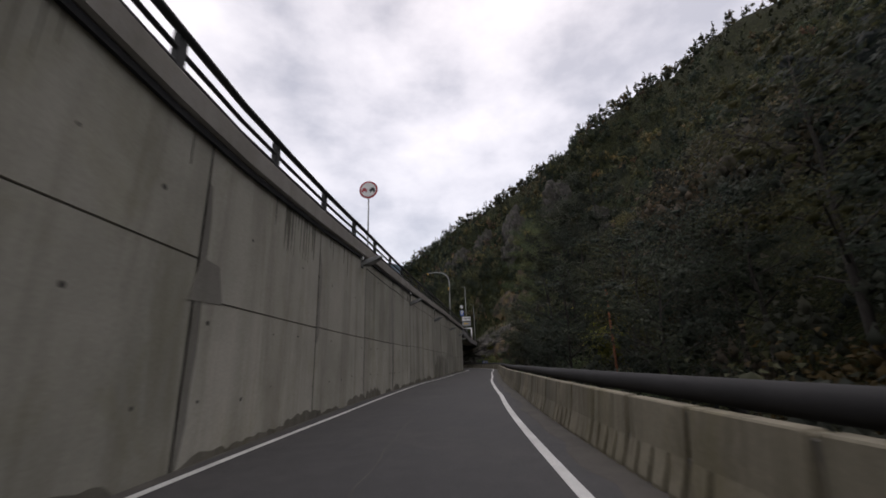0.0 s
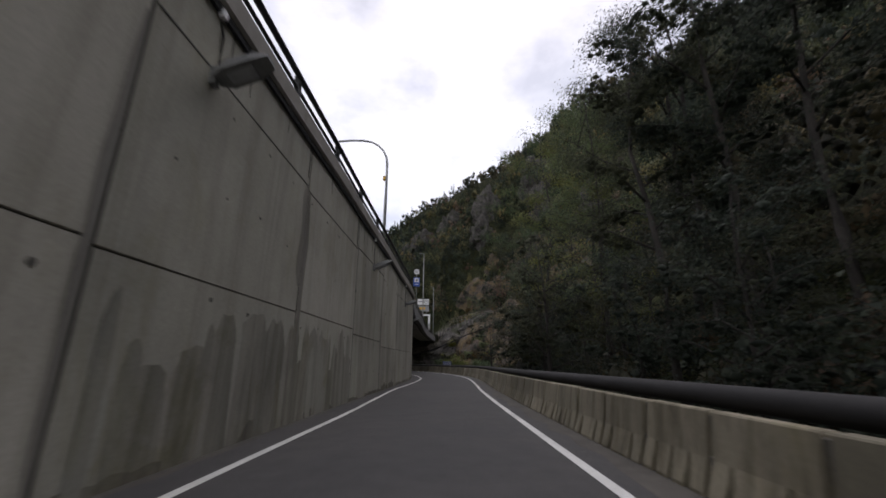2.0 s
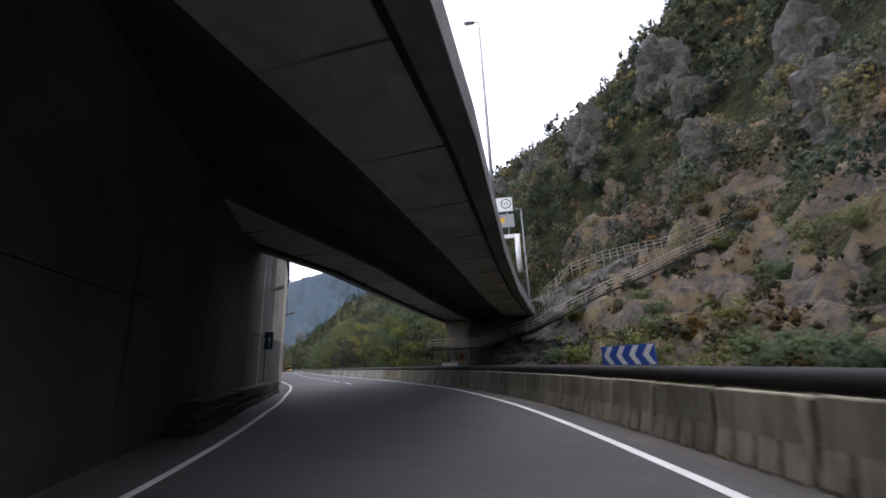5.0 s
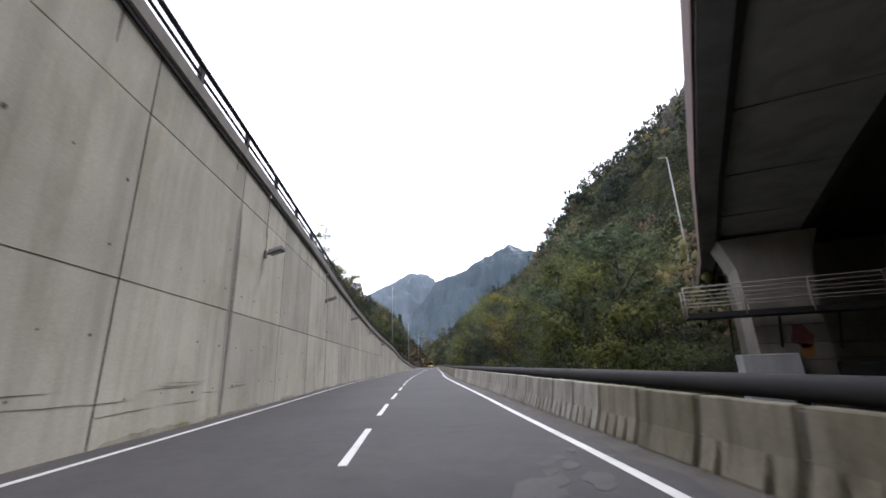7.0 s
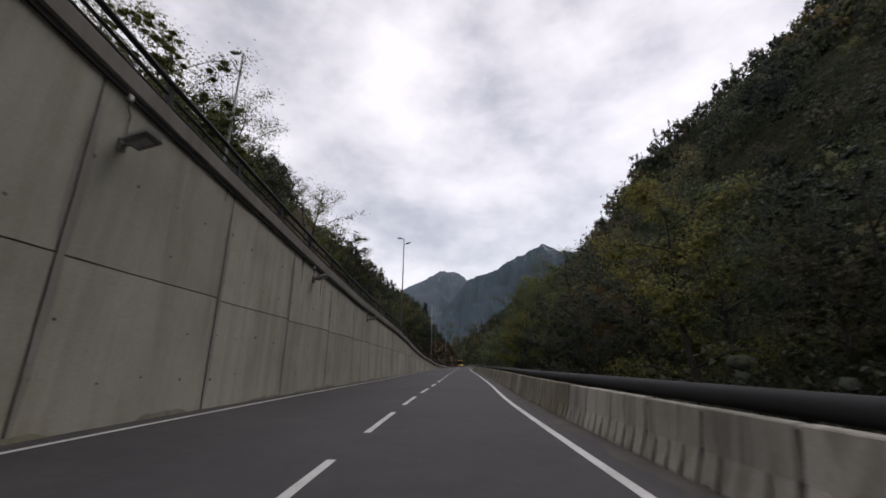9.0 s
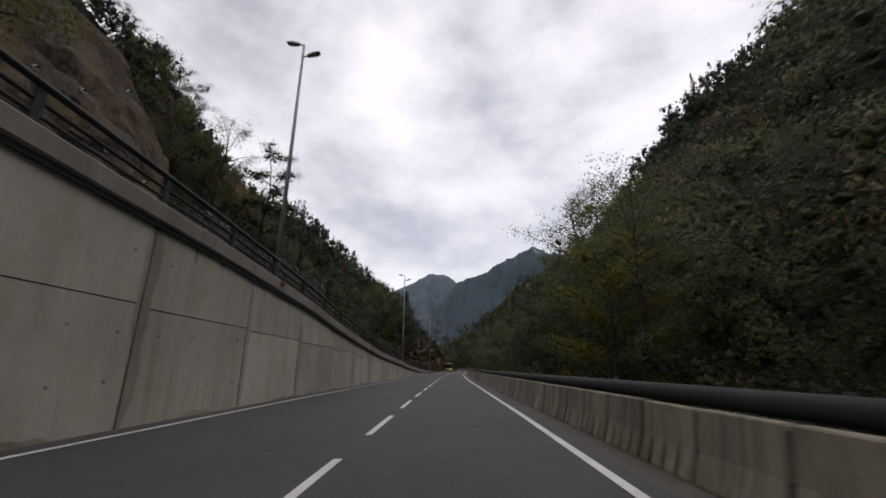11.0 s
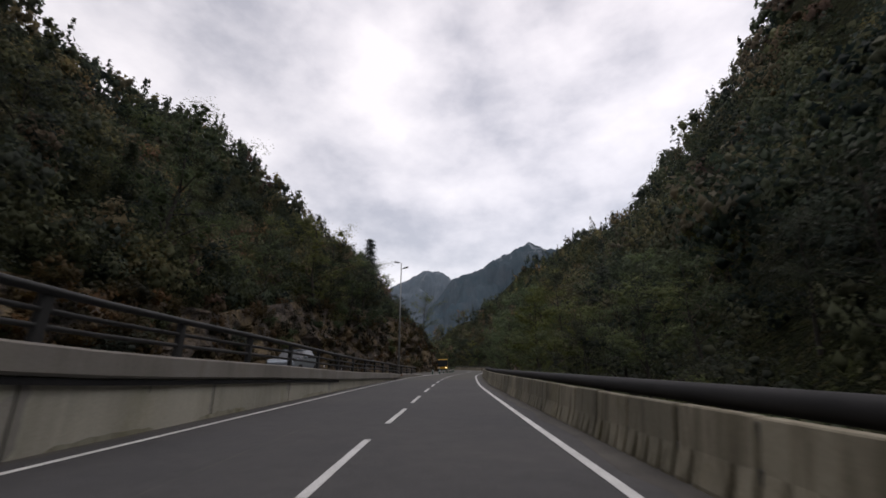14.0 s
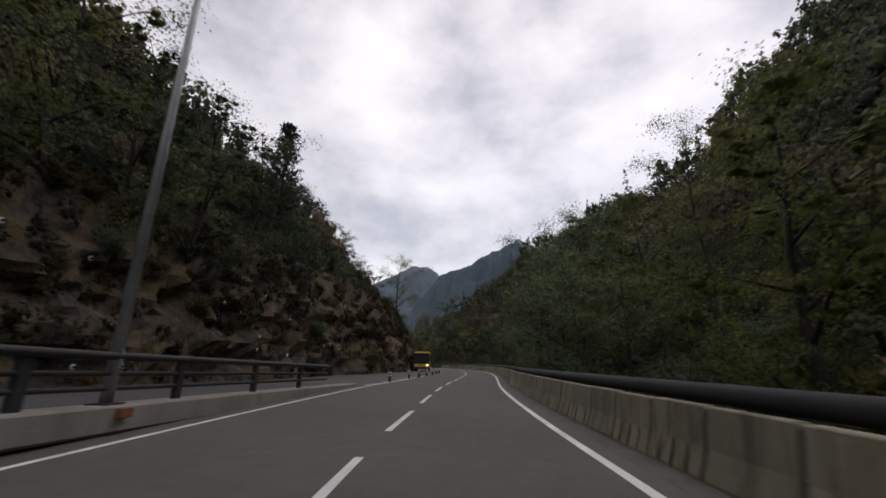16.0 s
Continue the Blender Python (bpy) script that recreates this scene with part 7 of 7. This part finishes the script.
def forest_material(name, stops):
    m, n, l, b = material(name, 0.7)
    at_node = n.new("ShaderNodeAttribute")
    at_node.attribute_name = "tone"
    c = ramp_node(n, l, at_node.outputs["Fac"], stops)
    geo = n.new("ShaderNodeNewGeometry")
    g = ramp_node(n, l, geo.outputs["Random Per Island"], [(0.0, (0.93, 0.93, 0.93)), (1.0, (1.06, 1.06, 1.06))])
    col = mix_node(n, l, "MULTIPLY", 1.0, c.outputs[0], g.outputs[0])
    big = noise_node(n, l, 0.018, 3, 0.6, geo.outputs["Position"])
    bc = ramp_node(n, l, big.outputs["Fac"], [(0.35, (0.75, 0.82, 0.8)), (0.65, (1.25, 1.1, 0.9))])
    col = mix_node(n, l, "MULTIPLY", 1.0, col, bc.outputs[0])
    stand = noise_node(n, l, 0.11, 3, 0.6, geo.outputs["Position"])
    sc = ramp_node(n, l, stand.outputs["Fac"], [(0.36, (0.55, 0.62, 0.68)), (0.5, (1.0, 1.0, 1.0)), (0.66, (1.5, 1.32, 1.0))])
    col = mix_node(n, l, "MULTIPLY", 1.0, col, sc.outputs[0])
    l.new(col, b.inputs["Base Color"])
    b.inputs["Specular IOR Level"].default_value = 0.15
    leaf_light(m, n, l, b, col, 0.44)
    return m


FOREST = forest_material("forest_leaves", [(0.0, (0.037, 0.050, 0.046)), (0.4, (0.068, 0.088, 0.064)), (0.72, (0.117, 0.133, 0.083)), (0.9, (0.182, 0.163, 0.102)), (1.0, (0.154, 0.102, 0.096))])
FAR_FOREST = forest_material("far_forest_leaves", [(0.0, (0.028, 0.037, 0.028)), (0.4, (0.052, 0.058, 0.039)), (0.72, (0.078, 0.078, 0.050)), (0.9, (0.099, 0.082, 0.056)), (1.0, (0.097, 0.069, 0.054))])
# darker copy of the forest colours, with the first bank's shade painted in
SHADED_FOREST = forest_material("shaded_forest_leaves", [(0.0, (0.028, 0.033, 0.034)), (0.5, (0.050, 0.056, 0.047)), (0.85, (0.078, 0.080, 0.061)), (1.0, (0.110, 0.083, 0.066))])
RUSTY_SCRUB = forest_material("rusty_scrub", [(0.0, (0.023, 0.025, 0.017)), (0.5, (0.052, 0.046, 0.025)), (0.8, (0.092, 0.063, 0.033)), (1.0, (0.121, 0.071, 0.036))])
near, middle, far = [], [], []
while len(far) < 3300:
    s = rng.uniform(2, S_MAX - 4)
    d = right_line(s) + 12 + 250 * rng.random() + (recess(s) * 0.8 if s < 146 else 0)
    (near if d - recess(s) < 46 else middle if d - recess(s) < 115 else far).append((hill_point_right(s, d), rng.uniform(0.55, 1.5)))
while len(middle) < 3000:
    s = rng.uniform(2, S_MAX - 4)
    d = right_line(s) + rng.uniform(44, 115) + recess(s)
    middle.append((hill_point_right(s, d), rng.uniform(0.5, 1.4)))
for k in range(420):
    s = rng.uniform(88, 190)
    d = right_line(s) + rng.uniform(40, 130)
    middle.append((hill_point_right(s, d), rng.uniform(0.5, 1.0)))
while len(near) < 1500:
    s = rng.uniform(2, S_MAX - 40)
    d = right_line(s) + rng.uniform(12, 46) + (recess(s) * 0.8 if s < 146 else 0)
    near.append((hill_point_right(s, d), rng.uniform(0.5, 1.35) * (0.55 if 86 < s < 150 else 1.0)))
forest("forest", middle, FOREST, "mixed green and brown forest on the middle of the mountain slope", per=80, leaf=0.33, inner=0.6, conifers=0.25)
forest("forest", far, FAR_FOREST, "mixed green and rusty forest covering the mountain slope", per=40, leaf=0.50, inner=0.7, conifers=0.3)
forest("forest", [q for q in near if q[0].y < 92], SHADED_FOREST, "dense woodland darkened for shade on the lower mountain slope", per=240, leaf=0.165, inner=0.3)
forest("forest", [q for q in near if q[0].y >= 92], FOREST, "dense young woodland on the lower mountain slope", per=240, leaf=0.165, inner=0.3)
scrub = []
while len(scrub) < 1250:
    s = rng.uniform(-16, 350)
    d = right_line(s) + rng.uniform(4.1, 14.5 + recess(s) * 0.8)
    p = hill_point_right(s, d)
    if (p.y > 130.5 and 3 < p.x < 60 and s < 150) or (p.y > 125 and -1 < p.x < 20):
        continue
    scrub.append((p - Vector((0, 0, 1.0)), rng.uniform(0.28, 0.62) * (0.7 if 86 < s < 140 else 1.0)))
forest("undergrowth", [q for q in scrub if q[0].y < 92], SHADED_FOREST, "brambles darkened for shade on the bank behind the barrier", per=170, leaf=0.13, inner=0.4)
forest("undergrowth", [q for q in scrub if q[0].y >= 92], FOREST, "dense dark scrub and brambles on the bank behind the barrier", per=170, leaf=0.13, inner=0.4)
near, far = [], []
while len(far) < 2600:
    s = rng.uniform(165, S_MAX - 4) if rng.random() < 0.6 else rng.uniform(235, 345)
    q = 5 + 110 * rng.random() ** 1.4
    if left_rise(s) < 0.3 or (180 < s < 243 and q < 9):
        continue
    (near if q < 30 else far).append((hill_point_left(s, q), rng.uniform(0.5, 1.0)))
forest("forest", far, FOREST, "dark mixed woodland on the slope above the side carriageway", per=48, leaf=0.37, inner=0.6, conifers=0.2)
forest("forest", near[:1300], FOREST, "dense dark scrub above the side carriageway", per=210, leaf=0.165, inner=0.36)
ledge = []
for k in range(820):
    s, h = rng.uniform(242, 372), rng.random()
    ledge.append((left_rock(s, h) - Vector((0, 0, 0.7)), rng.uniform(0.14, 0.36)))
for k in range(420):
    s = rng.uniform(92, 146)
    p = slope_rock(s, right_line(s) + rng.uniform(8, 54))
    if p.y < 125 or p.x > 20:
        ledge.append((p - Vector((0, 0, 0.8)), rng.uniform(0.2, 0.48)))
forest("scrub", ledge, RUSTY_SCRUB, "rusty and green low scrub growing on the rock", per=120, leaf=0.13)
